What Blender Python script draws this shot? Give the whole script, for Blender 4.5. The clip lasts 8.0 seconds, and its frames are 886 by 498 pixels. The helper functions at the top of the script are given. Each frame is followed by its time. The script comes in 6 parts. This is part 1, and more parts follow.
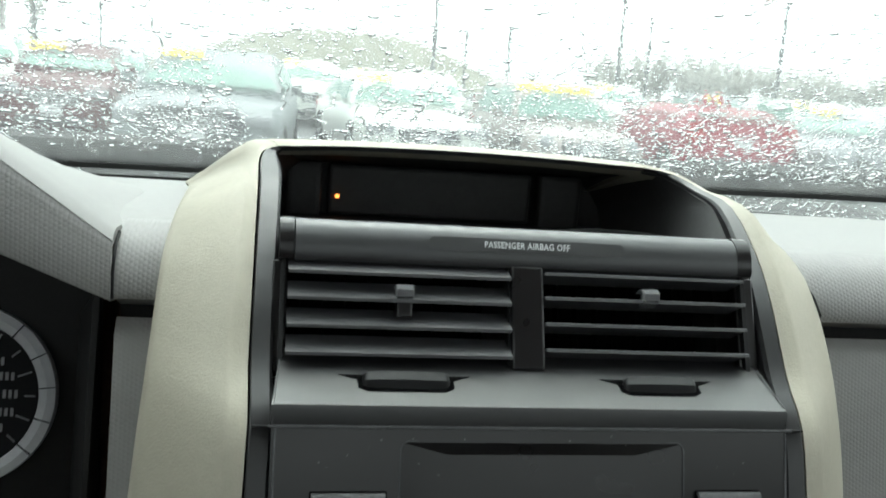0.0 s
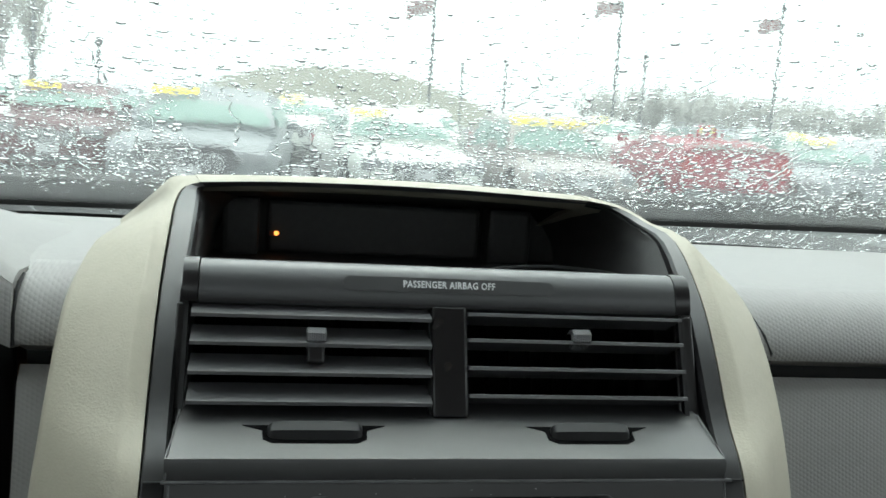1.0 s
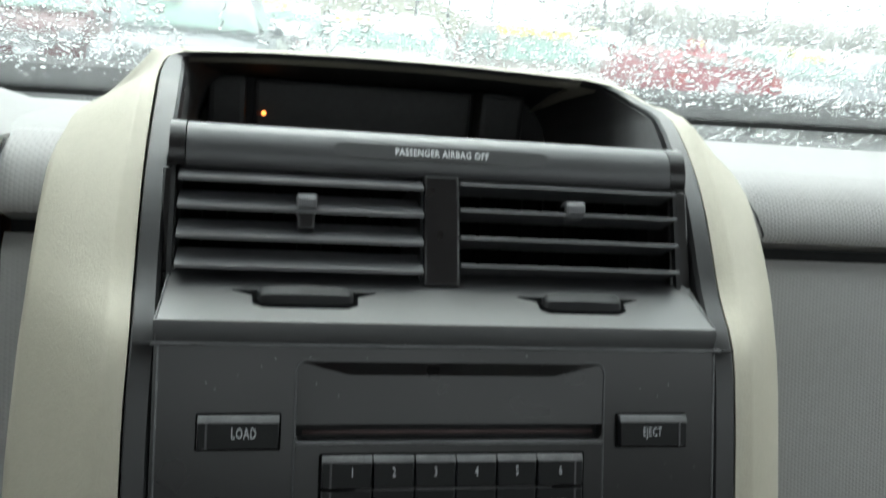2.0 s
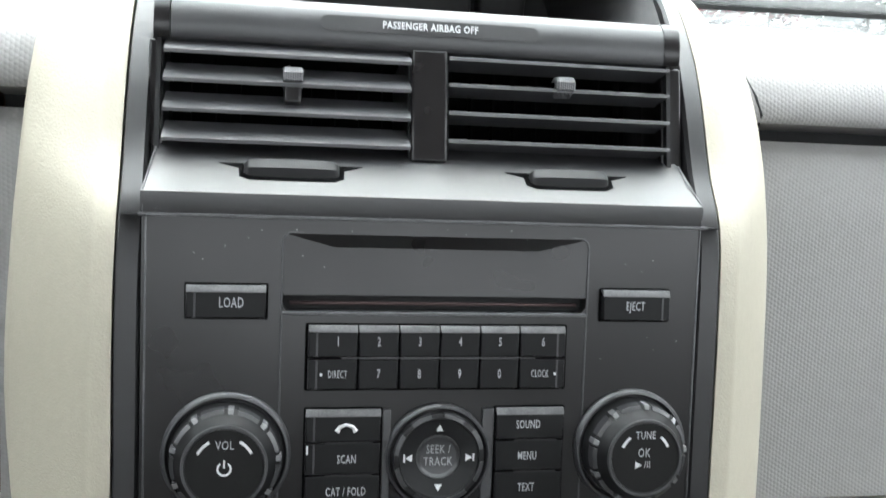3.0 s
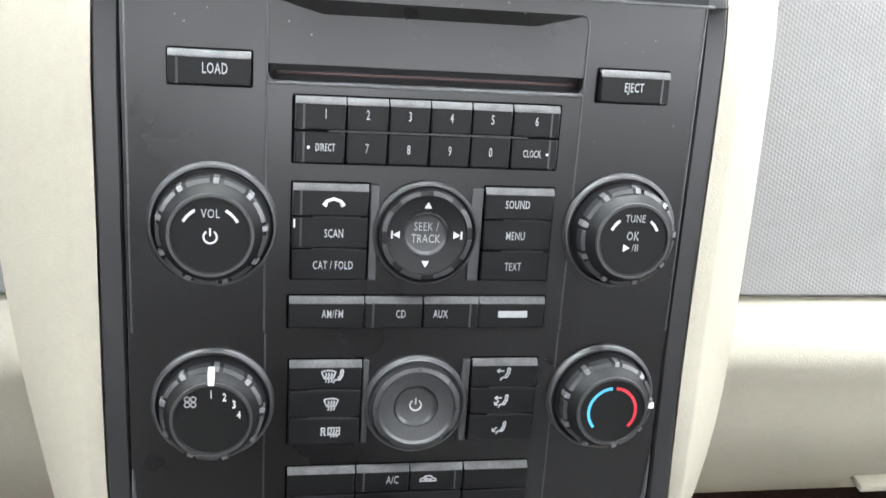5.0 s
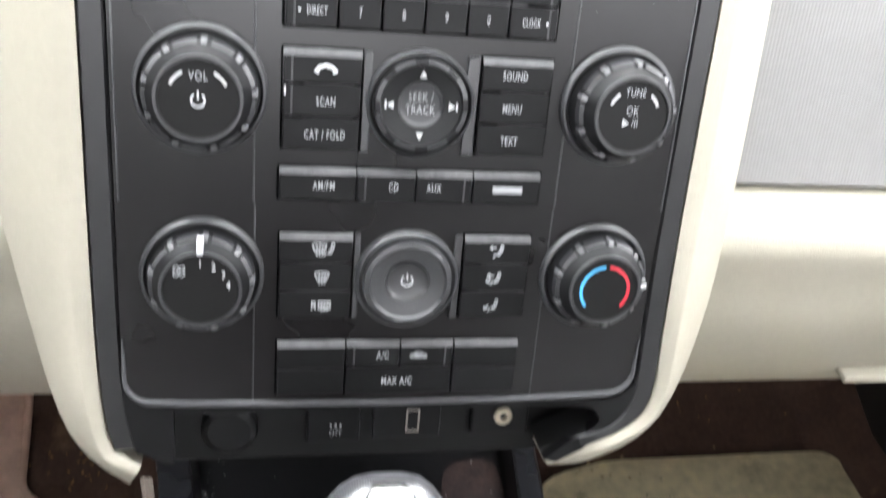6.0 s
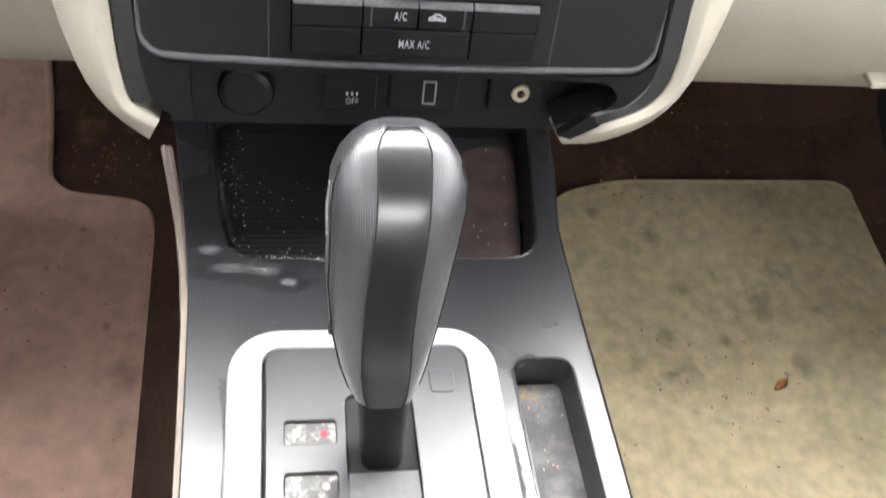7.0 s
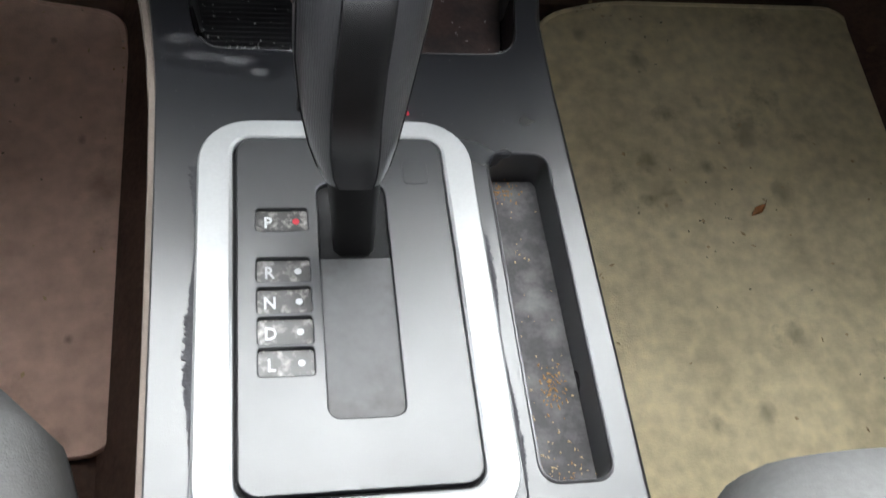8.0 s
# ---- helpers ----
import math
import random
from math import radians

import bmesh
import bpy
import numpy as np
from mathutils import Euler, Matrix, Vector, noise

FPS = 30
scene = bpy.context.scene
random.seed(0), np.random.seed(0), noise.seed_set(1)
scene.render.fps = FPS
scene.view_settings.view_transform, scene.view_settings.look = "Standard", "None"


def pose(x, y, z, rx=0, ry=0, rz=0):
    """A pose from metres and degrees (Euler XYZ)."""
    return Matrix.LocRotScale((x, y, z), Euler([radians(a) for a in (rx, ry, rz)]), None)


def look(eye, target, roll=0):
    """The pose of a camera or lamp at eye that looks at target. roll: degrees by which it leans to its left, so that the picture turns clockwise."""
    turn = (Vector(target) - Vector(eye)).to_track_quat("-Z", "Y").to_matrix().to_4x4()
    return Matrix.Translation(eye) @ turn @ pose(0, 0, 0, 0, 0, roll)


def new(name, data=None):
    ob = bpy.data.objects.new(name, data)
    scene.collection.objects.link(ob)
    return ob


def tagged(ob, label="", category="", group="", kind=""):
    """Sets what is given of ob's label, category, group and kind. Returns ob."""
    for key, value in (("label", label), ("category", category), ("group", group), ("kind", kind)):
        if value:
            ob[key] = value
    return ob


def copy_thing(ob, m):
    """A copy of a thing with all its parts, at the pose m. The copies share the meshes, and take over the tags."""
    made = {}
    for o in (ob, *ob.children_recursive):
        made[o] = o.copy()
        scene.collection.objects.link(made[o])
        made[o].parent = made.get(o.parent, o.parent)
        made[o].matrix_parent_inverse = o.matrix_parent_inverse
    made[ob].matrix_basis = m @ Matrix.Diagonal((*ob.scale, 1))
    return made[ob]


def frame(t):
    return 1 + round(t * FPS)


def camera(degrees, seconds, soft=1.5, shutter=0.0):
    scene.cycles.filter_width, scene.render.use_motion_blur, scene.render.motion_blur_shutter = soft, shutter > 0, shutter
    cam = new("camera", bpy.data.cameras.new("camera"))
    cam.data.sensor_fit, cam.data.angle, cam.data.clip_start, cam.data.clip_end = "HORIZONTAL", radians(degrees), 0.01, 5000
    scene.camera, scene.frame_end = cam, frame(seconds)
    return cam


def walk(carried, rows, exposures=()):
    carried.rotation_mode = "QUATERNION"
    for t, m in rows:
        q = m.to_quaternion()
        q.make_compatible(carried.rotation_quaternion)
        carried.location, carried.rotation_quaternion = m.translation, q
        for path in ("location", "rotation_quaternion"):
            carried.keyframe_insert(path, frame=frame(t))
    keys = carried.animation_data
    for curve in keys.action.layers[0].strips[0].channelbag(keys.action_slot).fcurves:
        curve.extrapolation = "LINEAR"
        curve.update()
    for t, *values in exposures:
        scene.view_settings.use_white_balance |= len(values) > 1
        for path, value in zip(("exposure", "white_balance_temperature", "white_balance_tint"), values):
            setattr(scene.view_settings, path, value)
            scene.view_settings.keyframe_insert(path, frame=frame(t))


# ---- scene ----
cam = camera(50.55, 8.0, shutter=0.38)
PATH = [
    (0, (-0.1257, -0.0212, 1.3632), (0.2457, 1.9114, 1.0068), 4.58),
    (0.3, (-0.1065, -0.0142, 1.3679), (0.2318, 1.9306, 1.0462), 4.11),
    (0.5, (-0.0964, -0.0099, 1.3691), (0.2334, 1.9380, 1.0574), 3.79),
    (1, (-0.0853, -0.0034, 1.3641), (0.2862, 1.9409, 1.0788), 3.98),
    (1.3, (-0.0842, -0.0039, 1.3631), (0.3137, 1.9328, 1.0618), 4.34),
    (1.5, (-0.0841, -0.0041, 1.3619), (0.3316, 1.9244, 1.0330), 4.58),
    (1.8, (-0.0855, -0.0016, 1.3544), (0.3329, 1.9108, 0.9451), 4.79),
    (2, (-0.0863, -0.0002, 1.3437), (0.3228, 1.9016, 0.8791), 4.93),
    (2.2, (-0.0859, -0.0020, 1.3336), (0.3120, 1.8937, 0.8354), 4.68),
    (3.3, (-0.0681, -0.0079, 1.3375), (0.2946, 1.8121, 0.5918), 5.30),
    (3.5, (-0.0680, -0.0065, 1.3353), (0.2947, 1.8005, 0.5588), 5.32),
    (3.8, (-0.0675, -0.0067, 1.3322), (0.2973, 1.7917, 0.5369), 5.62),
    (4, (-0.0670, -0.0073, 1.3305), (0.2975, 1.7707, 0.4903), 5.82),
    (4.3, (-0.0663, -0.0096, 1.3271), (0.2982, 1.7405, 0.4302), 6.28),
    (4.5, (-0.0657, -0.0105, 1.3245), (0.2975, 1.7324, 0.4133), 6.58),
    (4.7, (-0.0652, -0.0090, 1.3221), (0.3017, 1.7000, 0.3503), 6.76),
    (5.8, (-0.0678, -0.0061, 1.3073), (0.3385, 1.6088, 0.1996), 8.83),
    (6, (-0.0660, -0.0087, 1.3027), (0.3340, 1.5497, 0.1146), 9.28),
    (6.2, (-0.0660, -0.0087, 1.2956), (0.3405, 1.4414, -0.0205), 10.33),
    (6.5, (-0.0651, -0.0214, 1.2812), (0.3147, 1.3070, -0.1649), 11.36),
    (7, (-0.0640, -0.0297, 1.2779), (0.2973, 1.1413, -0.3027), 13.61),
    (7.3, (-0.0619, -0.0360, 1.2746), (0.3040, 1.0486, -0.3654), 15.56),
    (7.5, (-0.0602, -0.0410, 1.2712), (0.3145, 0.9721, -0.4120), 16.86),
    (7.7, (-0.0588, -0.0446, 1.2674), (0.3209, 0.9026, -0.4527), 18.08),
    (8, (-0.0571, -0.0481, 1.2613), (0.3292, 0.8362, -0.4905), 19.91),
]
EXPOSURES = [(0.0, -0.35, 6300, 0), (0.6, -0.55, 6250, 0), (1.6, -0.6, 6250, 1), (2.0, -0.15, 6250, 2), (3.3, 1.25, 6250, 9), (4.7, 1.85, 6300, 10), (5.8, 2.07, 6350, 12), (6.5, 2.15, 6600, 14), (7.0, 2.0, 6580, 14), (7.5, 1.5, 6520, 13), (8.0, 0.63, 6300, 12)]
walk(cam, [(t, look(eye, target, roll)) for t, eye, target, roll in PATH], EXPOSURES)

# ---- world and light: a wet, overcast day ----
world = bpy.data.worlds.new("overcast_sky")
scene.world = world
world.use_nodes = True
wn, wl = world.node_tree.nodes, world.node_tree.links
bg = wn["Background"]
sky = wn.new("ShaderNodeTexSky")
sky.sky_type, sky.sun_disc = "NISHITA", False
sky.sun_elevation, sky.sun_rotation = radians(58), radians(8)
sky.dust_density, sky.air_density = 4.0, 1.0
grey = wn.new("ShaderNodeHueSaturation")
grey.inputs["Saturation"].default_value = 0.12
cloud = wn.new("ShaderNodeMixRGB")
cloud.inputs[0].default_value = 0.75
cloud.inputs[2].default_value = (9.0, 9.2, 9.3, 1)
wl.new(sky.outputs[0], grey.inputs["Color"])
wl.new(grey.outputs[0], cloud.inputs[1])
# an overcast sky is about three times as bright overhead as at the horizon
where = wn.new("ShaderNodeTexCoord")
updown = wn.new("ShaderNodeSeparateXYZ")
rise = wn.new("ShaderNodeMapRange")
rise.inputs["From Min"].default_value, rise.inputs["From Max"].default_value = 0.0, 1.0
rise.inputs["To Min"].default_value, rise.inputs["To Max"].default_value = 0.42, 1.0
shade = wn.new("ShaderNodeMixRGB")
shade.blend_type = "MULTIPLY"
shade.inputs[0].default_value = 1.0
wl.new(where.outputs["Generated"], updown.inputs[0])
wl.new(updown.outputs["Z"], rise.inputs["Value"])
wl.new(rise.outputs[0], shade.inputs[2])
wl.new(cloud.outputs[0], shade.inputs[1])
wl.new(shade.outputs[0], bg.inputs["Color"])
bg.inputs["Strength"].default_value = 0.55

sun = new("sun", bpy.data.lights.new("sun", "SUN"))
sun.data.energy, sun.data.angle, sun.data.color = 1.2, radians(40), (1.0, 0.97, 0.93)
sun.matrix_world = look((1.7, 12.3, 20), (0, 0, 0))


# ---- materials ----
def material(name, color, rough=0.5, metal=0.0, spec=0.5, vary=0.12, scale=30.0, bump=0.0, bump_scale=400.0, coat=0.0, dirt=None, dirt_scale=12.0, dirt_cut=(0.55, 0.75)):
    """Principled paint with two sizes of colour variation, optional fine grain and optional patches of dirt."""
    m = bpy.data.materials.new(name)
    m.use_nodes = True
    n, l = m.node_tree.nodes, m.node_tree.links
    b = n["Principled BSDF"]
    b.inputs["Roughness"].default_value = rough
    b.inputs["Metallic"].default_value = metal
    b.inputs["Specular IOR Level"].default_value = spec
    b.inputs["Coat Weight"].default_value, b.inputs["Coat Roughness"].default_value = coat, rough
    tc = n.new("ShaderNodeTexCoord")
    t1 = n.new("ShaderNodeTexNoise")
    t1.inputs["Scale"].default_value, t1.inputs["Detail"].default_value = scale, 4
    t2 = n.new("ShaderNodeTexNoise")
    t2.inputs["Scale"].default_value, t2.inputs["Detail"].default_value = scale * 9, 3
    add = n.new("ShaderNodeMath")
    add.operation = "ADD"
    ramp = n.new("ShaderNodeMapRange")
    ramp.inputs["From Min"].default_value, ramp.inputs["From Max"].default_value = 0.6, 1.4
    ramp.inputs["To Min"].default_value, ramp.inputs["To Max"].default_value = 1 - vary, 1 + vary
    mul = n.new("ShaderNodeMixRGB")
    mul.blend_type = "MULTIPLY"
    mul.inputs[0].default_value = 1
    mul.inputs[1].default_value = (*color, 1)
    l.new(tc.outputs["Object"], t1.inputs["Vector"])
    l.new(tc.outputs["Object"], t2.inputs["Vector"])
    l.new(t1.outputs["Fac"], add.inputs[0])
    l.new(t2.outputs["Fac"], add.inputs[1])
    l.new(add.outputs[0], ramp.inputs["Value"])
    l.new(ramp.outputs[0], mul.inputs[2])
    out = mul.outputs[0]
    if dirt:
        t3 = n.new("ShaderNodeTexNoise")
        t3.inputs["Scale"].default_value, t3.inputs["Detail"].default_value, t3.inputs["Roughness"].default_value = dirt_scale, 8, 0.65
        cut = n.new("ShaderNodeMapRange")
        cut.inputs["From Min"].default_value, cut.inputs["From Max"].default_value = dirt_cut
        mx = n.new("ShaderNodeMixRGB")
        mx.inputs[2].default_value = (*dirt, 1)
        l.new(tc.outputs["Object"], t3.inputs["Vector"])
        l.new(t3.outputs["Fac"], cut.inputs["Value"])
        l.new(cut.outputs[0], mx.inputs[0])
        l.new(out, mx.inputs[1])
        out = mx.outputs[0]
    l.new(out, b.inputs["Base Color"])
    rr = n.new("ShaderNodeMapRange")
    rr.inputs["To Min"].default_value, rr.inputs["To Max"].default_value = max(0.02, rough - 0.07), min(1, rough + 0.07)
    l.new(t1.outputs["Fac"], rr.inputs["Value"])
    l.new(rr.outputs[0], b.inputs["Roughness"])
    if bump:
        g = n.new("ShaderNodeTexNoise")
        g.inputs["Scale"].default_value, g.inputs["Detail"].default_value = bump_scale, 3
        bm = n.new("ShaderNodeBump")
        bm.inputs["Strength"].default_value, bm.inputs["Distance"].default_value = bump, 0.0006
        l.new(tc.outputs["Object"], g.inputs["Vector"])
        l.new(g.outputs["Fac"], bm.inputs["Height"])
        l.new(bm.outputs[0], b.inputs["Normal"])
    return m


def diamond_grain(m, period=0.0026, strength=0.5, axes=("X", "Z")):
    """Adds an embossed lattice of small staggered bumps to a material."""
    n, l = m.node_tree.nodes, m.node_tree.links
    tc = n.new("ShaderNodeTexCoord")
    total = None
    for c, s in ((1.0, 0.0), (0.5, 0.866), (-0.5, 0.866)):
        dot = n.new("ShaderNodeVectorMath")
        dot.operation = "DOT_PRODUCT"
        k = 2 * math.pi / (period * 0.866)
        dot.inputs[1].default_value = [k * (c if a == axes[0] else s if a == axes[1] else 0.0) for a in "XYZ"]
        wave = n.new("ShaderNodeMath")
        wave.operation = "COSINE"
        l.new(tc.outputs["Object"], dot.inputs[0])
        l.new(dot.outputs["Value"], wave.inputs[0])
        if total is None:
            total = wave
        else:
            plus = n.new("ShaderNodeMath")
            plus.operation = "ADD"
            l.new(total.outputs[0], plus.inputs[0])
            l.new(wave.outputs[0], plus.inputs[1])
            total = plus
    p = n.new("ShaderNodeMapRange")
    p.interpolation_type = "SMOOTHSTEP"
    p.inputs["From Min"].default_value, p.inputs["From Max"].default_value = -1.2, 1.6
    l.new(total.outputs[0], p.inputs["Value"])
    b = n.new("ShaderNodeBump")
    b.inputs["Strength"].default_value, b.inputs["Distance"].default_value = strength, 0.0005
    l.new(p.outputs[0], b.inputs["Height"])
    l.new(b.outputs[0], n["Principled BSDF"].inputs["Normal"])
    return m


def clear(name, tint=(1, 1, 1), haze=0.0, gloss=0.06):
    """A thin clear pane: lets light straight through, with a weak reflection and a little mist."""
    m = bpy.data.materials.new(name)
    m.use_nodes = True
    n, l = m.node_tree.nodes, m.node_tree.links
    n.remove(n["Principled BSDF"])
    tr = n.new("ShaderNodeBsdfTransparent")
    tr.inputs[0].default_value = (*tint, 1)
    gl = n.new("ShaderNodeBsdfGlossy")
    gl.inputs["Roughness"].default_value = 0.02
    mist = n.new("ShaderNodeBsdfTranslucent")
    mist.inputs[0].default_value = (0.9, 0.93, 0.93, 1)
    a, b = n.new("ShaderNodeMixShader"), n.new("ShaderNodeMixShader")
    a.inputs[0].default_value, b.inputs[0].default_value = haze, gloss
    l.new(tr.outputs[0], a.inputs[1])
    l.new(mist.outputs[0], a.inputs[2])
    l.new(a.outputs[0], b.inputs[1])
    l.new(gl.outputs[0], b.inputs[2])
    l.new(b.outputs[0], n["Material Output"].inputs["Surface"])
    return m


def water(name):
    m = bpy.data.materials.new(name)
    m.use_nodes = True
    n, l = m.node_tree.nodes, m.node_tree.links
    n.remove(n["Principled BSDF"])
    g = n.new("ShaderNodeBsdfGlass")
    g.inputs["IOR"].default_value, g.inputs["Roughness"].default_value = 1.33, 0.0
    l.new(g.outputs[0], n["Material Output"].inputs["Surface"])
    return m


def film(name):
    """The rippled outer face of a thin sheet of rain water, drawn out down the slope."""
    m = water(name)
    n, l = m.node_tree.nodes, m.node_tree.links
    g = n["Glass BSDF"]
    tc = n.new("ShaderNodeTexCoord")
    stretch = n.new("ShaderNodeMapping")
    stretch.inputs["Scale"].default_value = (0.75, 1.0, 1.0)
    tx, fine, add = n.new("ShaderNodeTexNoise"), n.new("ShaderNodeTexNoise"), n.new("ShaderNodeMath")
    tx.inputs["Scale"].default_value, tx.inputs["Detail"].default_value = 75.0, 2
    fine.inputs["Scale"].default_value, fine.inputs["Detail"].default_value = 230.0, 1
    add.operation, add.inputs[2].default_value = "MULTIPLY_ADD", 0.0
    add.inputs[1].default_value = 1.6
    bp = n.new("ShaderNodeBump")
    bp.inputs["Strength"].default_value, bp.inputs["Distance"].default_value = 1.0, 0.000021
    l.new(tc.outputs["Object"], stretch.inputs["Vector"])
    l.new(stretch.outputs[0], tx.inputs["Vector"])
    l.new(stretch.outputs[0], fine.inputs["Vector"])
    l.new(fine.outputs["Fac"], add.inputs[0])
    l.new(tx.outputs["Fac"], add.inputs[2])
    l.new(add.outputs[0], bp.inputs["Height"])
    l.new(bp.outputs[0], g.inputs["Normal"])
    return m


def glow(name, color, strength):
    m = bpy.data.materials.new(name)
    m.use_nodes = True
    b = m.node_tree.nodes["Principled BSDF"]
    b.inputs["Base Color"].default_value = (*color, 1)
    b.inputs["Emission Color"].default_value = (*color, 1)
    b.inputs["Emission Strength"].default_value = strength
    return m


CREAM = material("cream_vinyl", (0.385, 0.36, 0.29), 0.55, vary=0.05, scale=25, bump=0.35, bump_scale=900)
PAD = diamond_grain(material("grey_dash_vinyl", (0.25, 0.243, 0.24), 0.55, vary=0.06, scale=20), 0.0025, 0.34)
PADTOP = material("grey_dash_top", (0.26, 0.256, 0.25), 0.55, vary=0.06, scale=20, bump=0.3, bump_scale=700)
CHARCOAL = material("charcoal_plastic", (0.0048, 0.0038, 0.0042), 0.29, spec=0.55, vary=0.05, scale=14, coat=0.1)
CHARCOAL2 = material("charcoal_trim", (0.023, 0.023, 0.0252), 0.40, spec=1.0, vary=0.1, scale=40, bump=0.1, bump_scale=1500)
BUTTON = material("button_plastic", (0.0048, 0.0047, 0.0051), 0.42, spec=0.26, vary=0.1, scale=60)
# knob ribs: worn, and paler still to paint their bright highlights
WORN = material("worn_highlight_grip", (0.13, 0.13, 0.135), 0.35, spec=0.9, vary=0.35, scale=150)
PLATE = material("shifter_plate", (0.0135, 0.0145, 0.0168), 0.34, spec=1.0, vary=0.12, scale=12, bump=0.08, bump_scale=1500, dirt=(0.05, 0.05, 0.05), dirt_scale=26, dirt_cut=(0.66, 0.85))
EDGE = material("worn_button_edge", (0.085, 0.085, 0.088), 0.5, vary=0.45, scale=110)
BAND = material("frame_plastic", (0.0095, 0.0093, 0.0100), 0.40, spec=0.75, vary=0.1, scale=14, bump=0.05, bump_scale=1500)
# key tops: wear together with the light they catch, both in the colour
KEYTOP = material("worn_lit_key_top", (0.075, 0.074, 0.077), 0.45, spec=0.6, vary=0.6, scale=140)
# the key plastic in a paler, lit tone
KEYSIDE = material("lit_key_plastic", (0.034, 0.033, 0.035), 0.45, spec=0.6, vary=0.15, scale=60)
BLACK = material("black_plastic", (0.0145, 0.0143, 0.0150), 0.65, spec=0.3, vary=0.2, scale=60)
LEDGE = material("dusty_ledge_plastic", (0.022, 0.0217, 0.023), 0.44, spec=1.0, vary=0.10, scale=40, bump=0.1, bump_scale=1500)
SLAT = material("vent_plastic", (0.070, 0.070, 0.073), 0.42, spec=1.0, vary=0.1, scale=40, bump=0.2, bump_scale=1500)
# near-black that puts the shade of gaps and hollows into the colour
PIT = material("painted_deep_shade", (0.003, 0.003, 0.0033), 0.9, spec=0.05, vary=0.2, scale=60)
RUBBER = material("soft_black_rubber", (0.0065, 0.0065, 0.0071), 0.45, spec=0.38, vary=0.2, scale=80)
# the cream again, with shade and the mat's pink bounce mixed into its colour
SHADED_CREAM = material("shaded_cream_vinyl", (0.25, 0.205, 0.175), 0.6, vary=0.15, scale=40, bump=0.3, bump_scale=900)
SHAFT = material("matt_black_shaft", (0.0045, 0.0043, 0.0043), 0.5, spec=0.3, vary=0.2, scale=80)
PRINT = material("grey_white_print", (0.38, 0.39, 0.40), 0.6, vary=0.2, scale=300)
WHITE = material("white_print", (0.62, 0.63, 0.64), 0.6, vary=0.05)
BLUE = material("blue_print", (0.08, 0.42, 0.75), 0.5, vary=0.05)
RED = material("red_print", (0.62, 0.03, 0.05), 0.5, vary=0.05)
SILVER = material("silver_paint", (0.38, 0.39, 0.39), 0.42, metal=0.35, vary=0.06, scale=60, coat=0.1)
SATIN = material("satin_dark_metal", (0.0075, 0.0072, 0.0075), 0.25, spec=0.9, coat=0.8, vary=0.08, scale=60)
LEATHER = material("grey_grip_leather", (0.031, 0.031, 0.0345), 0.33, spec=1.0, coat=1.0, vary=0.1, scale=60, bump=0.35, bump_scale=500)
# the grip's leather carries fine wavy lines along its length
gn, gl = LEATHER.node_tree.nodes, LEATHER.node_tree.links
gtc, gw, gb = gn.new("ShaderNodeTexCoord"), gn.new("ShaderNodeTexWave"), gn.new("ShaderNodeBump")
gw.bands_direction = "X"
gw.inputs["Scale"].default_value, gw.inputs["Distortion"].default_value, gw.inputs["Detail"].default_value, gw.inputs["Detail Scale"].default_value = 360, 6.0, 2, 0.6
gb.inputs["Strength"].default_value, gb.inputs["Distance"].default_value = 0.5, 0.0003
gl.new(gtc.outputs["Object"], gw.inputs["Vector"])
gl.new(gw.outputs["Fac"], gb.inputs["Height"])
gl.new(gb.outputs[0], gn["Principled BSDF"].inputs["Normal"])
CONSOLE = material("console_plastic", (0.0145, 0.015, 0.0172), 0.29, spec=1.0, vary=0.10, scale=9, bump=0.08, bump_scale=1500)
GATE = material("gate_slide", (0.10, 0.10, 0.102), 0.5, vary=0.15, scale=25, dirt=(0.045, 0.036, 0.033), dirt_scale=30, dirt_cut=(0.48, 0.78))
MATL = material("tan_floor_mat", (0.64, 0.43, 0.34), 0.95, spec=0.1, vary=0.25, scale=6, bump=1.0, bump_scale=500, dirt=(0.19, 0.125, 0.098), dirt_scale=8, dirt_cut=(0.56, 0.82))
MATR = material("olive_floor_mat", (0.72, 0.615, 0.395), 0.95, spec=0.1, vary=0.28, scale=7, bump=1.0, bump_scale=500, dirt=(0.10, 0.09, 0.062), dirt_scale=10, dirt_cut=(0.61, 0.84))
CARPET = material("brown_carpet", (0.085, 0.052, 0.040), 1.0, spec=0.05, vary=0.3, scale=18, bump=1.0, bump_scale=450, dirt=(0.26, 0.17, 0.11), dirt_scale=13, dirt_cut=(0.62, 0.8))
CLOTH = material("grey_seat_cloth", (0.27, 0.27, 0.27), 0.95, spec=0.1, vary=0.12, scale=20, bump=1.0, bump_scale=700)
LINING = material("headliner_cloth", (0.50, 0.49, 0.47), 0.95, spec=0.1, vary=0.05)
DUST = material("grey_dust", (0.30, 0.295, 0.29), 0.95, vary=0.3, scale=200)
CRUMB = material("dry_crumb", (0.5, 0.36, 0.2), 0.9, vary=0.4, scale=300)
RUST = material("rusty_crumb", (0.32, 0.17, 0.06), 0.9, vary=0.4, scale=300)
CHROME = material("chrome", (0.7, 0.7, 0.7), 0.12, metal=1.0, vary=0.03)
DULL = material("dull_port_metal", (0.30, 0.27, 0.24), 0.45, metal=0.6, vary=0.2, scale=200)
DIALFACE = material("worn_dial_face", (0.030, 0.030, 0.032), 0.42, spec=0.8, vary=0.15, scale=90)
BRASS = material("jack_metal", (0.62, 0.55, 0.42), 0.3, metal=0.9, vary=0.1, scale=200)
WATER = water("rain_water")
FILM = film("rain_film")
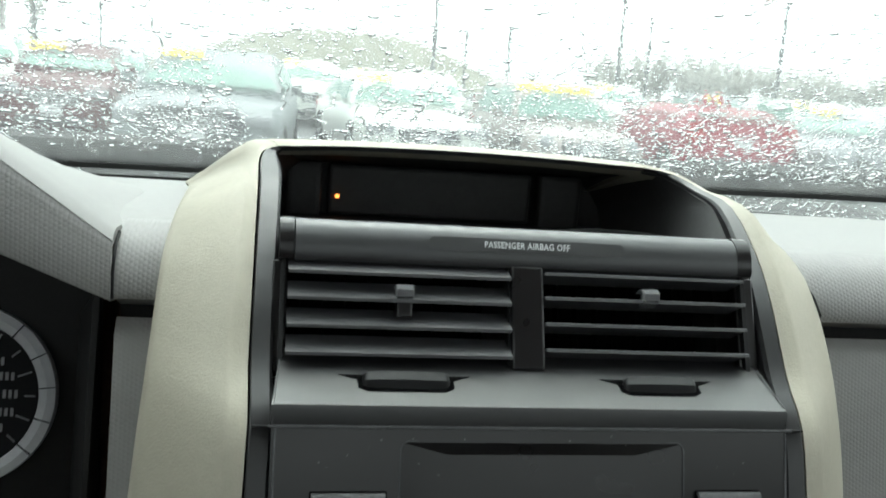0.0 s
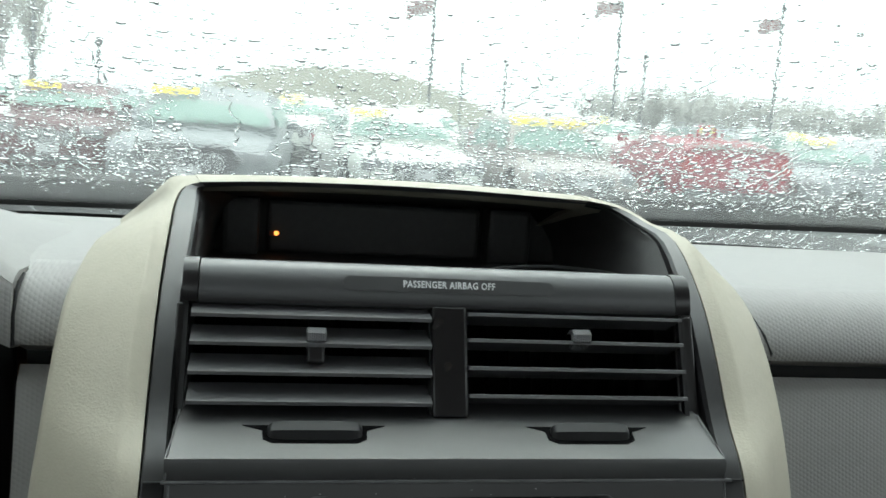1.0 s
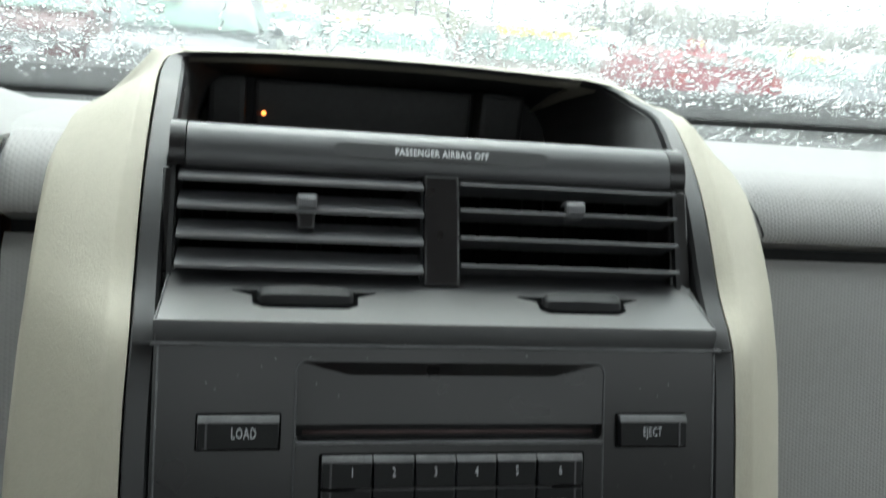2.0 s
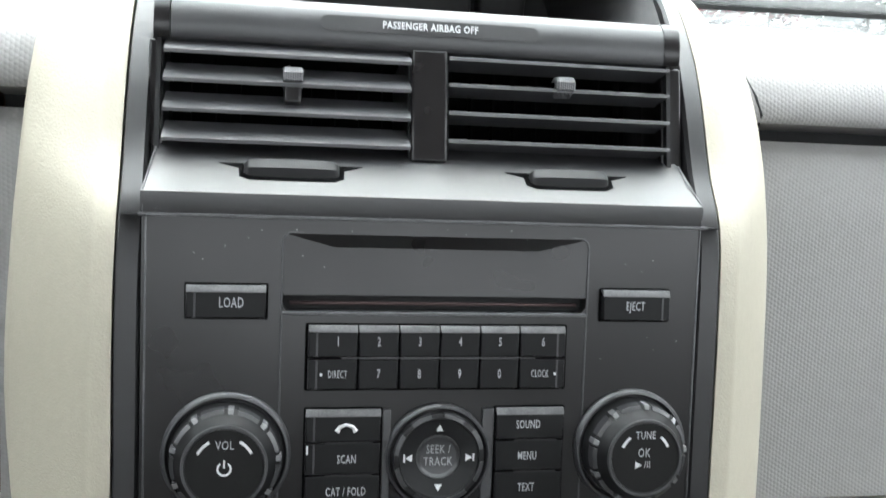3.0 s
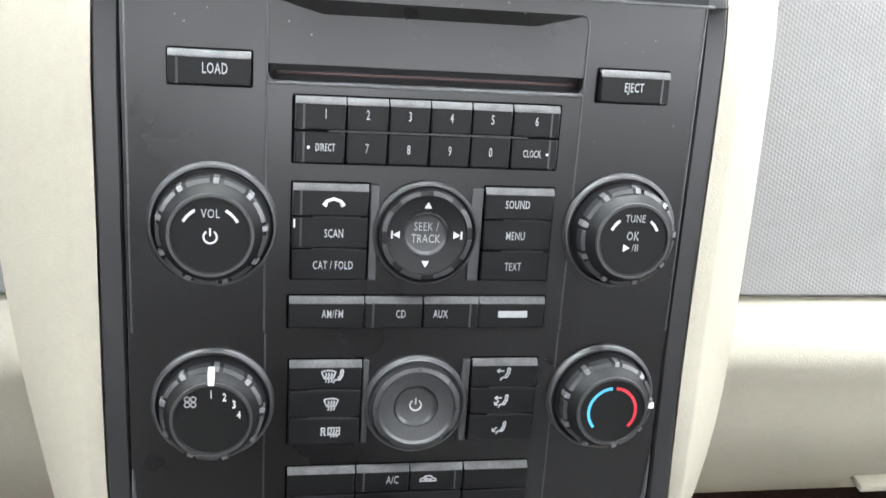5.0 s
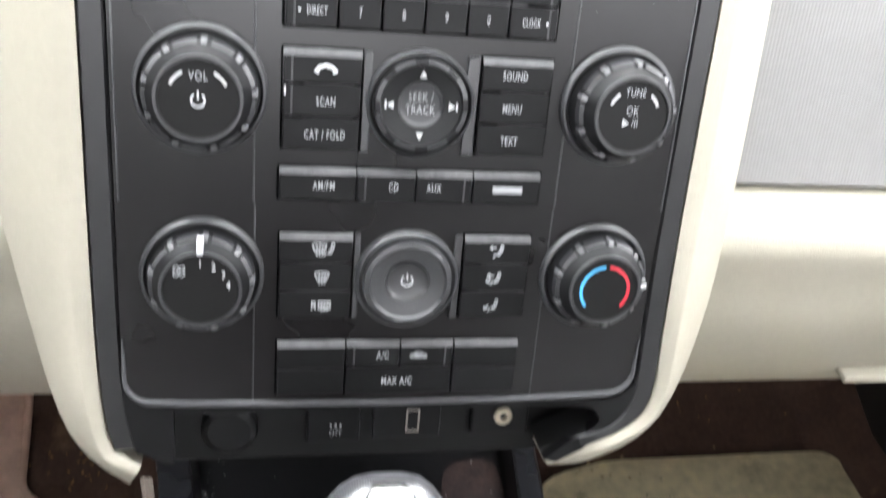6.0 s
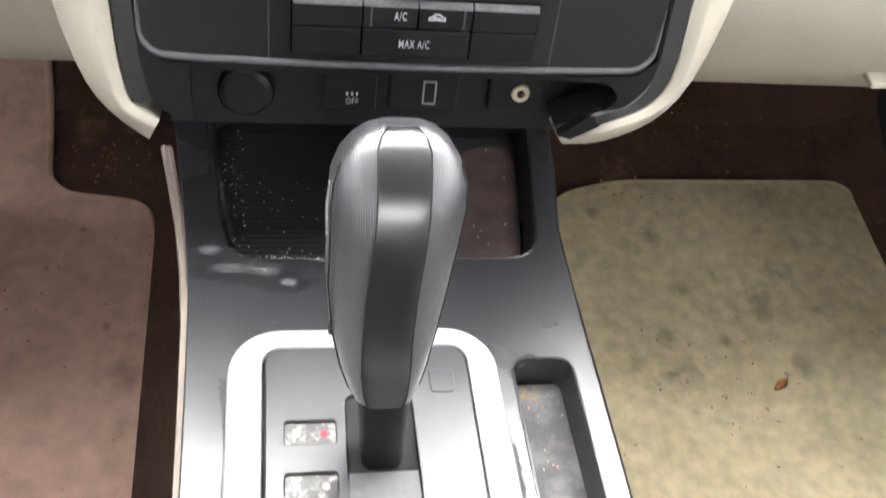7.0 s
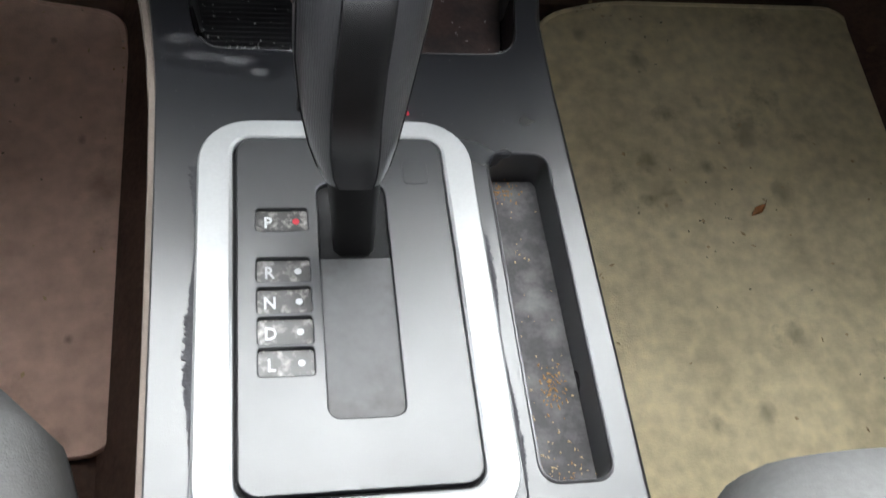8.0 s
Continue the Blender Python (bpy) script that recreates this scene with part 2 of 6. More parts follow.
PANE = clear("windshield_glass", (0.92, 0.96, 0.945), 0.050, 0.03)
AMBER = glow("amber_lamp", (1.0, 0.30, 0.06), 4.0)
LENS_AMBER = material("smoked_amber_lens", (0.16, 0.035, 0.012), 0.4, vary=0.2, scale=200)
CUBBY = material("dusty_cubby_plastic", (0.030, 0.0295, 0.030), 0.55, spec=0.5, vary=0.25, scale=30, bump=0.2, bump_scale=900)


# ---- building helpers ----
def mm(*p):
    return Vector(p) * 0.001


def finish(bm, sharp=35):
    bmesh.ops.remove_doubles(bm, verts=bm.verts, dist=1e-6)
    bmesh.ops.recalc_face_normals(bm, faces=bm.faces)
    me = bpy.data.meshes.new("mesh")
    bm.to_mesh(me)
    bm.free()
    for p in me.polygons:
        p.use_smooth = True
    me.set_sharp_from_angle(angle=radians(sharp))
    return me


SMOOTH = {"lip", "ridge", "phone_mark", "cup_ring", "arm", "pole", "trunk", "limbs", "binding", "seam", "stalk", "pillar_left", "pillar_right", "cushion"}


def part(name, bm, mat, parent=None, label="", m=None, sharp=None):
    """Links a bmesh as one mesh object, under a thing or a part."""
    me = bm if isinstance(bm, bpy.types.Mesh) else finish(bm, sharp or (60 if name in SMOOTH else 20))
    if not me.materials:
        me.materials.append(mat)
    ob = new(name, me)
    if parent is not None:
        ob.parent = parent
    if m is not None:
        ob.matrix_basis = m
    return tagged(ob, label) if label else ob


def thing(name, label, category, m=None, group="", kind=""):
    ob = new(name)
    ob.empty_display_size = 0.02
    if m is not None:
        ob.matrix_basis = m
    return tagged(ob, label, category, group, kind)


def box(x0, x1, y0, y1, z0, z1, r=0.0, seg=2, bm=None):
    """A box, with all its edges rounded by r."""
    own = bmesh.new()
    bmesh.ops.create_cube(own, size=1)
    for v in own.verts:
        v.co = Vector(((x0 + x1) / 2 + v.co.x * (x1 - x0), (y0 + y1) / 2 + v.co.y * (y1 - y0), (z0 + z1) / 2 + v.co.z * (z1 - z0)))
    if r > 0:
        bmesh.ops.bevel(own, geom=list(own.edges), offset=r, segments=seg, profile=0.5, affect="EDGES")
    if bm is None:
        return own
    me = bpy.data.meshes.new("tmp")
    own.to_mesh(me)
    own.free()
    bm.from_mesh(me)
    bpy.data.meshes.remove(me)
    return bm


def loft(rings, closed=True, caps=True, bm=None):
    """Skins a row of equal rings of points."""
    bm = bm or bmesh.new()
    vs = [[bm.verts.new(p) for p in ring] for ring in rings]
    n = len(rings[0])
    for a, b in zip(vs, vs[1:]):
        for i in range(n if closed else n - 1):
            j = (i + 1) % n
            bm.faces.new((a[i], a[j], b[j], b[i]))
    if caps and closed:
        bm.faces.new(vs[0])
        bm.faces.new(vs[-1])
    return bm


def slab(rows, depth):
    """A skin of points, rows by columns, thickened along depth."""
    d = Vector(depth)
    return loft([[Vector(p) for p in row] + [Vector(p) + d for p in reversed(row)] for row in rows])


def outline(x0, x1, y0, y1, r, seg=5):
    pts = []
    rs = r if isinstance(r, (tuple, list)) else (r, r, r, r)
    for (cx, cy, a0), q in zip(((x1, y1, 0), (x0, y1, 90), (x0, y0, 180), (x1, y0, 270)), rs):
        sx, sy = (-1 if cx == x1 else 1), (-1 if cy == y1 else 1)
        for k in range(seg + 1):
            a = radians(a0 + 90 * k / seg)
            pts.append((cx + sx * q + q * math.cos(a), cy + sy * q + q * math.sin(a)))
    return pts


def plate(outer, holes, z1, z0, soft=0.0):
    """A flat plate from z0 up to z1 with an outline and holes through it."""
    bm = bmesh.new()
    edges = []
    for loop in (outer, *holes):
        vs = [bm.verts.new((x, y, z1)) for x, y in loop]
        edges += [bm.edges.new((vs[i], vs[(i + 1) % len(vs)])) for i in range(len(vs))]
    bmesh.ops.triangle_fill(bm, use_beauty=True, use_dissolve=False, edges=edges)
    top = list(bm.faces)
    got = bmesh.ops.extrude_face_region(bm, geom=top)
    for v in got["geom"]:
        if isinstance(v, bmesh.types.BMVert):
            v.co.z = z0
    if soft:
        rim = [e for e in bm.edges if all(abs(v.co.z - z1) < 1e-7 for v in e.verts) and any(abs(f.normal.z) < 0.5 for f in e.link_faces)]
        bm.normal_update()
        rim = [e for e in bm.edges if all(abs(v.co.z - z1) < 1e-7 for v in e.verts) and len(e.link_faces) == 2 and abs(e.link_faces[0].normal.dot(e.link_faces[1].normal)) < 0.5]
        bmesh.ops.bevel(bm, geom=rim, offset=soft, segments=2, profile=0.5, affect="EDGES")
    return bm


def tube(points, radius, n=8, bm=None, caps=True):
    """A round bar along a row of points; radius may be a list."""
    pts = [Vector(p) for p in points]
    rings = []
    for i, p in enumerate(pts):
        d = (pts[min(i + 1, len(pts) - 1)] - pts[max(i - 1, 0)]).normalized()
        side = d.cross(Vector((0, 0, 1)) if abs(d.z) < 0.9 else Vector((1, 0, 0))).normalized()
        up = side.cross(d)
        r = radius[i] if isinstance(radius, (list, tuple)) else radius
        rings.append([p + side * r * math.cos(2 * math.pi * k / n) + up * r * math.sin(2 * math.pi * k / n) for k in range(n)])
    return loft(rings, caps=caps, bm=bm)


def lathe(profile, n=40, bm=None, caps=True):
    """Turns (radius, height) points round the z axis; ends are closed unless caps is off."""
    rings = [[(r * math.cos(2 * math.pi * k / n), r * math.sin(2 * math.pi * k / n), z) for k in range(n)] for r, z in profile]
    return loft(rings, caps=caps, bm=bm)


def letters(name, body, size, parent, x, y, z, mat=PRINT, wide=0.78, bold=0.0, label="", turn=0):
    """Printed words, centred at (x, y), flat on the local xy plane."""
    cu = bpy.data.curves.new("tmp", "FONT")
    cu.body, cu.size, cu.align_x, cu.align_y = body, size, "CENTER", "CENTER"
    cu.extrude, cu.offset, cu.resolution_u, cu.space_character = 0.00006, bold, 2, 1.1
    ob = bpy.data.objects.new("tmp", cu)
    scene.collection.objects.link(ob)
    dg = bpy.context.evaluated_depsgraph_get()
    me = bpy.data.meshes.new_from_object(ob.evaluated_get(dg))
    bpy.data.objects.remove(ob)
    bpy.data.curves.remove(cu)
    me.transform(Matrix.Diagonal((wide * 0.93, 1, 1, 1)))
    me.materials.clear()
    me.materials.append(mat)
    o = new(name, me)
    o.parent = parent
    o.matrix_basis = pose(x, y, z, 0, 0, turn)
    return tagged(o, label) if label else o


STACK = Matrix(((1, 0, 0, 0), (0, 0.2778, -0.9606, 0.345), (0, 0.9606, 0.2778, 1.18), (0, 0, 0, 1)))
CONS = Matrix(((1, 0, 0, 0), (0, 0.99629, 0.08611, 0.18), (0, -0.08611, 0.99629, 0.8794), (0, 0, 0, 1)))


def S(u, v, h=0.0):
    """A point on the control panel: millimetres right, up and out of it."""
    return STACK @ mm(u, v, h)


def C(u, v, h=0.0):
    """A point on the console top: millimetres right, ahead and above it."""
    return CONS @ mm(u, v, h)
# ---- the cabin: floor, sides and roof that close it ----
rows = []
for x in (-0.78, -0.66, -0.4, -0.2, -0.135, -0.10, 0.10, 0.135, 0.2, 0.4, 0.66, 0.78):
    a = abs(x)
    hump = 0.30 if a < 0.11 else 0.10 if a < 0.14 else 0.0
    side = 0.06 if a > 0.7 else 0.0
    rows.append([(x, y, 0.405 + max(hump * (1 if y > -0.5 else 0.4), side) + rise) for y, rise in ((-1.3, 0.0), (-0.4, 0.0), (0.2, 0.0), (0.72, 0.0), (0.80, 0.03), (0.98, 0.24), (1.06, 0.50))])
floor = part("floor", slab(rows, (0, 0, -0.03)), CARPET)
tagged(floor, "dark brown stained carpet on the cabin floor", "floor", kind="structure")

roof = part("ceiling", plate(outline(-0.72, 0.72, -1.3, 0.24, 0.05), [], 1.70, 1.74), LINING)
tagged(roof, "pale cloth headliner under the car roof", "ceiling", kind="structure")
# unseen side walls; the left one is raised to block window light
for n, s in (("wall_left", -1), ("wall_right", 1)):
    bm = box(min(s * 0.80, s * 0.74), max(s * 0.80, s * 0.74), -1.3, 1.1, 0.40, 1.29 if s > 0 else 1.46, 0.01)
    tagged(part(n, bm, CHARCOAL2), "dark grey unseen door wall, its height limiting the window light", "wall", kind="structure")
for n, s in (("wall_rear_left", -1), ("wall_rear_right", 1)):
    bm = box(min(s * 0.80, s * 0.74), max(s * 0.80, s * 0.74), -0.50, -0.38, 1.285 if s > 0 else 1.455, 1.72, 0.01)
    tagged(part(n, bm, CHARCOAL2), "dark door pillar between the side windows", "wall", kind="structure")
# unseen wall; height and dark colour chosen for the control panel's reflections
rear = part("wall_back", box(-0.74, 0.74, -1.36, -1.3, 0.40, 1.38, 0.01), CHARCOAL2)
tagged(rear, "dark unseen rear end of the cabin, shaping reflected light", "wall", kind="structure")
fire = part("wall_front", box(-0.74, 0.74, 1.08, 1.12, 0.40, 1.15, 0.01), CARPET)
tagged(fire, "dark carpeted firewall below the windshield", "wall", kind="structure")
for n, s in (("pillar_left", -1), ("pillar_right", 1)):
    bm = tube([(s * 0.76, 1.02, 1.15), (s * 0.72, 0.62, 1.45), (s * 0.68, 0.2, 1.70)], 0.035, 8)
    tagged(part(n, bm, LINING), "grey trimmed windshield pillar", "pillar", kind="structure")

# ---- dashboard ----
dash = thing("dashboard", "grey and cream vinyl dashboard with embossed grain", "dashboard", pose(0, 0.45, 1.0))
DM = Matrix.Translation((0, -0.45, -1.0))


def spread(x0, x1, profile, n=6):
    return [[(x0 + (x1 - x0) * k / n, y, z) for y, z in profile] for k in range(n + 1)]


PADFRONT = [(0.456, 1.2425), (0.450, 1.2440), (0.4485, 1.2480), (0.452, 1.258), (0.458, 1.267), (0.468, 1.2735), (0.485, 1.2765), (0.494, 1.2773)]
PADDECK = [(0.478, 1.2752), (0.500, 1.2773), (0.53, 1.2785), (0.65, 1.273), (0.82, 1.258), (0.99, 1.236)]
FACE = [(0.462, 1.2315), (0.455, 1.2245), (0.448, 1.19), (0.432, 1.12), (0.415, 1.052), (0.410, 1.034), (0.414, 1.030)]
LOWER = [(0.43, 1.030), (0.412, 1.029), (0.394, 1.025), (0.383, 1.014), (0.379, 1.002), (0.381, 0.990), (0.377, 0.965), (0.378, 0.94), (0.388, 0.905), (0.402, 0.880), (0.412, 0.874), (0.50, 0.868)]


def dash_part(name, rows, mat, label="", depth=(0, 0.03, -0.012)):
    return part(name, slab(rows, depth), mat, dash, label, DM, 50)


for s, far in ((1, 0.73), (-1, 0.1985)):
    e = 0.160 if s > 0 else 0.168
    dash_part("pad_edge", spread(s * e, s * far, PADFRONT), PAD, "grey vinyl pad edge with diamond grain")
    dash_part("face_panel", spread(s * e, s * far, FACE, 8), PAD, "grey panel with diamond grain")
    dash_part("gap_strip", spread(s * e, s * far, [(0.475, 1.246), (0.475, 1.224)]), BLACK, "dark gap under the pad")
    dash_part("lower_panel", spread(s * 0.165, s * 0.73, LOWER, 10), CREAM, "cream vinyl lower panel")
for s in (1, -1):
    dash_part("deck", [[(s * x, y, z) for y, z in PADDECK] for x in (0.125, 0.178, 0.3, 0.5, 0.73)], PADTOP, "pale grey dashboard top")
dash_part("deck_end", spread(-0.128, 0.128, [(0.72, 1.262), (0.82, 1.258), (0.99, 1.236)]), PADTOP)
# shallow vent grooves where the deck meets the glass, and the glove box pull
for x in (-0.33, 0.405, 0.63):
    dash_part("defrost_slot", [[(x + d, y, 1.2415 + (0.955 - y) * 0.128) for y in (0.94, 0.955)] for d in (-0.022, 0.022)], CHARCOAL2, "small dark defroster slot", (0, 0, -0.004))
dash_part("airbag_seam", [[(0.30 + 0.42 * k / 10, 0.52 + 0.34 * (1 - k / 10) ** 1.6, 1.2795 - 0.13 * max(0, 0.34 * (1 - k / 10) ** 1.6 - 0.05)) for _ in (0,)] + [(0.30 + 0.42 * k / 10, 0.53 + 0.34 * (1 - k / 10) ** 1.6, 1.2790 - 0.13 * max(0, 0.34 * (1 - k / 10) ** 1.6 - 0.04))] for k in range(11)], PAD, "faint airbag seam", (0, 0, -0.003))
pull = part("latch", box(0.295, 0.36, 0.421, 0.445, 1.128, 1.134, 0.002), CHARCOAL2, dash, "thin glove box slot", DM)
part("glove_latch", box(0.315, 0.43, 0.377, 0.392, 0.901, 0.906, 0.0015), CREAM, dash, "cream glove box latch", DM)

part("pad_end_gap", tube([(0.1690, 0.4745, 1.2746), (0.1722, 0.4655, 1.2716), (0.1768, 0.4580, 1.2655), (0.1815, 0.4520, 1.2570), (0.1850, 0.4490, 1.2480), (0.1858, 0.4520, 1.2420)], 0.0010, 6), BLACK, dash, "dark gap at the end of the pad", DM, 60)
part("core", box(-0.17, 0.17, 0.47, 0.98, 0.90, 1.25, 0.005), BLACK, dash, "black inner body", DM)
# ---- instrument cluster at the driver's side ----
cluster = thing("instrument_cluster", "grey hooded instrument cluster with round dial", "instrument cluster", pose(-0.30, 0.5, 1.15))
CM = Matrix.Translation((0.30, -0.5, -1.15))
hood_top, hood_front = [], []
for x in (-0.1995, -0.214, -0.225, -0.25, -0.275, -0.30, -0.33, -0.37, -0.44, -0.52, -0.60, -0.63):
    run = -x - 0.1995
    top = 1.2765 + (0.72 * run if run < 0.09 else 0.0648 + 0.02 * math.sin(min(1.57, (run - 0.09) * 9)) - max(0.0, run - 0.3) * 0.9)
    low = 1.242 + 0.426 * min(run, 0.11) + 0.05 * max(0.0, min(run - 0.11, 0.2)) - max(0.0, run - 0.31) * 0.7
    rise = top - 1.277
    hood_top.append([(x, 0.76, 1.2570 + 0.02 * rise), (x, 0.66, 1.2700 + 0.22 * rise), (x, 0.56, 1.2748 + 0.62 * rise), (x, 0.50, 1.2752 + 0.90 * rise), (x, 0.464, top + 0.0005), (x, 0.456, top - 0.0010), (x, 0.4515, top - 0.0040)])
    hood_front.append([(x, 0.4525, top - 0.0036), (x, 0.4490, top - 0.009), (x, 0.4470, low + 0.005), (x, 0.4480, low + 0.001), (x, 0.4520, low), (x, 0.56, low - 0.02)])
part("hood", slab(hood_top, (0, 0.004, -0.003)), PADTOP, cluster, "pale grey smooth hood over the dials", CM, 50)
part("hood_face", slab(hood_front, (0, 0.004, 0.002)), PAD, cluster, "grey grained front edge of the hood", CM, 50)
part("end_gap", tube([(-0.1988, 0.4690, 1.2742), (-0.1988, 0.4560, 1.2690), (-0.1988, 0.4492, 1.2580), (-0.1988, 0.4490, 1.2440)], 0.0009, 6), BLACK, cluster, "dark gap beside the hood", CM, 60)
part("dark_surround", slab([[(-0.205, 0.452, 1.245), (-0.222, 0.51, 1.22)], [(-0.212, 0.452, 1.10), (-0.228, 0.51, 1.09)]], (-0.003, 0.0, 0)), BLACK, cluster, "", CM)
part("back_panel", box(-0.64, -0.215, 0.515, 0.525, 1.05, 1.262, 0.002), BLACK, cluster, "black cluster back", CM)
DIAL_PRINT = material("dim_dial_print", (0.22, 0.22, 0.23), 0.6, vary=0.1)
DIAL_BLACK, DIAL_RING = material("dial_black", (0.008, 0.008, 0.009), 0.8, spec=0.2, vary=0.1), material("dial_ring", (0.42, 0.42, 0.435), 0.4, vary=0.08)
DIAL = Matrix.Translation((-0.285, 0.502, 1.174)) @ pose(0, 0, 0, 75)
dial = part("dial", lathe([(0.0001, 0.0), (0.046, 0.0), (0.046, -0.008)], 48), DIAL_BLACK, cluster, "dark round dial", CM @ DIAL)
part("ring", lathe([(0.0405, 0.001), (0.041, 0.0035), (0.0455, 0.005), (0.0497, 0.0035), (0.05, -0.004), (0.0405, -0.004), (0.0405, 0.001)], 64, None, False), DIAL_RING, dial, "pale grey dial ring")
for k in range(24):
    a = radians(-60 + 20 * k)
    part("tick", box(0.033 if k % 2 else 0.031, 0.0385, -0.0005, 0.0005, 0.0005, 0.0012), DIAL_PRINT, dial, m=pose(0, 0, 0, 0, 0, math.degrees(a)))
for k in range(5):
    a = radians(-42 + 22 * k)
    bm = bmesh.new()
    for j in range(3):
        box(-0.0042 + 0.003 * j, -0.0026 + 0.003 * j, -0.0022, 0.0022, 0.0005, 0.001, bm=bm)
    part("print_bar", bm, DIAL_PRINT, dial, m=Matrix.Translation((0.026 * math.cos(a), 0.026 * math.sin(a), 0)))
for k in range(16):
    a = radians(22.5 * k + 6)
    part("segment_line", box(0.0408, 0.0499, -0.0003, 0.0003, 0.0036, 0.0056), BLACK, dial, m=pose(0, 0, 0, 0, 0, math.degrees(a)))

# ---- cream bezel round the control panel ----
bezel = thing("dashboard_arch", "cream vinyl arch framing the control panel", "trim", pose(0, 0.35, 1.2))
BM = Matrix.Translation((0, -0.35, -1.2))
INNER = [S(84, -243.0, -11), S(101, -228.5), S(118.5, -218.5), S(128, -203), S(129.5, -170), S(130, -120), S(130, -60), S(130, 0), Vector((0.129, 0.3585, 1.2148)),
         Vector((0.130, 0.381, 1.233)), Vector((0.130, 0.403, 1.262)), Vector((0.130, 0.426, 1.2835)), Vector((0.130, 0.462, 1.3045)), Vector((0.128, 0.492, 1.3145)), Vector((0.118, 0.514, 1.3205)), Vector((0.100, 0.519, 1.3235))]
OUTER = [S(87, -247.0, -14), S(106, -245, -14), S(128, -231, -14), S(143, -206, -15), Vector((0.162, 0.327, 1.018)), Vector((0.176, 0.358, 1.062)), Vector((0.180, 0.384, 1.125)), Vector((0.1765, 0.397, 1.185)), Vector((0.1738, 0.407, 1.217)),
         Vector((0.1722, 0.417, 1.239)), Vector((0.1714, 0.431, 1.257)), Vector((0.1708, 0.450, 1.271)), Vector((0.1705, 0.502, 1.281)), Vector((0.162, 0.58, 1.285)), Vector((0.150, 0.64, 1.283)), Vector((0.130, 0.74, 1.268))]


def crease(a, b, k):
    """The rounded skin between the arch's inner and outer edge; its feet are flatter."""
    run, swell = b - a, 0.35 + 0.22 * k if k < 3 else 1.0
    bulge = Vector((0.0, -0.35, 0.94)) if a.z > 1.27 else Vector((0.25, -0.95, 0.1))
    return tuple(a + run * q + bulge * h * swell for q, h in ((0.03, 0.0012), (0.135, 0.0060), (0.18, 0.0070), (0.90, 0.0055)))


INNER_LEFT = {1: S(112.5, -231.5), 2: S(124.5, -222.5)}
OUTER_LEFT = {1: S(119, -248.5, -14), 2: S(136, -231.5, -14), 3: S(148, -207, -15)}
SHIFT_RIGHT = {2: -0.002, 3: -0.0015, 4: -0.003, 8: -0.0035, 9: -0.0025, 10: -0.0022, 11: -0.0012, 12: -0.0002, 13: -0.0025}


def side_shift(k, s):
    return SHIFT_RIGHT.get(k, -0.0045) if s > 0 else -0.001


# the head of the arch: at each end three sections from the inner edge over the crest and down to the deck
HEAD = {
    -1: {
        13: [(-0.1315, 0.492, 1.3116), (-0.1333, 0.496, 1.3123), (-0.1411, 0.525, 1.3084), (-0.1525, 0.575, 1.2987), (-0.164, 0.605, 1.2885), (-0.178, 0.625, 1.279)],
        14: [(-0.1292, 0.512, 1.3160), (-0.1314, 0.517, 1.3182), (-0.1385, 0.535, 1.3188), (-0.1506, 0.585, 1.3074), (-0.1652, 0.630, 1.2929), (-0.181, 0.670, 1.2765)],
        15: [(-0.1215, 0.518, 1.3182), (-0.1228, 0.523, 1.3200), (-0.1260, 0.560, 1.3186), (-0.1300, 0.640, 1.3040), (-0.1340, 0.690, 1.2880), (-0.138, 0.740, 1.2680)]},
    1: {
        13: [(0.1257, 0.492, 1.3102), (0.1290, 0.497, 1.3108), (0.1400, 0.530, 1.3080), (0.1500, 0.580, 1.2975), (0.1560, 0.610, 1.2885), (0.160, 0.630, 1.279)],
        14: [(0.1152, 0.512, 1.3164), (0.1176, 0.517, 1.3178), (0.1290, 0.560, 1.3150), (0.1400, 0.630, 1.3020), (0.1440, 0.680, 1.2880), (0.147, 0.730, 1.2690)],
        15: [(0.0981, 0.518, 1.3192), (0.1000, 0.523, 1.3210), (0.1060, 0.560, 1.3196), (0.1110, 0.640, 1.3040), (0.1130, 0.690, 1.2880), (0.115, 0.740, 1.2680)]}}


def head_lift(x):
    """How far the top of the arch bows up between its ends."""
    return 0.0030 * (1 - ((x + 0.0117) / 0.110) ** 2)


def flow(rings, n=3):
    """Adds rings between the given ones along a smooth curve through them."""
    out = []
    m = len(rings)
    for i in range(m - 1):
        a, p, q, d = rings[max(i - 1, 0)], rings[i], rings[i + 1], rings[min(i + 2, m - 1)]
        for k in range(n):
            t = k / n
            row = []
            for w0, w1, w2, w3 in zip(a, p, q, d):
                w0, w1, w2, w3 = Vector(w0), Vector(w1), Vector(w2), Vector(w3)
                row.append(0.5 * (2 * w1 + (w2 - w0) * t + (2 * w0 - 5 * w1 + 4 * w2 - w3) * t * t + (3 * w1 - w0 - 3 * w2 + w3) * t ** 3))
            out.append(row)
    return out + [[Vector(p) for p in rings[-1]]]


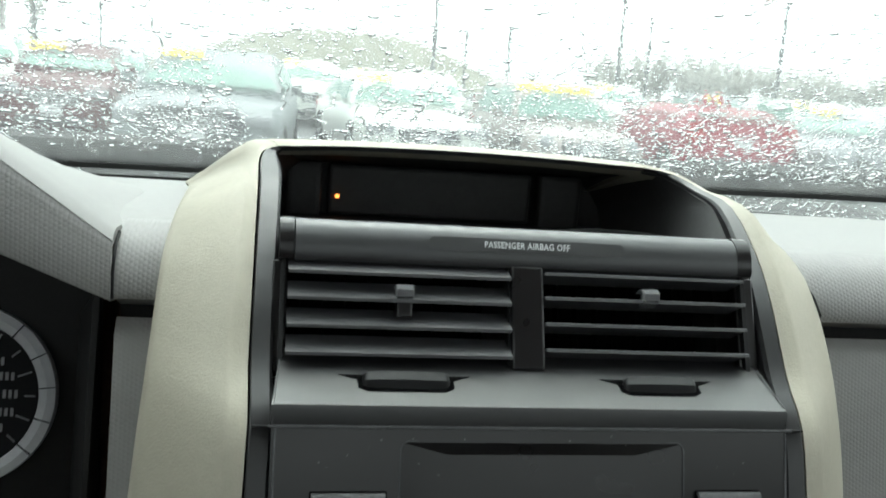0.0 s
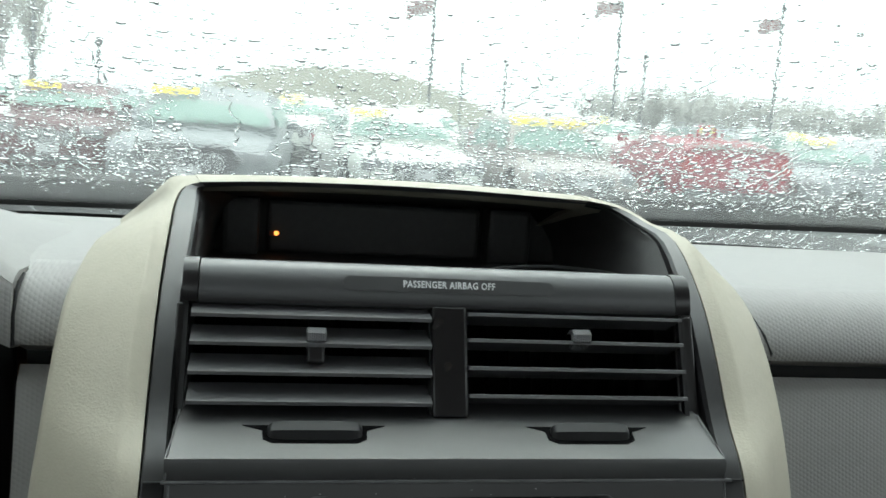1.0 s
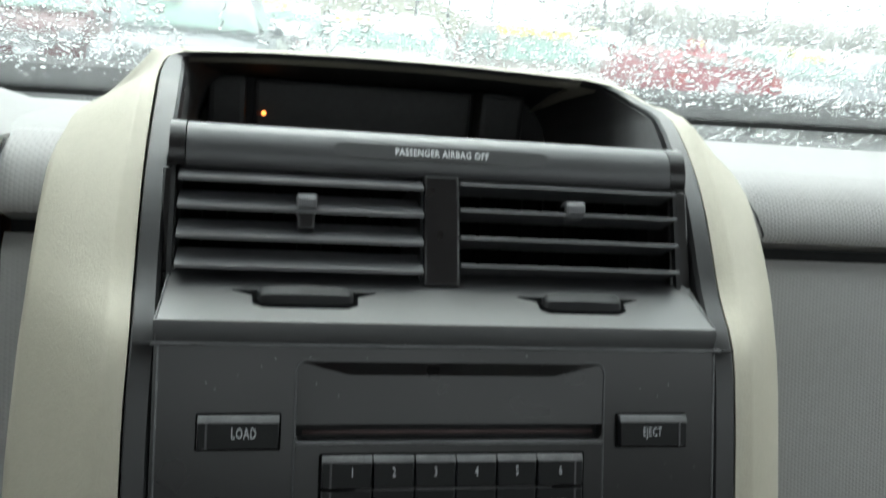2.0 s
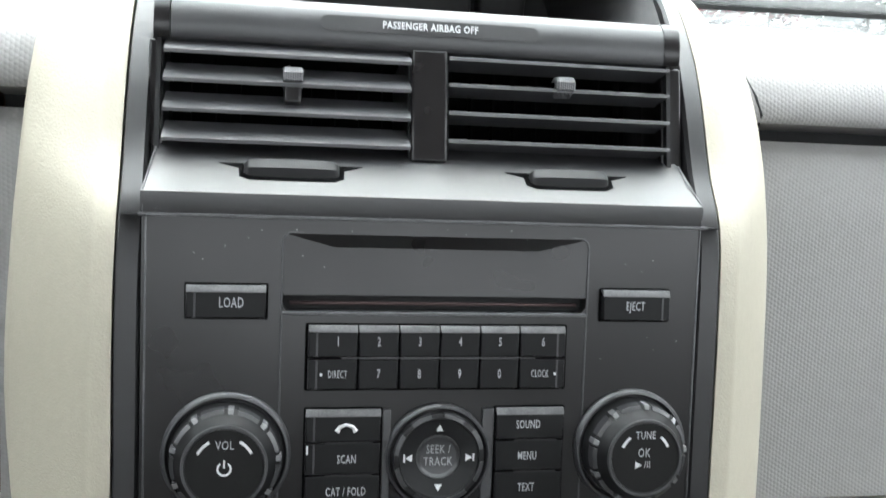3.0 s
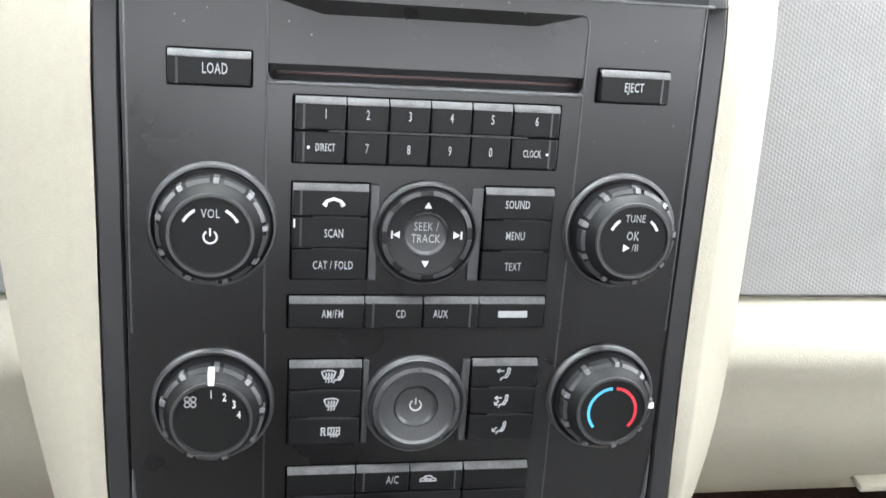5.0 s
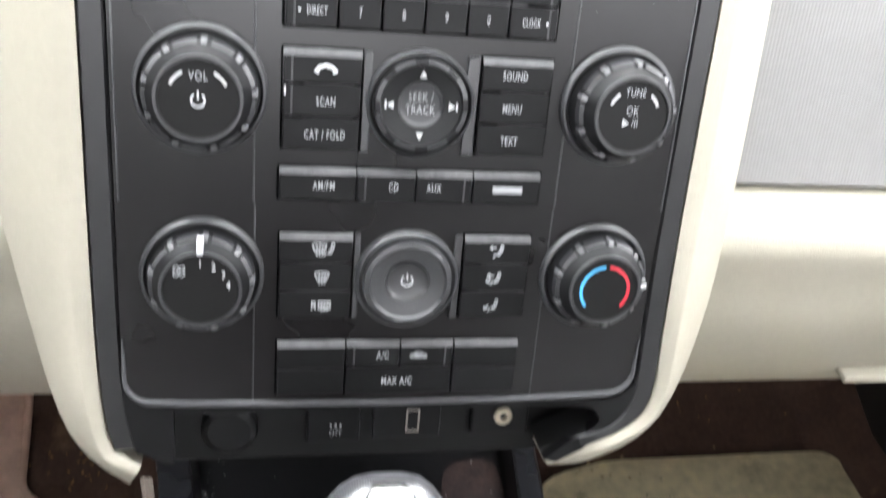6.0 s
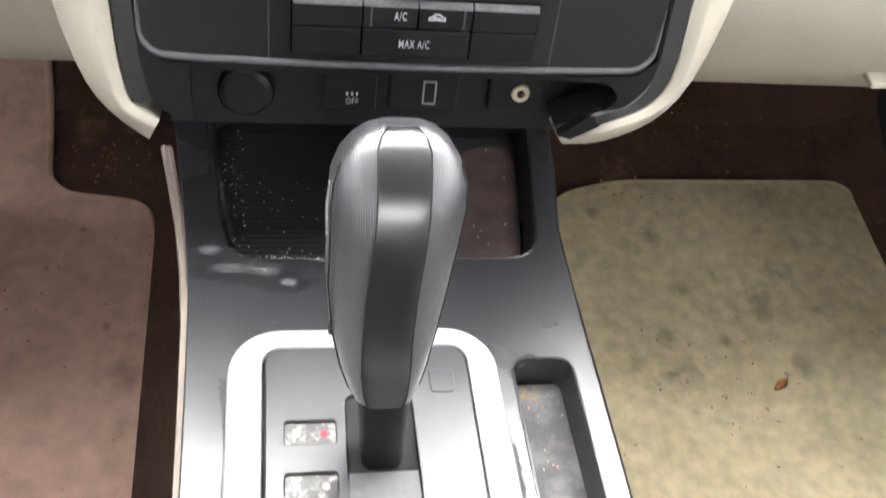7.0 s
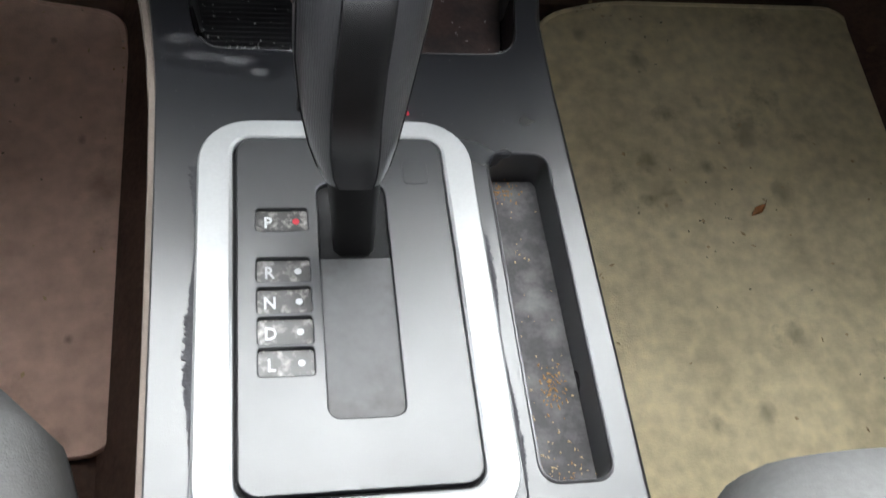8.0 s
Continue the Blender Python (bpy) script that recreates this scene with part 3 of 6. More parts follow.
for s in (1, -1):
    rings = []
    ends = []
    for k in range(0 if s > 0 else 1, 16):
        a, b = (INNER[k], OUTER[k]) if s > 0 else (INNER_LEFT.get(k, INNER[k]), OUTER_LEFT.get(k, OUTER[k]))
        ends.append((k, a, crease(a, b, k), b))
    for k, a, c, b in ends:
        ring = [a, *c, b, b + Vector((0, 0.05 if k < 12 else 0.02, -0.005)), a + Vector((0.0, 0.02, -0.006))]
        if k > 12:
            *skin, b = HEAD[s][k]
            rings.append([*skin, b, (b[0], b[1] + 0.02, b[2] - 0.005), (skin[0][0], skin[0][1] + 0.02, skin[0][2] - 0.006)])
            continue
        e = (-0.004 - side_shift(k, s)) if 6 <= k <= 12 else 0.0
        wide = (0.0, 0.0, 0.0, 0.0, 0.8 * e, e, e, 0.0)
        rings.append([(s * p[0] + side_shift(k, s) + e, p[1], p[2]) for p, e in zip(ring, wide)])
    part("pillar", loft(flow(rings)), CREAM, bezel, "cream vinyl side of the arch", BM, 60)
top_rows = []
for x in (-0.1215, -0.09, -0.06, -0.03, 0.0, 0.03, 0.06, 0.0981):
    lift, wide = head_lift(x), (x + 0.0117) / 0.1098
    top_rows.append([(x, 0.518, 1.3187 + lift), (x + 0.0016 * wide, 0.523, 1.3205 + lift), (x + 0.006 * wide, 0.56, 1.3191 + lift), (x + 0.011 * wide, 0.64, 1.304 + 0.4 * lift), (x + 0.0135 * wide, 0.69, 1.288), (x + 0.0168 * wide, 0.74, 1.268)])
part("arch_top", slab(top_rows, (0, 0.01, -0.006)), CREAM, bezel, "cream top of the arch", BM, 60)
stack_trim = thing("stack_frame", "charcoal plastic frame edging the control panel", "trim", pose(0, 0.36, 1.2))
TM = Matrix.Translation((0, -0.36, -1.2))
# how the charcoal frame turns inwards from the cream edge, and where the cubby's walls end, by side
TURN_IN = {
    1: {11: (-0.0095, 0.001, -0.001), 12: (-0.0078, 0.002, -0.0008), 13: (-0.0062, 0.0025, -0.0010), 14: (-0.0045, 0.003, -0.0012), 15: (-0.0005, 0.003, -0.0026)},
    -1: {11: (-0.0112, 0.001, -0.001), 12: (-0.0118, 0.002, -0.0004), 13: (-0.0112, 0.0025, -0.0004), 14: (-0.0074, 0.003, -0.0016), 15: (-0.0030, 0.003, -0.0026)}}
REAR = {11: (0.120, 0.65, 1.262), 12: (0.120, 0.65, 1.268), 13: (0.118, 0.65, 1.276), 14: (0.112, 0.65, 1.286), 15: (0.100, 0.65, 1.297)}


def frame_edge(k, s):
    """The cream edge and the frame's inner edge at section k, in the world."""
    p = INNER_LEFT.get(k, INNER[k]) if s < 0 else INNER[k]
    a = Vector(HEAD[s][k][0]) if k > 12 else Vector((s * p[0] + side_shift(k, s), p[1], p[2]))
    if a.z < 0.965:
        d = STACK.to_3x3() @ mm(-3, 6, 0)
    else:
        d = Vector(TURN_IN[s].get(k, (-0.0105, 0.0005, 0)))
    return a, a + Vector((s * d[0], d[1], d[2]))


def trim_ring(k, s):
    a, i = frame_edge(k, s)
    f = Vector((0, -0.0012, 0.0008)) if k > 8 else Vector((0, -0.0004, 0.0002))
    gap = (i - a) * 0.09
    back = i + Vector((0, 0.03 if k > 10 else 0.07 if a.z > 1.215 else 0.02, -0.003))
    return [a + gap, a * 0.85 + i * 0.15 + f, a * 0.12 + i * 0.88 + f, i + Vector((0, 0.001, 0)), back, back + (a - i) * 0.6 + Vector((0, 0, 0.001))]


for s in (1, -1):
    part("side_band", loft(flow([trim_ring(k, s) for k in range(0 if s > 0 else 2, 16)])), BAND, stack_trim, m=TM, sharp=24)
    seam_u = (114.8, 123.2) if s > 0 else (-128.0, -119.8)
    part("seam", box(seam_u[0] * 0.001, seam_u[1] * 0.001, 0.0364, 0.0371, -0.004, 0.0004), BLACK, stack_trim, m=TM @ STACK)
ring_rows = [trim_ring(15, 1)]
for x in (0.06, 0.03, 0.0, -0.03, -0.06, -0.09):
    ring_rows.append([(x, p[1], 1.3187 + head_lift(x) + (p[2] - 1.3192)) for p in trim_ring(15, 1)])
for rim_x in ((-0.1198, -0.1196, -0.1186, -0.1174), (0.1142, 0.1140, 0.1132, 0.1128)):
    edge = [(x, y, z) for x, y, z in zip(rim_x, (0.3548, 0.3572, 0.3702, 0.3842), (1.2166, 1.2252, 1.2302, 1.2352))]
    part("dusty_seam", tube(edge, 0.00035, 5), EDGE, stack_trim, "pale dusty joint", TM, 60)
part("top_band", loft(flow(ring_rows + [trim_ring(15, -1)])), CHARCOAL2, stack_trim, m=TM, sharp=42)

# ---- open cubby behind the vent bar ----
cubby = thing("storage_cubby", "deep black storage cubby above the vents", "storage cubby", pose(0, 0.5, 1.27))
KM = Matrix.Translation((0, -0.5, -1.27))
part("base", slab([[(x * 0.93, 0.42, 1.283), (x, 0.50, 1.270), (x, 0.66, 1.262)] for x in (-0.125, 0, 0.121)], (0, 0, -0.004)), CUBBY, cubby, m=KM)
part("back", slab([[(x, 0.643, 1.255), (x, 0.648, top)] for x, top in ((-0.126, 1.278), (-0.112, 1.294), (-0.095, 1.302), (0.0, 1.304), (0.090, 1.302), (0.107, 1.294), (0.122, 1.278))], (0, 0.004, 0)), CUBBY, cubby, m=KM)
for s in (1, -1):
    walls = [[frame_edge(k, s)[1] + Vector((0, 0.006, -0.0006)), (s * REAR[k][0], REAR[k][1], REAR[k][2])] for k in (11, 12, 13, 14, 15)]
    part("side_wall", slab(walls, (s * 0.003, 0, 0.002)), CUBBY, cubby, "dusty black inner wall", KM, 60)
lid = [[(x, 0.525, 1.3150 + head_lift(x)), (x * 0.95, 0.65, 1.2985)] for x in (-0.08, -0.04, 0.0, 0.04, 0.07)]
lid = [[frame_edge(15, -1)[1] + Vector((0, 0.006, 0)), (-0.101, 0.65, 1.2975)]] + lid + [[frame_edge(15, 1)[1] + Vector((0, 0.006, 0)), (0.101, 0.65, 1.2975)]]
part("roof_wall", slab(lid, (0, 0, 0.002)), CUBBY, cubby, "black inner roof", KM, 60)
part("screen", box(-0.085, 0.06, 0.628, 0.640, 1.264, 1.300, 0.003), CUBBY, cubby, "dark display set in the back", KM)
part("side_block", box(0.064, 0.095, 0.618, 0.640, 1.262, 1.302, 0.004), CUBBY, cubby, m=KM)
part("side_block", box(-0.114, -0.09, 0.618, 0.640, 1.262, 1.302, 0.004), CUBBY, cubby, m=KM)
part("indicator", lathe([(0.0001, 0.0012), (0.0013, 0.0008), (0.0016, 0.0)], 12), AMBER, cubby, "small amber indicator light", KM @ Matrix.Translation((-0.0786, 0.627, 1.2775)) @ pose(0, 0, 0, 90))
part("indicator_lens", box(-0.0035, 0.0035, -0.0016, 0.0016, -0.0012, 0.0003, 0.0006), LENS_AMBER, cubby, "smoked amber lens", KM @ Matrix.Translation((-0.0798, 0.6276, 1.2773)) @ pose(0, 0, 0, 90))
rim = [(0.076 + 0.044 * math.cos(a), 0.492 + 0.022 * math.sin(a), 1.2770 + 0.0030 * math.sin(a)) for a in [2 * math.pi * k / 28 for k in range(29)]]
part("cup_ring", tube(rim, 0.0016, 6), RUBBER, cubby, "thin black oval ring on the ledge", KM)

# ---- air vents and roller bar ----
vents = thing("air_vents", "pair of charcoal louvred dashboard air vents", "air vent", pose(0, 0.383, 1.236, 90 - 24.23))
k24 = 1 / math.cos(radians(24.23))


def vz(z):
    return (z - 1.236) * k24


# duct walls are painted with the shade of their depth
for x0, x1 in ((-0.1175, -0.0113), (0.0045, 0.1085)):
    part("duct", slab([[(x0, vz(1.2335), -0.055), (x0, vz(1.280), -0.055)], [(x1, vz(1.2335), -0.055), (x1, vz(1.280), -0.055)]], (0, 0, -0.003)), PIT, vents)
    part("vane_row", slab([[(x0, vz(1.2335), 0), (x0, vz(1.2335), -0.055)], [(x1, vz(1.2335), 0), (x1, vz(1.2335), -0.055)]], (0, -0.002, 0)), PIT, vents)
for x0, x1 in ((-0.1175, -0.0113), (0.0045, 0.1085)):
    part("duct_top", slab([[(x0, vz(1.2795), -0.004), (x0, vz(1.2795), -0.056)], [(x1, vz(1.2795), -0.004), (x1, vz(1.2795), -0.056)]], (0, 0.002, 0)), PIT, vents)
    for x in (x0, x1):
        part("duct_side", box(x - 0.001, x + 0.001, vz(1.2335), vz(1.28), -0.056, -0.002), BLACK, vents)
part("divider", box(-0.0113, 0.0045, vz(1.2335), vz(1.2785), -0.02, 0.0015, 0.0012), CHARCOAL, vents)
for x0, x1 in ((-0.122, -0.1155), (0.1065, 0.1165)):
    part("cheek", box(x0, x1, vz(1.231), vz(1.2785), -0.03, -0.006, 0.001), CHARCOAL, vents)
left_slats, right_slats = (1.2722, 1.2612, 1.2498, 1.2385), (1.2745, 1.2638, 1.2525, 1.2413)
for z in left_slats:
    part("slat", slab([[(x, vz(z) - 0.0012, 0.0034), (x, vz(z) - 0.0002, 0.0024), (x, vz(z) + 0.0084, -0.010)] for x in (-0.1150, -0.0118)], (0, 0.0014, 0.0006)), SLAT, vents)
for z in right_slats:
    part("slat", slab([[(x, vz(z) - 0.0002, 0.0030), (x, vz(z) + 0.0004, 0.0018), (x, vz(z) - 0.0010, -0.014)] for x in (0.0050, 0.1070)], (0, 0.0013, 0.0)), SLAT, vents)
# upright vanes, coloured near-black like the shade they stand in
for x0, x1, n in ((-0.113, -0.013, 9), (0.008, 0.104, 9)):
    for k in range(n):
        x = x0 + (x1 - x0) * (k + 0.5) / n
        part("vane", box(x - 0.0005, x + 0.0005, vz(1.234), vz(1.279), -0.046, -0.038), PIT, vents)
TAB = diamond_grain(material("tab_grip", (0.12, 0.12, 0.125), 0.5, vary=0.1), 0.0011, 0.6, ("X", "Y"))
for x, z in ((-0.0622, 1.2640), (0.0575, 1.2660)):
    tab = []
    for dx in (-0.0042, -0.0036, 0.0036, 0.0042):
        w = 0.0 if abs(dx) < 0.004 else -0.0006
        tab.append([(x + dx, vz(z) + 0.0050 + w, -0.002), (x + dx, vz(z) + 0.0042 + w, 0.0035 + w), (x + dx, vz(z) + 0.0015, 0.0055 + w), (x + dx, vz(z) - 0.0016, 0.0045 + w), (x + dx, vz(z) - 0.0030 - w, 0.000)])
    part("tab", slab(tab, (0, -0.001, -0.003)), TAB, vents, "small knurled grey slide tab")
    if x < 0:
        part("tab_stem", box(x - 0.0037, x + 0.0037, vz(z) - 0.0108, vz(z) - 0.0026, -0.004, 0.0034, 0.0012), CHARCOAL, vents, "dark stem under the tab")

bar = thing("roller_bar", "charcoal rounded bar above the air vents", "trim", pose(0, 0.383, 1.236, 90 - 24.23))
prof = [(vz(1.2775), -0.02), (vz(1.2775), 0.0005), (vz(1.279), 0.0022), (vz(1.286), 0.0030), (vz(1.291), 0.0022), (vz(1.2945), -0.0005), (vz(1.2965), -0.005), (vz(1.2965), -0.010), (vz(1.294), -0.02)]
part("body", loft([[(x, y, z) for y, z in prof] for x in (-0.1125, 0.1045)]), CHARCOAL2, bar, sharp=40)
for x0, x1 in ((-0.1195, -0.1130), (0.1050, 0.1125)):
    part("end_cap", loft([[(x, y * 1.01, z - 0.0006) for y, z in prof] for x in (x0, x1)]), CHARCOAL, bar, sharp=40)
part("inset", plate(outline(-0.051, 0.045, vz(1.2835), vz(1.2895), 0.0028), [], 0.0031, 0.0005), LEDGE, bar, "dark strip let into the bar")
letters("print", "PASSENGER AIRBAG OFF", 0.0044, bar, -0.0035, vz(1.2866), 0.0034, WHITE, wide=0.86, bold=0.0001, label="white printed words")

# ---- shelf with the thumbwheels ----
shelf = thing("vent_shelf", "charcoal sloping ledge with two thumbwheels", "trim", pose(0, 0.36, 1.215))
HM = Matrix.Translation((0, -0.36, -1.215))
a0, a1 = S(0, 37.4), S(0, 46)
prof = [(a0.y + 0.004, a0.z), (a0.y, a0.z), (a1.y - 0.0025, a1.z - 0.001), (a1.y - 0.0018, a1.z + 0.0006), (0.370, 1.2292), (0.3855, 1.2348), (0.40, 1.236)]
part("ledge", slab([[(x0 + (x1 - x0) * t, y, z) for (y, z), x0, x1 in zip(prof, (-0.1205, -0.1205, -0.1205, -0.1205, -0.119, -0.117, -0.117), (0.1145, 0.1145, 0.1145, 0.114, 0.1135, 0.113, 0.113))] for t in (0, 0.25, 0.5, 0.75, 1)], (0, 0.006, -0.008)), LEDGE, shelf, m=HM, sharp=25)
d = Vector((0, 0.3855 - (a1.y - 0.0018), 1.2348 - (a1.z + 0.0006))).normalized()
nrm = Vector((0, -d.z, d.y))
for x0, x1 in ((-0.0815, -0.0425), (0.0395, 0.0750)):
    xm, w = (x0 + x1) / 2, (x1 - x0) / 2
    c = Vector((xm, 0.3718, 1.2296))
    F = Matrix(((1, 0, 0, c.x), (0, d.y, nrm.y, c.y), (0, d.z, nrm.z, c.z), (0, 0, 0, 1)))
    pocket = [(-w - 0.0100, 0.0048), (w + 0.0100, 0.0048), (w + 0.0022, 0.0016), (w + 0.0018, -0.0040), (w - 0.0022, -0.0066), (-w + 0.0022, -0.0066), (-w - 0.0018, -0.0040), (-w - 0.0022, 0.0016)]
    # a flat plate on the ledge paints the shaded hollow round the wheel
    part("pocket", plate(pocket, [], 0.0006, -0.002), PIT, shelf, "dark wheel pocket, its shade put into the colour", HM @ F)
    wheel = [[(w * q, 0.0034 * r, 0.0004), (w * q, 0.0036 * r, 0.0020), (w * q, 0.0015, 0.0052 * r), (w * q, -0.0028 * r, 0.0040 * r), (w * q, -0.0046 * r, 0.0004)] for q, r in ((-1, 0.40), (-0.97, 0.68), (-0.88, 0.90), (-0.7, 1), (0, 1.06), (0.7, 1), (0.88, 0.90), (0.97, 0.68), (1, 0.40))]
    part("thumbwheel", loft(wheel), RUBBER, shelf, "ribbed black thumbwheel", HM @ F, 40)
# ---- radio and climate panel ----
M0 = 0.001
radio = thing("radio", "charcoal car radio with worn black buttons", "car radio", STACK)
climate = thing("climate_control", "charcoal climate panel with knobs and buttons", "climate control", STACK @ Matrix.Translation(mm(0, -150, 0)))
CLM = Matrix.Translation(mm(0, 150, 0))


def rect(u0, u1, v0, v1, r=0.0):
    return outline(u0 * M0, u1 * M0, v0 * M0, v1 * M0, r * M0, 4) if r else [(u1 * M0, v1 * M0), (u0 * M0, v1 * M0), (u0 * M0, v0 * M0), (u1 * M0, v0 * M0)]


part("faceplate", plate(rect(-120, 114.6, -106.3, 36.6), [rect(-65, 63.5, -1.2, 30.5, 3.5)], 0, -0.012), CHARCOAL, radio)
bm = bmesh.new()
e = [Vector(p) * M0 for p in ((-65, 30.6, 0), (63.5, 30.6, 0), (63.5, 5.4, -0.6), (-65, 5.4, -0.6), (-44, 25.0, -3.6), (42.5, 25.0, -3.6), (44, 5.4, -2.6), (-46, 5.4, -2.6), (-65, 5.4, -9), (63.5, 5.4, -9))]
v = [bm.verts.new(p) for p in e]
for f in ((0, 4, 5, 1), (1, 5, 6, 2), (3, 7, 4, 0), (4, 7, 6, 5), (3, 8, 9, 2, 6, 7)):
    bm.faces.new([v[i] for i in f])
part("recess", bm, CHARCOAL, radio, sharp=30)
bm = box(-0.0645, 0.063, -0.0012, 0.0053, -0.014, -0.006)
part("disc_slot", bm, BLACK, radio, "black disc slot")
part("slot_felt", box(-0.062, 0.0605, 0.0014, 0.0026, -0.006, -0.003, 0.0004), material("slot_felt", (0.05, 0.03, 0.03), 0.9), radio)
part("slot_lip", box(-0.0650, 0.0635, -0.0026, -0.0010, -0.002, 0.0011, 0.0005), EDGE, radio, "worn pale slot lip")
for sgn, u in ((-1, -65.4), (1, 63.9)):
    line = [(u, -105.5), (u, -50), (u, 0), (u, 27.2), (u - sgn * 0.9, 29.6), (u - sgn * 3.0, 30.9), (u - sgn * 9, 31.2)]
    part("crease", tube([mm(a, c, -0.1) for a, c in line], [0.0005] * 4 + [0.0005, 0.0004, 0.0001], 6), CHARCOAL2, radio, "fine raised crease")
for u in (-118.4, 114.2):
    part("seam", box((u - 0.4) * M0, (u + 0.4) * M0, -0.106, 0.0366, -0.002, 0.0006, 0.0003), EDGE, radio, "dusty seam")
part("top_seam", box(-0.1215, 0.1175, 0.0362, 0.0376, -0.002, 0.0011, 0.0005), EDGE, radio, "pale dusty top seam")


def button(parent, u0, u1, v0, v1, h=3.0, edge="", off=0.0, socket=True, name="button"):
    """A key: a black socket, the key itself, and a pale bevelled edge on its top or left, worn and painted as lit."""
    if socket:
        # flat near-black plate: the shadow in the gap round the key, as colour
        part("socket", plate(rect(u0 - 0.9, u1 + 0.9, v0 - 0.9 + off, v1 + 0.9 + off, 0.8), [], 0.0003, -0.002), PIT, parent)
    b = part(name, box(u0 * M0, u1 * M0, (v0 + off) * M0, (v1 + off - (2.2 if "t" in edge else 0)) * M0, -0.002, h * M0, 0.0006), BUTTON, parent)
    v0, v1 = v0 + off, v1 + off
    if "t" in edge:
        part("worn_lit_edge", loft([[mm(u, v, z) for v, z in ((v1 + 0.2, -1), (v1 + 0.2, h - 1.7), (v1 - 0.1, h - 1.3), (v1 - 2.1, h - 0.05), (v1 - 2.5, h + 0.08), (v1 - 2.6, h - 0.4))] for u in (u0 - 0.05, u1 + 0.05)]), KEYTOP, b, "pale edge, worn and painted as lit", sharp=60)
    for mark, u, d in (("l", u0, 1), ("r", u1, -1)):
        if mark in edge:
            part("lit_side_edge", loft([[mm(u + d * q, v, z) for q, z in ((-0.2, -1), (-0.2, h - 0.9), (0.6, h - 0.3), (3.7, h + 0.1), (4.0, h - 0.4))] for v in (v0 + 0.2, v1 - (2.2 if "t" in edge else 0.2))]), KEYSIDE, b, "bevelled end painted in a lit grey", sharp=60)
    return b


def word(b, body, u, v, h=3.0, size=3.9, wide=0.72, off=0.0, mat=None):
    return letters("legend", body, size * 1.28 * M0, b, u * M0, (v + off) * M0, h * M0 + 0.0002, mat or PRINT, wide * 0.86, 0.00003)


b = button(radio, -102.5, -71.5, -3.6, 9.3, 4, "tl")
word(b, "LOAD", -85, 2.6, 4, 4.6)
b = button(radio, 70.2, 100.3, -3.6, 9.3, 4, "tr")
word(b, "EJECT", 84.5, 2.6, 4, 4.2)
cols = (-54.5, -34.0, -17.0, 0.0, 17.1, 34.2, 54.5)
part("socket", plate(rect(-55.5, 55.5, -33.8, -5.8, 1.0), [], 0.0003, -0.002), PIT, radio)
for r, (v0, v1, words) in enumerate(((-19.5, -6.7, "123456"), (-32.9, -20.2, ("\u25aaDIRECT", "7", "8", "9", "0", "CLOCK\u25aa")))):
    for k in range(6):
        b = button(radio, cols[k] + 0.35, cols[k + 1] - 0.35, v0, v1, 3, ("t" if r == 0 else "") + ("l" if k == 0 else "r" if k == 5 else ""), socket=False)
        w = words[k]
        long = len(w) > 1
        word(b, w.replace("\u25aa", ""), (cols[k] + cols[k + 1]) / 2 + (2.0 if k == 0 else -1.0 if k == 5 and long else 0), (v0 + v1) / 2, 3, 3.4 if long else 4.2, 0.62 if long else 0.7)
        if long:
            part("dot", box(-0.0005, 0.0005, -0.0005, 0.0005, 0, 0.0002), WHITE, b, m=Matrix.Translation(mm((cols[k] + 2.6 + 3.0) if k == 0 else cols[k + 1] - 4.6, (v0 + v1) / 2, 3.1)))
part("ridge", tube([mm(-41, -19.85, 2.5), mm(0, -19.85, 2.6), mm(41, -19.85, 2.5)], 0.0005, 6), KEYSIDE, radio, "raised ridge between the key rows")


def key_column(parent, u0, u1, top, pitch, words, edge, off=0.0, size=3.9):
    out = []
    # one plate paints the gap shadow for the whole column
    part("socket", plate(rect(u0 - 0.9, u1 + 0.9, top - pitch * len(words) - 0.2 + off, top + 0.9 + off, 0.8), [], 0.0003, -0.002), PIT, parent)
    for k, w in enumerate(words):
        b = button(parent, u0, u1, top - pitch * (k + 1) + 0.5, top - pitch * k, 3, ("t" if k == 0 else "") + (edge if k < 2 else ""), off, False)
        if w:
            word(b, w, (u0 + u1) / 2 + (1.5 if edge == "l" else -1.0), top - pitch * (k + 0.5), 3, size, 0.72, off)
        if k:
            part("notch", box((u0 + 8) * M0, (u1 - 3) * M0, (top - pitch * k - 0.2 + off) * M0, (top - pitch * k + 0.5 + off) * M0, 0.002, 0.0031), BLACK, b)
        out.append(b)
    return out


RADIO_KEYS = key_column(radio, -54.5, -23.8, -41.6, 13.6, ("", "SCAN", "CAT / FOLD"), "l")
hand = [mm(-41.8, -50.2, 3.2), mm(-40.8, -48.4, 3.2), mm(-38, -47.4, 3.2), mm(-35.2, -48.4, 3.2), mm(-34.2, -50.2, 3.2)]
part("phone_mark", tube(hand, [0.0011, 0.0007, 0.0007, 0.0007, 0.0011], 6), WHITE, RADIO_KEYS[0], "white receiver symbol")
part("dot", box(-0.0542, -0.0534, -0.0596, -0.0560, 0.003, 0.0033), WHITE, RADIO_KEYS[1])
key_column(radio, 25.4, 55.0, -41.6, 13.6, ("SOUND", "MENU", "TEXT"), "")
for u0, u1 in ((-23.0, -19.5), (19.5, 24.6)):
    part("filler", box(u0 * M0, u1 * M0, -0.0825, -0.0416, -0.002, 0.0015, 0.0005), CHARCOAL2, radio)
part("socket", plate(rect(-56.3, 56.3, -104.2, -89.0, 1.0), [], 0.0003, -0.002), PIT, radio)
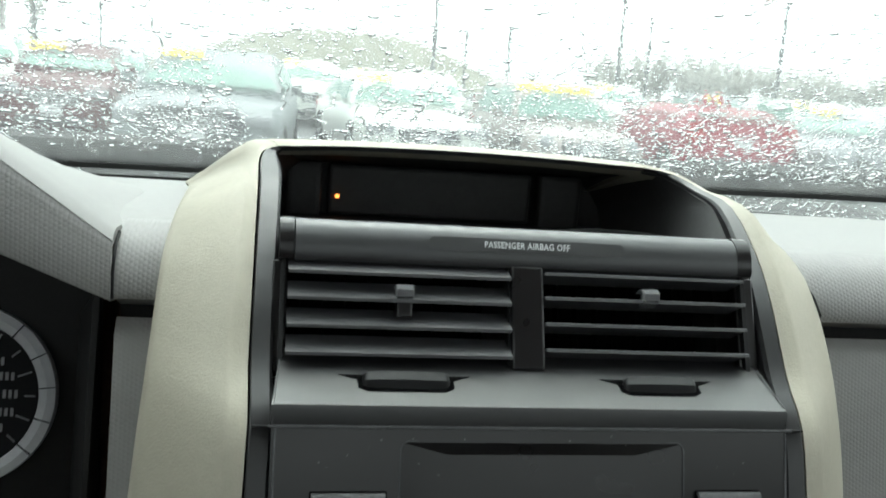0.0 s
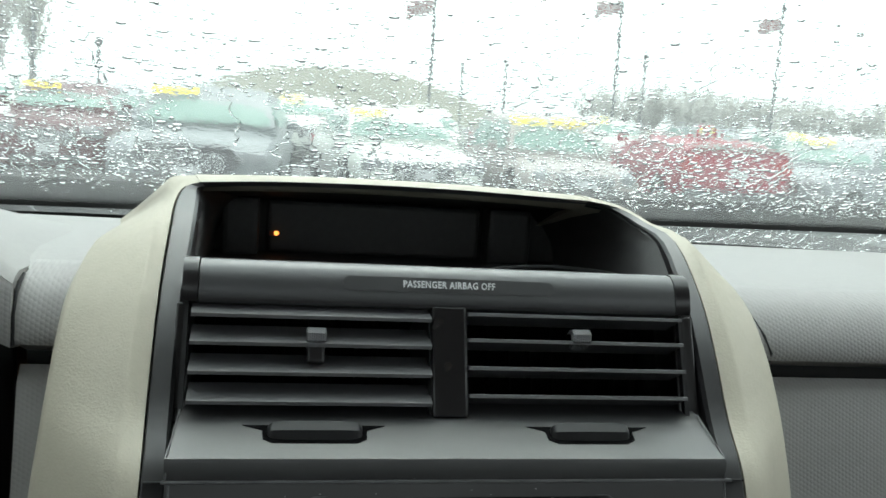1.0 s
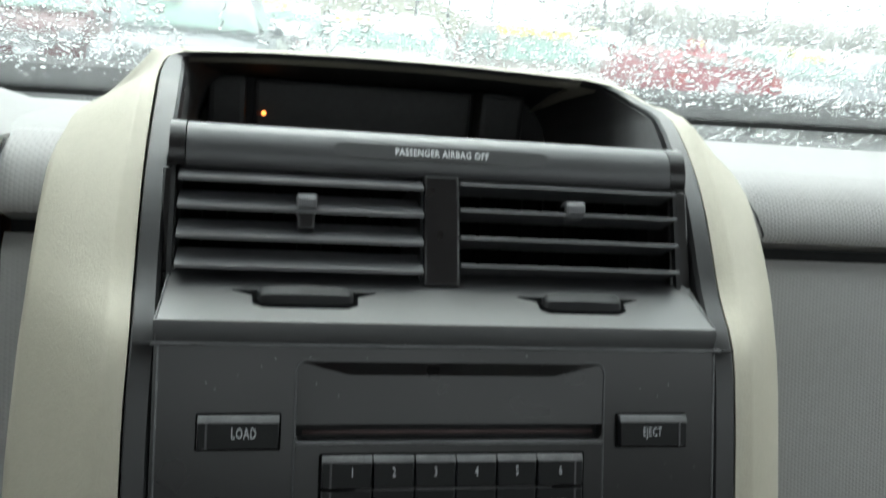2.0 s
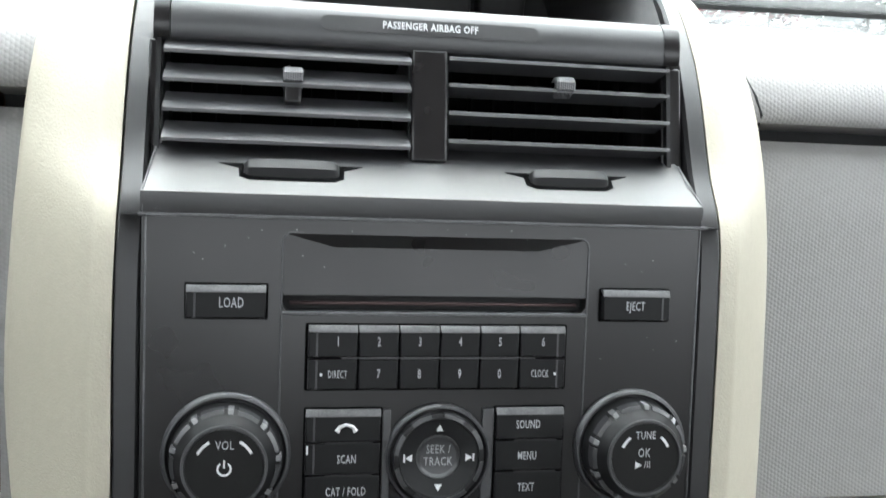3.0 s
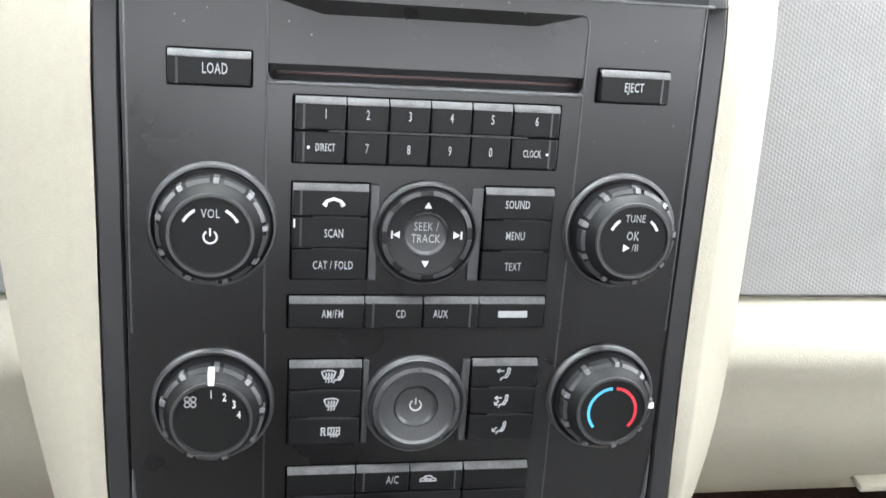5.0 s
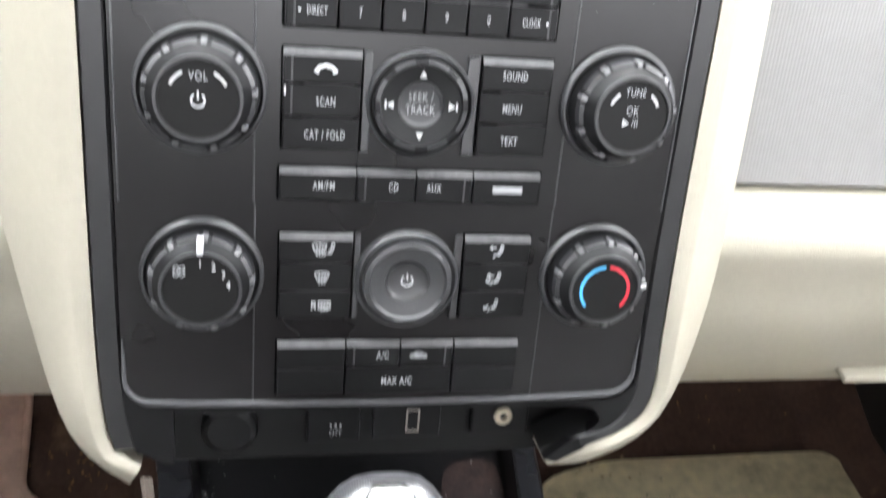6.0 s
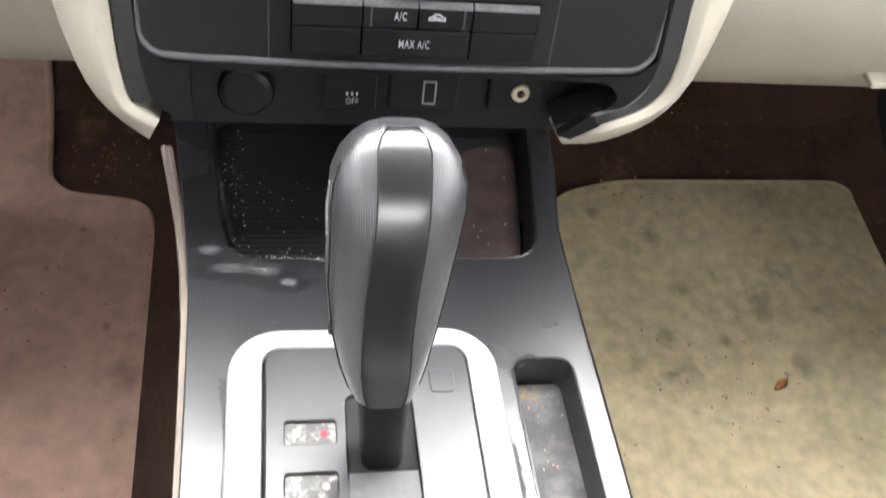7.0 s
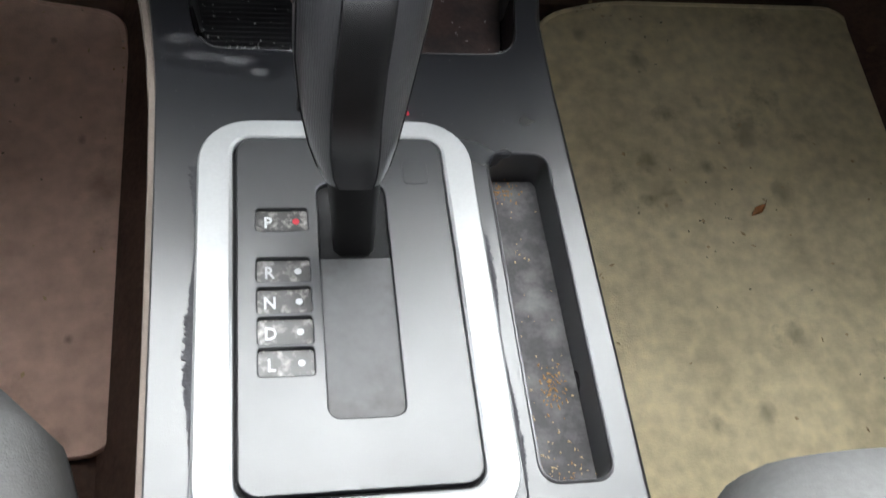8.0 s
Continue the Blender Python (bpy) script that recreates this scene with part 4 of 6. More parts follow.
for u0, u1, w, ed in ((-55.2, -24.0, "AM/FM", "t"), (-23.3, 1.0, "CD", "tl"), (1.6, 25.4, "AUX", "tr"), (26.0, 55.2, None, "t")):
    b = button(radio, u0, u1, -103.3, -89.8, 3, ed, socket=False)
    if w:
        word(b, w, (u0 + u1) / 2 + {"AM/FM": 2.5, "CD": 3, "AUX": -4.5}[w], -97, 3, 3.9)
    else:
        part("maker_bar", box((41 - 6.5) * M0, (41 + 6.5) * M0, -0.0985, -0.0955, 0.003, 0.0033, 0.0001), PRINT, b, "plain pale maker's bar")


def notched_ring(r0, r1, h0, h1, n, parent, mat, off, rib=None):
    """Raised lands round a knob's shoulder, with a narrow worn rib, its highlight in the colour, in each gap."""
    for k in range(n):
        pieces = [("grip", mat, 360.0 * k / n + 12, 360.0 / n * 0.62, 1.0)]
        if rib:
            pieces.append(("rib", rib, 360.0 * k / n + 12 + 360.0 / n * 0.74, 360.0 / n * 0.15, 1.02))
        for name, m, a, span, out in pieces:
            ring = []
            for s in range(5):
                t = radians(a + span * s / 4)
                ring.append([(q * math.cos(t), q * math.sin(t), z) for q, z in ((r0, h0), (r1 * out, h0), (r1 * 0.985 * out, h1 * 0.93), (r0, h1 * out))])
            part(name, loft(ring), m, parent, "pale worn rib with its highlight painted in" if name == "rib" else "", off)


def knob(parent, u, v, r, height, cap, label, off=0.0, grips=10):
    base = Matrix.Translation(mm(u, v + off, 0))
    k = part("knob", lathe([(r * 1.03 * M0, -0.001), (r * 1.03 * M0, 0.0020), (r * 0.97 * M0, 0.0034), (r * 0.93 * M0, 0.0020), (r * 0.90 * M0, 0.0020), (r * 0.86 * M0, height * 0.55 * M0), (r * 0.80 * M0, height * 0.68 * M0), (cap * 1.06 * M0, height * 0.93 * M0), (cap * 1.02 * M0, height * M0), (cap * 0.95 * M0, height * M0), (cap * 0.93 * M0, (height - 0.7) * M0), (0.0001, (height - 0.9) * M0)], 56), RUBBER, parent, label, base)
    part("halo", lathe([(r * 1.05 * M0, -0.001), (r * 1.05 * M0, 0.0017), (r * 1.01 * M0, 0.0030), (r * 0.97 * M0, 0.0032), (r * 0.965 * M0, -0.001)], 56), CHARCOAL2, k, "grey ring round the knob base")
    part("cap_rim", lathe([(cap * 1.05 * M0, (height - 1.0) * M0), (cap * 1.03 * M0, (height + 0.15) * M0), (cap * 0.97 * M0, (height + 0.15) * M0), (cap * 0.95 * M0, (height - 1.0) * M0)], 56), CHARCOAL2, k, "worn rim")
    part("face", lathe([(cap * 0.94 * M0, (height - 1.2) * M0), (cap * 0.94 * M0, (height - 0.68) * M0), (0.0001, (height - 0.78) * M0)], 40), SHAFT, k, "plain black knob face")
    notched_ring(r * 0.80 * M0, r * 0.878 * M0, height * 0.42 * M0, height * 0.71 * M0, grips, k, CHARCOAL2, None, WORN)
    return k


def arc(parent, r, a0, a1, h, thick, mat, name="print_arc"):
    pts = [(r * math.cos(radians(a0 + (a1 - a0) * i / 14)) * M0, r * math.sin(radians(a0 + (a1 - a0) * i / 14)) * M0) for i in range(15)]
    bm = bmesh.new()
    rings = [[(x * (1 - thick / r / 2), y * (1 - thick / r / 2), h * M0), (x * (1 + thick / r / 2), y * (1 + thick / r / 2), h * M0), (x * (1 + thick / r / 2), y * (1 + thick / r / 2), h * M0 + 0.0002), (x * (1 - thick / r / 2), y * (1 - thick / r / 2), h * M0 + 0.0002)] for x, y in pts]
    return part(name, loft(rings, bm=bm), mat, parent)


def power_mark(parent, v, h, s=1.0):
    arc(parent, 2.5 * s, 125, 415, h, 0.7, WHITE, "power_mark").location = mm(0, v, 0)
    part("power_stroke", box(-0.00035, 0.00035, 0.0004 * s, 0.0034 * s, 0, 0.0002), WHITE, parent, m=Matrix.Translation(mm(0, v, h)))


vol = knob(radio, -86.0, -59.5, 24.6, 19, 15.9, "black rubber volume knob", grips=9)
letters("legend", "VOL", 0.0050, vol, 0, 0.0085, 0.0184, wide=0.75)
arc(vol, 11.5, 28, 60, 18.4, 1.1, WHITE)
arc(vol, 11.5, 120, 152, 18.4, 1.1, WHITE)
power_mark(vol, 0, 20.3)
tune = knob(radio, 86.0, -59.3, 24.3, 19, 15.7, "black rubber tuning knob", grips=9)
letters("legend", "TUNE", 0.0046, tune, 0, 0.0095, 0.0184, wide=0.75)
arc(tune, 11.0, 25, 52, 18.4, 1.1, WHITE)
arc(tune, 11.0, 128, 155, 18.4, 1.1, WHITE)
letters("legend", "OK", 0.0054, tune, -0.0004, 0.0020, 0.0184, wide=0.72)
letters("legend", "/II", 0.0044, tune, 0.0012, -0.0030, 0.0184, wide=0.8)
tri = bmesh.new()
tri.faces.new([tri.verts.new(p) for p in (mm(-4.2, -4.6, 18.5), mm(-1.2, -3.0, 18.5), mm(-4.2, -1.4, 18.5))])
part("play_mark", tri, WHITE, tune)
seek = part("rocker", lathe([(0.0217, -0.001), (0.0217, 0.0030), (0.0207, 0.0042), (0.0198, 0.0030), (0.0192, 0.0030), (0.0188, 0.0056), (0.0170, 0.0062), (0.0165, 0.0050), (0.0095, 0.0036), (0.0090, 0.0020), (0.0001, 0.0016)], 56), RUBBER, radio, "round black seek rocker", Matrix.Translation(mm(0.7, -61.5, 0)))
part("rocker_rim", lathe([(0.0222, -0.001), (0.0222, 0.0024), (0.0214, 0.0036), (0.0209, 0.0034), (0.0208, -0.001)], 56), CHARCOAL2, seek, "grey rim")
notched_ring(0.0172, 0.0193, 0.0045, 0.0066, 8, seek, CHARCOAL2, None)
arc(seek, 9.2, 0, 360, 3.2, 0.5, CHARCOAL2, "inner_ring")
part("dish", lathe([(0.0094, 0.0008), (0.0090, 0.0035), (0.0078, 0.0024), (0.0058, 0.0019), (0.0001, 0.0018)], 32), DIALFACE, seek, "grey hollow centre")
letters("legend", "SEEK /\nTRACK", 0.0052, seek, 0, 0.0003, 0.0027, wide=0.74)
for a in (0, 90, 180, 270):
    tri = bmesh.new()
    tri.faces.new([tri.verts.new(p) for p in (mm(11.3, -1.6, 4.75), mm(14.2, 0, 5.0), mm(11.3, 1.6, 4.75))])
    part("arrow", tri, WHITE, seek, m=pose(0, 0, 0, 0, 0, a))
for a in (0, 180):
    part("arrow_bar", box(0.0143, 0.0150, -0.0016, 0.0016, 0.0048, 0.0053), WHITE, seek, m=pose(0, 0, 0, 0, 0, a))

def strokes(lines, u, v, h, width=0.62):
    """Printed lines about (u, v), all in millimetres, as one thin mesh."""
    bm = bmesh.new()
    for line in lines:
        for (xa, ya), (xb, yb) in zip(line, line[1:]):
            d = Vector((xb - xa, yb - ya))
            n = Vector((-d.y, d.x)).normalized() * width / 2
            e = d.normalized() * width * 0.3
            quad = [Vector((u + xa, v + ya)) - e + n, Vector((u + xa, v + ya)) - e - n, Vector((u + xb, v + yb)) + e - n, Vector((u + xb, v + yb)) + e + n]
            loft([[(q.x * M0, q.y * M0, z * M0) for q in quad] for z in (h, h + 0.15)], bm=bm)
    return bm


def wave(x, y0, y1):
    return [(x + 0.35 * math.sin(k * 1.6), y0 + (y1 - y0) * k / 6) for k in range(7)]


def shifted(lines, dx, dy=0.0):
    return [[(x + dx, y + dy) for x, y in line] for line in lines]


# climate half
out = [(-120, -106.3), (-120, -186), (-118, -194), (-111, -199.5), (-60, -201.5), (0, -202), (60, -201.5), (107, -199.5), (113, -194), (114.6, -186), (114.6, -106.3)]
part("faceplate", plate([(a * M0, b * M0) for a, b in reversed(out)], [], 0, -0.012), CHARCOAL, climate, m=CLM)
for u in (-64.8, 63.6):
    part("crease", box((u - 0.35) * M0, (u + 0.35) * M0, -0.199, -0.1066, -0.001, 0.0003, 0.0002), CHARCOAL2, climate, m=CLM)
lip = [(-119.4, -168), (-119.2, -180)] + [(-107.2 - 12 * math.cos(radians(a)), -187 - 12 * math.sin(radians(a))) for a in range(5, 90, 10)]
lip += [(-95, -199.6), (-60, -200.4), (0, -201), (60, -200.4), (90, -199.6)] + [(102.2 + 12 * math.cos(radians(a)), -187 - 12 * math.sin(radians(a))) for a in range(85, 0, -10)] + [(114.2, -180), (114.4, -168)]
wide = [0.0004, 0.0009] + [0.0010 + 0.0007 * k / 8 for k in range(9)] + [0.0017] * 5 + [0.0017 - 0.0007 * k / 8 for k in range(9)] + [0.0009, 0.0004]
part("lip", tube([mm(a, b, 0.2) for a, b in lip], wide, 8), material("lip_plastic", (0.075, 0.075, 0.079), 0.4, vary=0.3, scale=120), climate, "pale rounded lower lip", CLM)
fan = knob(climate, -86.0, -137.5, 24.2, 18, 15.8, "black fan speed knob", off=150, grips=9)
part("pointer", box(-0.0013, 0.0013, 0.0155, 0.0215, 0.0120, 0.0188, 0.0004), WHITE, fan, "white pointer")
for t, a in (("1", 90), ("2", 62), ("3", 36), ("4", 10)):
    letters("legend", t, 0.0048, fan, 0.0112 * math.cos(radians(a)), 0.0112 * math.sin(radians(a)), 0.0174, WHITE, wide=0.75, bold=0.00008)
for k in range(4):
    q = radians(90 * k + 45)
    blade = [(1.7 * math.cos(q) + 1.05 * math.cos(q + a), 1.7 * math.sin(q) + 1.05 * math.sin(q + a)) for a in [2 * math.pi * j / 10 for j in range(11)]]
    part("fan_mark", strokes([blade], -8.2, 8.2, 17.4, 0.5), PRINT, fan, "white fan symbol")
temp = knob(climate, 86.0, -137.3, 24.0, 18, 15.6, "black temperature knob", off=150, grips=9)
arc(temp, 10.9, 95, 222, 17.4, 1.3, BLUE, "blue_arc")
arc(temp, 10.9, -42, 85, 17.4, 1.3, RED, "red_arc")
part("pointer", box(0.0180, 0.0215, -0.0013, 0.0013, 0.0075, 0.0130, 0.0004), WHITE, temp, "white pointer")
mode = part("mode_dial", lathe([(0.0223, -0.001), (0.0223, 0.0030), (0.0212, 0.0044), (0.0200, 0.0030), (0.0193, 0.0030), (0.0188, 0.0064), (0.0170, 0.0072), (0.0160, 0.0060), (0.0098, 0.0050), (0.0092, 0.0032), (0.0001, 0.0028)], 56), DIALFACE, climate, "round dark grey mode dial", Matrix.Translation(mm(0.4, 11, 0)))
part("dial_rim", lathe([(0.0228, -0.001), (0.0228, 0.0024), (0.0219, 0.0038), (0.0213, 0.0036), (0.0212, -0.001)], 56), CHARCOAL2, mode, "grey rim")
notched_ring(0.0172, 0.0194, 0.0050, 0.0076, 8, mode, CHARCOAL2, None)
part("dish", lathe([(0.0096, 0.0020), (0.0093, 0.0047), (0.0080, 0.0036), (0.0060, 0.0031), (0.0001, 0.0030)], 32), LEDGE, mode, "grey centre dish")
power_mark(mode, 0, 3.4)
MODE_KEYS = key_column(climate, -54.5, -23.8, -118.6, 13.0, ("", "", ""), "", 150)
MODE_KEYS += key_column(climate, 25.0, 54.5, -118.6, 13.0, ("", "", ""), "", 150)
for u0, u1 in ((-23.0, -20.5), (20.8, 24.2)):
    part("filler", box(u0 * M0, u1 * M0, -0.0078, 0.0314, -0.002, 0.0015, 0.0005), CHARCOAL2, climate)


SEATED = [[(2.6, 2.6), (2.2, 0.2), (1.2, -1.6), (-0.8, -1.5), (-1.5, -2.8)], [(1.6, 2.5), (1.4, 0.4), (0.4, -0.9)], [(2.4, 2.9), (1.7, 2.9)]]
TO_FACE = [[(-0.4, 1.6), (-3.2, 1.6)], [(-2.2, 2.4), (-3.2, 1.6), (-2.2, 0.8)]]
TO_FEET = [[(-1.6, 0.2), (-3.2, -1.6)], [(-3.4, -0.4), (-3.2, -1.6), (-2.0, -1.7)]]
SCREEN = [[(-3.0, 2.0), (-2.0, 2.6), (0.0, 2.8), (2.0, 2.6), (3.0, 2.0), (1.9, -0.8), (-1.9, -0.8), (-3.0, 2.0)], wave(-1.2, 1.6, -2.6), wave(0.0, 1.6, -2.8), wave(1.2, 1.6, -2.6)]
REAR_SCREEN = [[(-0.9, 1.9), (4.0, 1.9), (4.0, -1.3), (-0.9, -1.3), (-0.9, 1.9)], wave(0.3, 1.1, -2.4), wave(1.55, 1.1, -2.4), wave(2.8, 1.1, -2.4), [(-3.8, -1.6), (-3.8, 1.8), (-2.6, 1.8), (-2.3, 1.0), (-2.7, 0.3), (-3.8, 0.3)], [(-3.0, 0.3), (-2.2, -1.6)]]
SYMBOLS = [shifted(SCREEN, -1.4) + shifted(SEATED, 2.2), SCREEN, REAR_SCREEN, SEATED + TO_FACE, SEATED + TO_FACE + TO_FEET, SEATED + TO_FEET]
for i, (b, lines) in enumerate(zip(MODE_KEYS, SYMBOLS)):
    part("symbol", strokes(lines, -36.5 if i < 3 else 39.5, 31.4 - 13.0 * (i % 3 + 0.5), 3.05), PRINT, b, "small white printed symbol")
part("socket", plate(rect(-55.5, 55.0, -195.8 + 150, -168.2 + 150, 1.0), [], 0.0003, -0.002), PIT, climate)
for u0, u1 in ((-54.5, -25.0), (24.6, 54.2)):
    button(climate, u0, u1, -181.6, -169, 3, "t", 150, False, "blank_key")
    button(climate, u0, u1, -195, -182.0, 3, "", 150, False, "blank_key")
b = button(climate, -24.2, 23.8, -195, -181.8, 3, "", 150, False)
word(b, "MAX A/C", -1, -188.6, 3, 4.2, 0.75, 150)
b = button(climate, -24.2, -0.6, -181.2, -169, 3, "tl", 150, False)
word(b, "A/C", -8, -175.6, 3, 4.2, 0.75, 150)
b = button(climate, 0.1, 23.8, -181.2, -169, 3, "tr", 150, False)
part("symbol", strokes([[(-3.6, -0.9), (-3.4, 0.2), (-2.0, 0.6), (-1.2, 1.6), (1.2, 1.6), (2.2, 0.5), (3.5, 0.1), (3.6, -0.9), (-3.6, -0.9)], [(1.4, 0.0), (-1.6, 0.0)], [(-0.8, 0.7), (-1.6, 0.0), (-0.8, -0.6)]], 8.2, -25.6, 3.05), PRINT, b, "small white car symbol")

# ---- outlet row tucked below the panel ----
outlets = thing("outlet_panel", "black recessed panel with sockets and a switch", "outlet panel", STACK @ Matrix.Translation(mm(0, -220, 0)))
OM = Matrix.Translation(mm(0, 220, 0))
part("backing", slab([[mm(u, -198, -14), mm(u, -206, -30), mm(u, -250, -32)] for u in (-112, 0, 112)], mm(0, 0, -3)), SHAFT, outlets, m=OM)
part("hood", slab([[mm(u, -200.5, -1), mm(u, -206.5, -2), mm(u, -207.5, -6), mm(u, -206, -30)] for u in (-112, -60, 0, 60, 112)], mm(0, 3, 0)), BUTTON, outlets, m=OM)
# the panel's flanks; the right one curls round a dark finger pocket
FLANKS = (
    [(125, -190), (124, -208), (115, -219), (100, -227.5), (82, -237.5), (76, -236), (86, -227.5), (93, -223.4), (99.5, -218.2), (101.6, -214.3), (100.5, -211.2), (96.5, -208), (90, -206.3), (80, -205.5), (73, -204), (108, -202), (117, -194)],
    [(-118, -194), (-110, -202), (-99, -203), (-99, -231), (-103, -231), (-115, -225), (-122, -212), (-125, -190)])
for flank in FLANKS:
    part("flank", plate([(a * M0, b * M0) for a, b in flank], [], -0.0005, -0.007), BUTTON, outlets, m=OM)
sock = part("power_socket", lathe([(0.0135, -0.006), (0.0135, 0.001), (0.0125, 0.003), (0.0100, 0.0045), (0.0001, 0.005)], 32), BUTTON, outlets, "round black socket cap", Matrix.Translation(mm(-75.5, -9.5, -27)))
part("cap_tab", box(-0.004, 0.004, 0.010, 0.0145, 0.002, 0.004, 0.001), RUBBER, sock)
sw = part("switch", box(-0.0385, -0.0125, -0.0185, 0.0015, -0.030, -0.0255, 0.0012), BUTTON, outlets, "black stability switch")
letters("legend", "OFF", 0.0050, sw, -0.0245, -0.0130, -0.0253, wide=0.75)
for q in range(3):
    part("mark", box(-0.0275 + 0.0024 * q, -0.0265 + 0.0024 * q, -0.0095, -0.0082, -0.0256, -0.0252), WHITE, sw)
usb = part("usb_socket", box(-0.006, 0.028, -0.0175, 0.0035, -0.030, -0.0262, 0.001), BUTTON, outlets, "black socket block")
part("port_frame", plate(rect(10.4, 17.2, -13.8, -1.0, 0.6), [rect(11.2, 16.4, -13.0, -1.8, 0.3)], -0.0255, -0.027), DULL, usb, "metal port rim")
jack = part("jack_block", box(0.044, 0.074, -0.0165, 0.0035, -0.030, -0.0258, 0.0015), BUTTON, outlets, "black jack block")
part("jack", lathe([(0.0048, -0.001), (0.0048, 0.0016), (0.0038, 0.0024), (0.0022, 0.0022), (0.0020, -0.001)], 24), BRASS, jack, "round metal jack", Matrix.Translation(mm(60, -5.5, -25.6)))

def rounded(loop, r, seg=4):
    """Rounds the corners of a counter-clockwise outline."""
    out = []
    n = len(loop)
    for i in range(n):
        p, a, b = Vector(loop[i]), Vector(loop[i - 1]), Vector(loop[(i + 1) % n])
        q = min(r, (a - p).length * 0.45, (b - p).length * 0.45)
        s, e = p + (a - p).normalized() * q, p + (b - p).normalized() * q
        for k in range(seg + 1):
            t = k / seg
            out.append(tuple(s * (1 - t) ** 2 + p * 2 * t * (1 - t) + e * t * t))
    return out


# ---- centre console ----
console = thing("center_console", "charcoal console with silver shifter surround", "console", CONS)
top = [(-103.5, 0), (-102.5, -80), (-101.5, -190), (98, -190), (98.2, -80), (97.5, 0), (96.8, 62), (97.4, 109), (104.5, 156), (108, 187), (111.2, 224), (-124, 224), (-118.8, 185), (-114.2, 152), (-107.6, 92), (-105, 62)]
top = [(a * M0, b * M0) for a, b in top]
TRAY = rounded([(-86.0, 85.0), (81.5, 85.0), (98.2, 212.0), (-104.4, 212.0)], 17, 6)
SB = (54.8, 85.0, -149.0, 18.0)
part("top", plate(top, [rect(*SB, 7.5), rect(-69, 34, -149, 29, 9), [(x * M0, y * M0) for x, y in TRAY]], 0, -0.004, 0.0009), CONSOLE, console)
rings = []
for s, h in ((0.0, -0.5), (0.4, 0.9), (1.2, 1.6), (8.0, 1.8), (14.5, 1.6), (16.0, 0.9), (16.4, -2.0)):
    rings.append([(x, y, h * M0) for x, y in outline((-84.5 + s) * M0, (46.5 - s * 0.9) * M0, (-166 + s) * M0, (37.5 - s * 0.66) * M0, (25 - s) * M0, 8)])
part("silver_surround", loft(rings, caps=False), SILVER, console, "bright silver painted surround")
gate_hole = rect(-30, 2, -117, 0, 5)
wins = [(-13.7, -25.8), (-40.3, -52.2), (-55.2, -67.7), (-69.9, -82.6), (-84.5, -97.2)]
part("shift_plate", plate(outline(-0.0667, 0.0315, -0.1475, 0.0272, 0.0085, 6), [gate_hole] + [rect(-58, -34.7, b, a, 1.6) for a, b in wins], 0.0002, -0.003, 0.0007), PLATE, console, "charcoal shifter plate")
# black sheet standing for the shadow round the plate's rim
part("plate_shadow", plate(outline(-0.0688, 0.0335, -0.149, 0.0290, 0.0095, 6), [], -0.0028, -0.008), BLACK, console)
part("gate", box(-0.0305, 0.0025, -0.1175, -0.040, -0.006, -0.0016, 0.0008), GATE, console, "grey dusty gate slide")
# pit floor coloured as if in full shade
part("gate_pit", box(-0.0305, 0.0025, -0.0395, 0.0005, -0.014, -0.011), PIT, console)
part("gate_post", box(-0.029, -0.0225, -0.034, -0.012, -0.011, -0.004, 0.002), RUBBER, console)
WINDOW = material("smoked_window", (0.05, 0.048, 0.046), 0.3, vary=0.3, scale=150, dirt=(0.42, 0.40, 0.38), dirt_scale=240, dirt_cut=(0.50, 0.70))
for (a, b), t in zip(wins, "PRNDL"):
    w = part("gear_window", box(-0.0582, -0.0345, (b - 0.2) * M0, (a + 0.2) * M0, -0.004, -0.0020, 0.0002), WINDOW, console, "smoked dusty gear window")
    letters("legend", t, 0.0084, w, -0.0526, (a + b) / 2 * M0 - 0.0008, -0.0018, WHITE, wide=0.95, bold=0.0002)
    part("gear_dot", lathe([(0.0001, 0.0002), (0.0016, 0.0002), (0.0016, 0)], 16), RED if t == "P" else WHITE, w, m=Matrix.Translation(mm(-40, (a + b) / 2, -1.95)))
part("release_cover", plate(rect(11.7, 23.6, -0.4, 13, 2.2), [], 0.0007, -0.001, 0.0003), PLATE, console, "small square cover")
part("red_speck", box(0.016, 0.0185, 0.042, 0.0445, 0.0, 0.0006, 0.0002), RED, console)
u0, u1, v0, v1 = SB
rings = [[(x, y, h) for x, y in outline((u0 + s) * M0, (u1 - s) * M0, (v0 + s) * M0, (v1 - s) * M0, (7.5 - s) * M0, 5)] for s, h in ((-1.4, 0.0002), (-1.0, 0.0007), (-0.4, 0.0008), (0.2, 0.0000), (0.8, -0.03), (1.0, -0.034))]
part("slot_bin", loft(rings, caps=False), CONSOLE, console, "deep narrow black coin slot")
part("bin_floor", slab([[mm(u, v0 + 0.5, -18), mm(u, v1 - 2, -21)] for u in (u0 + 0.8, u1 - 0.8)], mm(0, 0, -2)), material("dusty_bin", (0.055, 0.053, 0.055), 0.7, vary=0.3, scale=60, dirt=(0.2, 0.195, 0.195), dirt_scale=45, dirt_cut=(0.45, 0.75)), console, "dusty slot floor")
# the tray let into the console ahead of the shifter
CI = CONS.inverted()


def w(x, y, z):
    return CI @ Vector((x, y, z))


def tray_ring(q, h):
    return [mm(-3 + (x + 3) * q, 144 + (y - 144) * q, h) for x, y in TRAY]


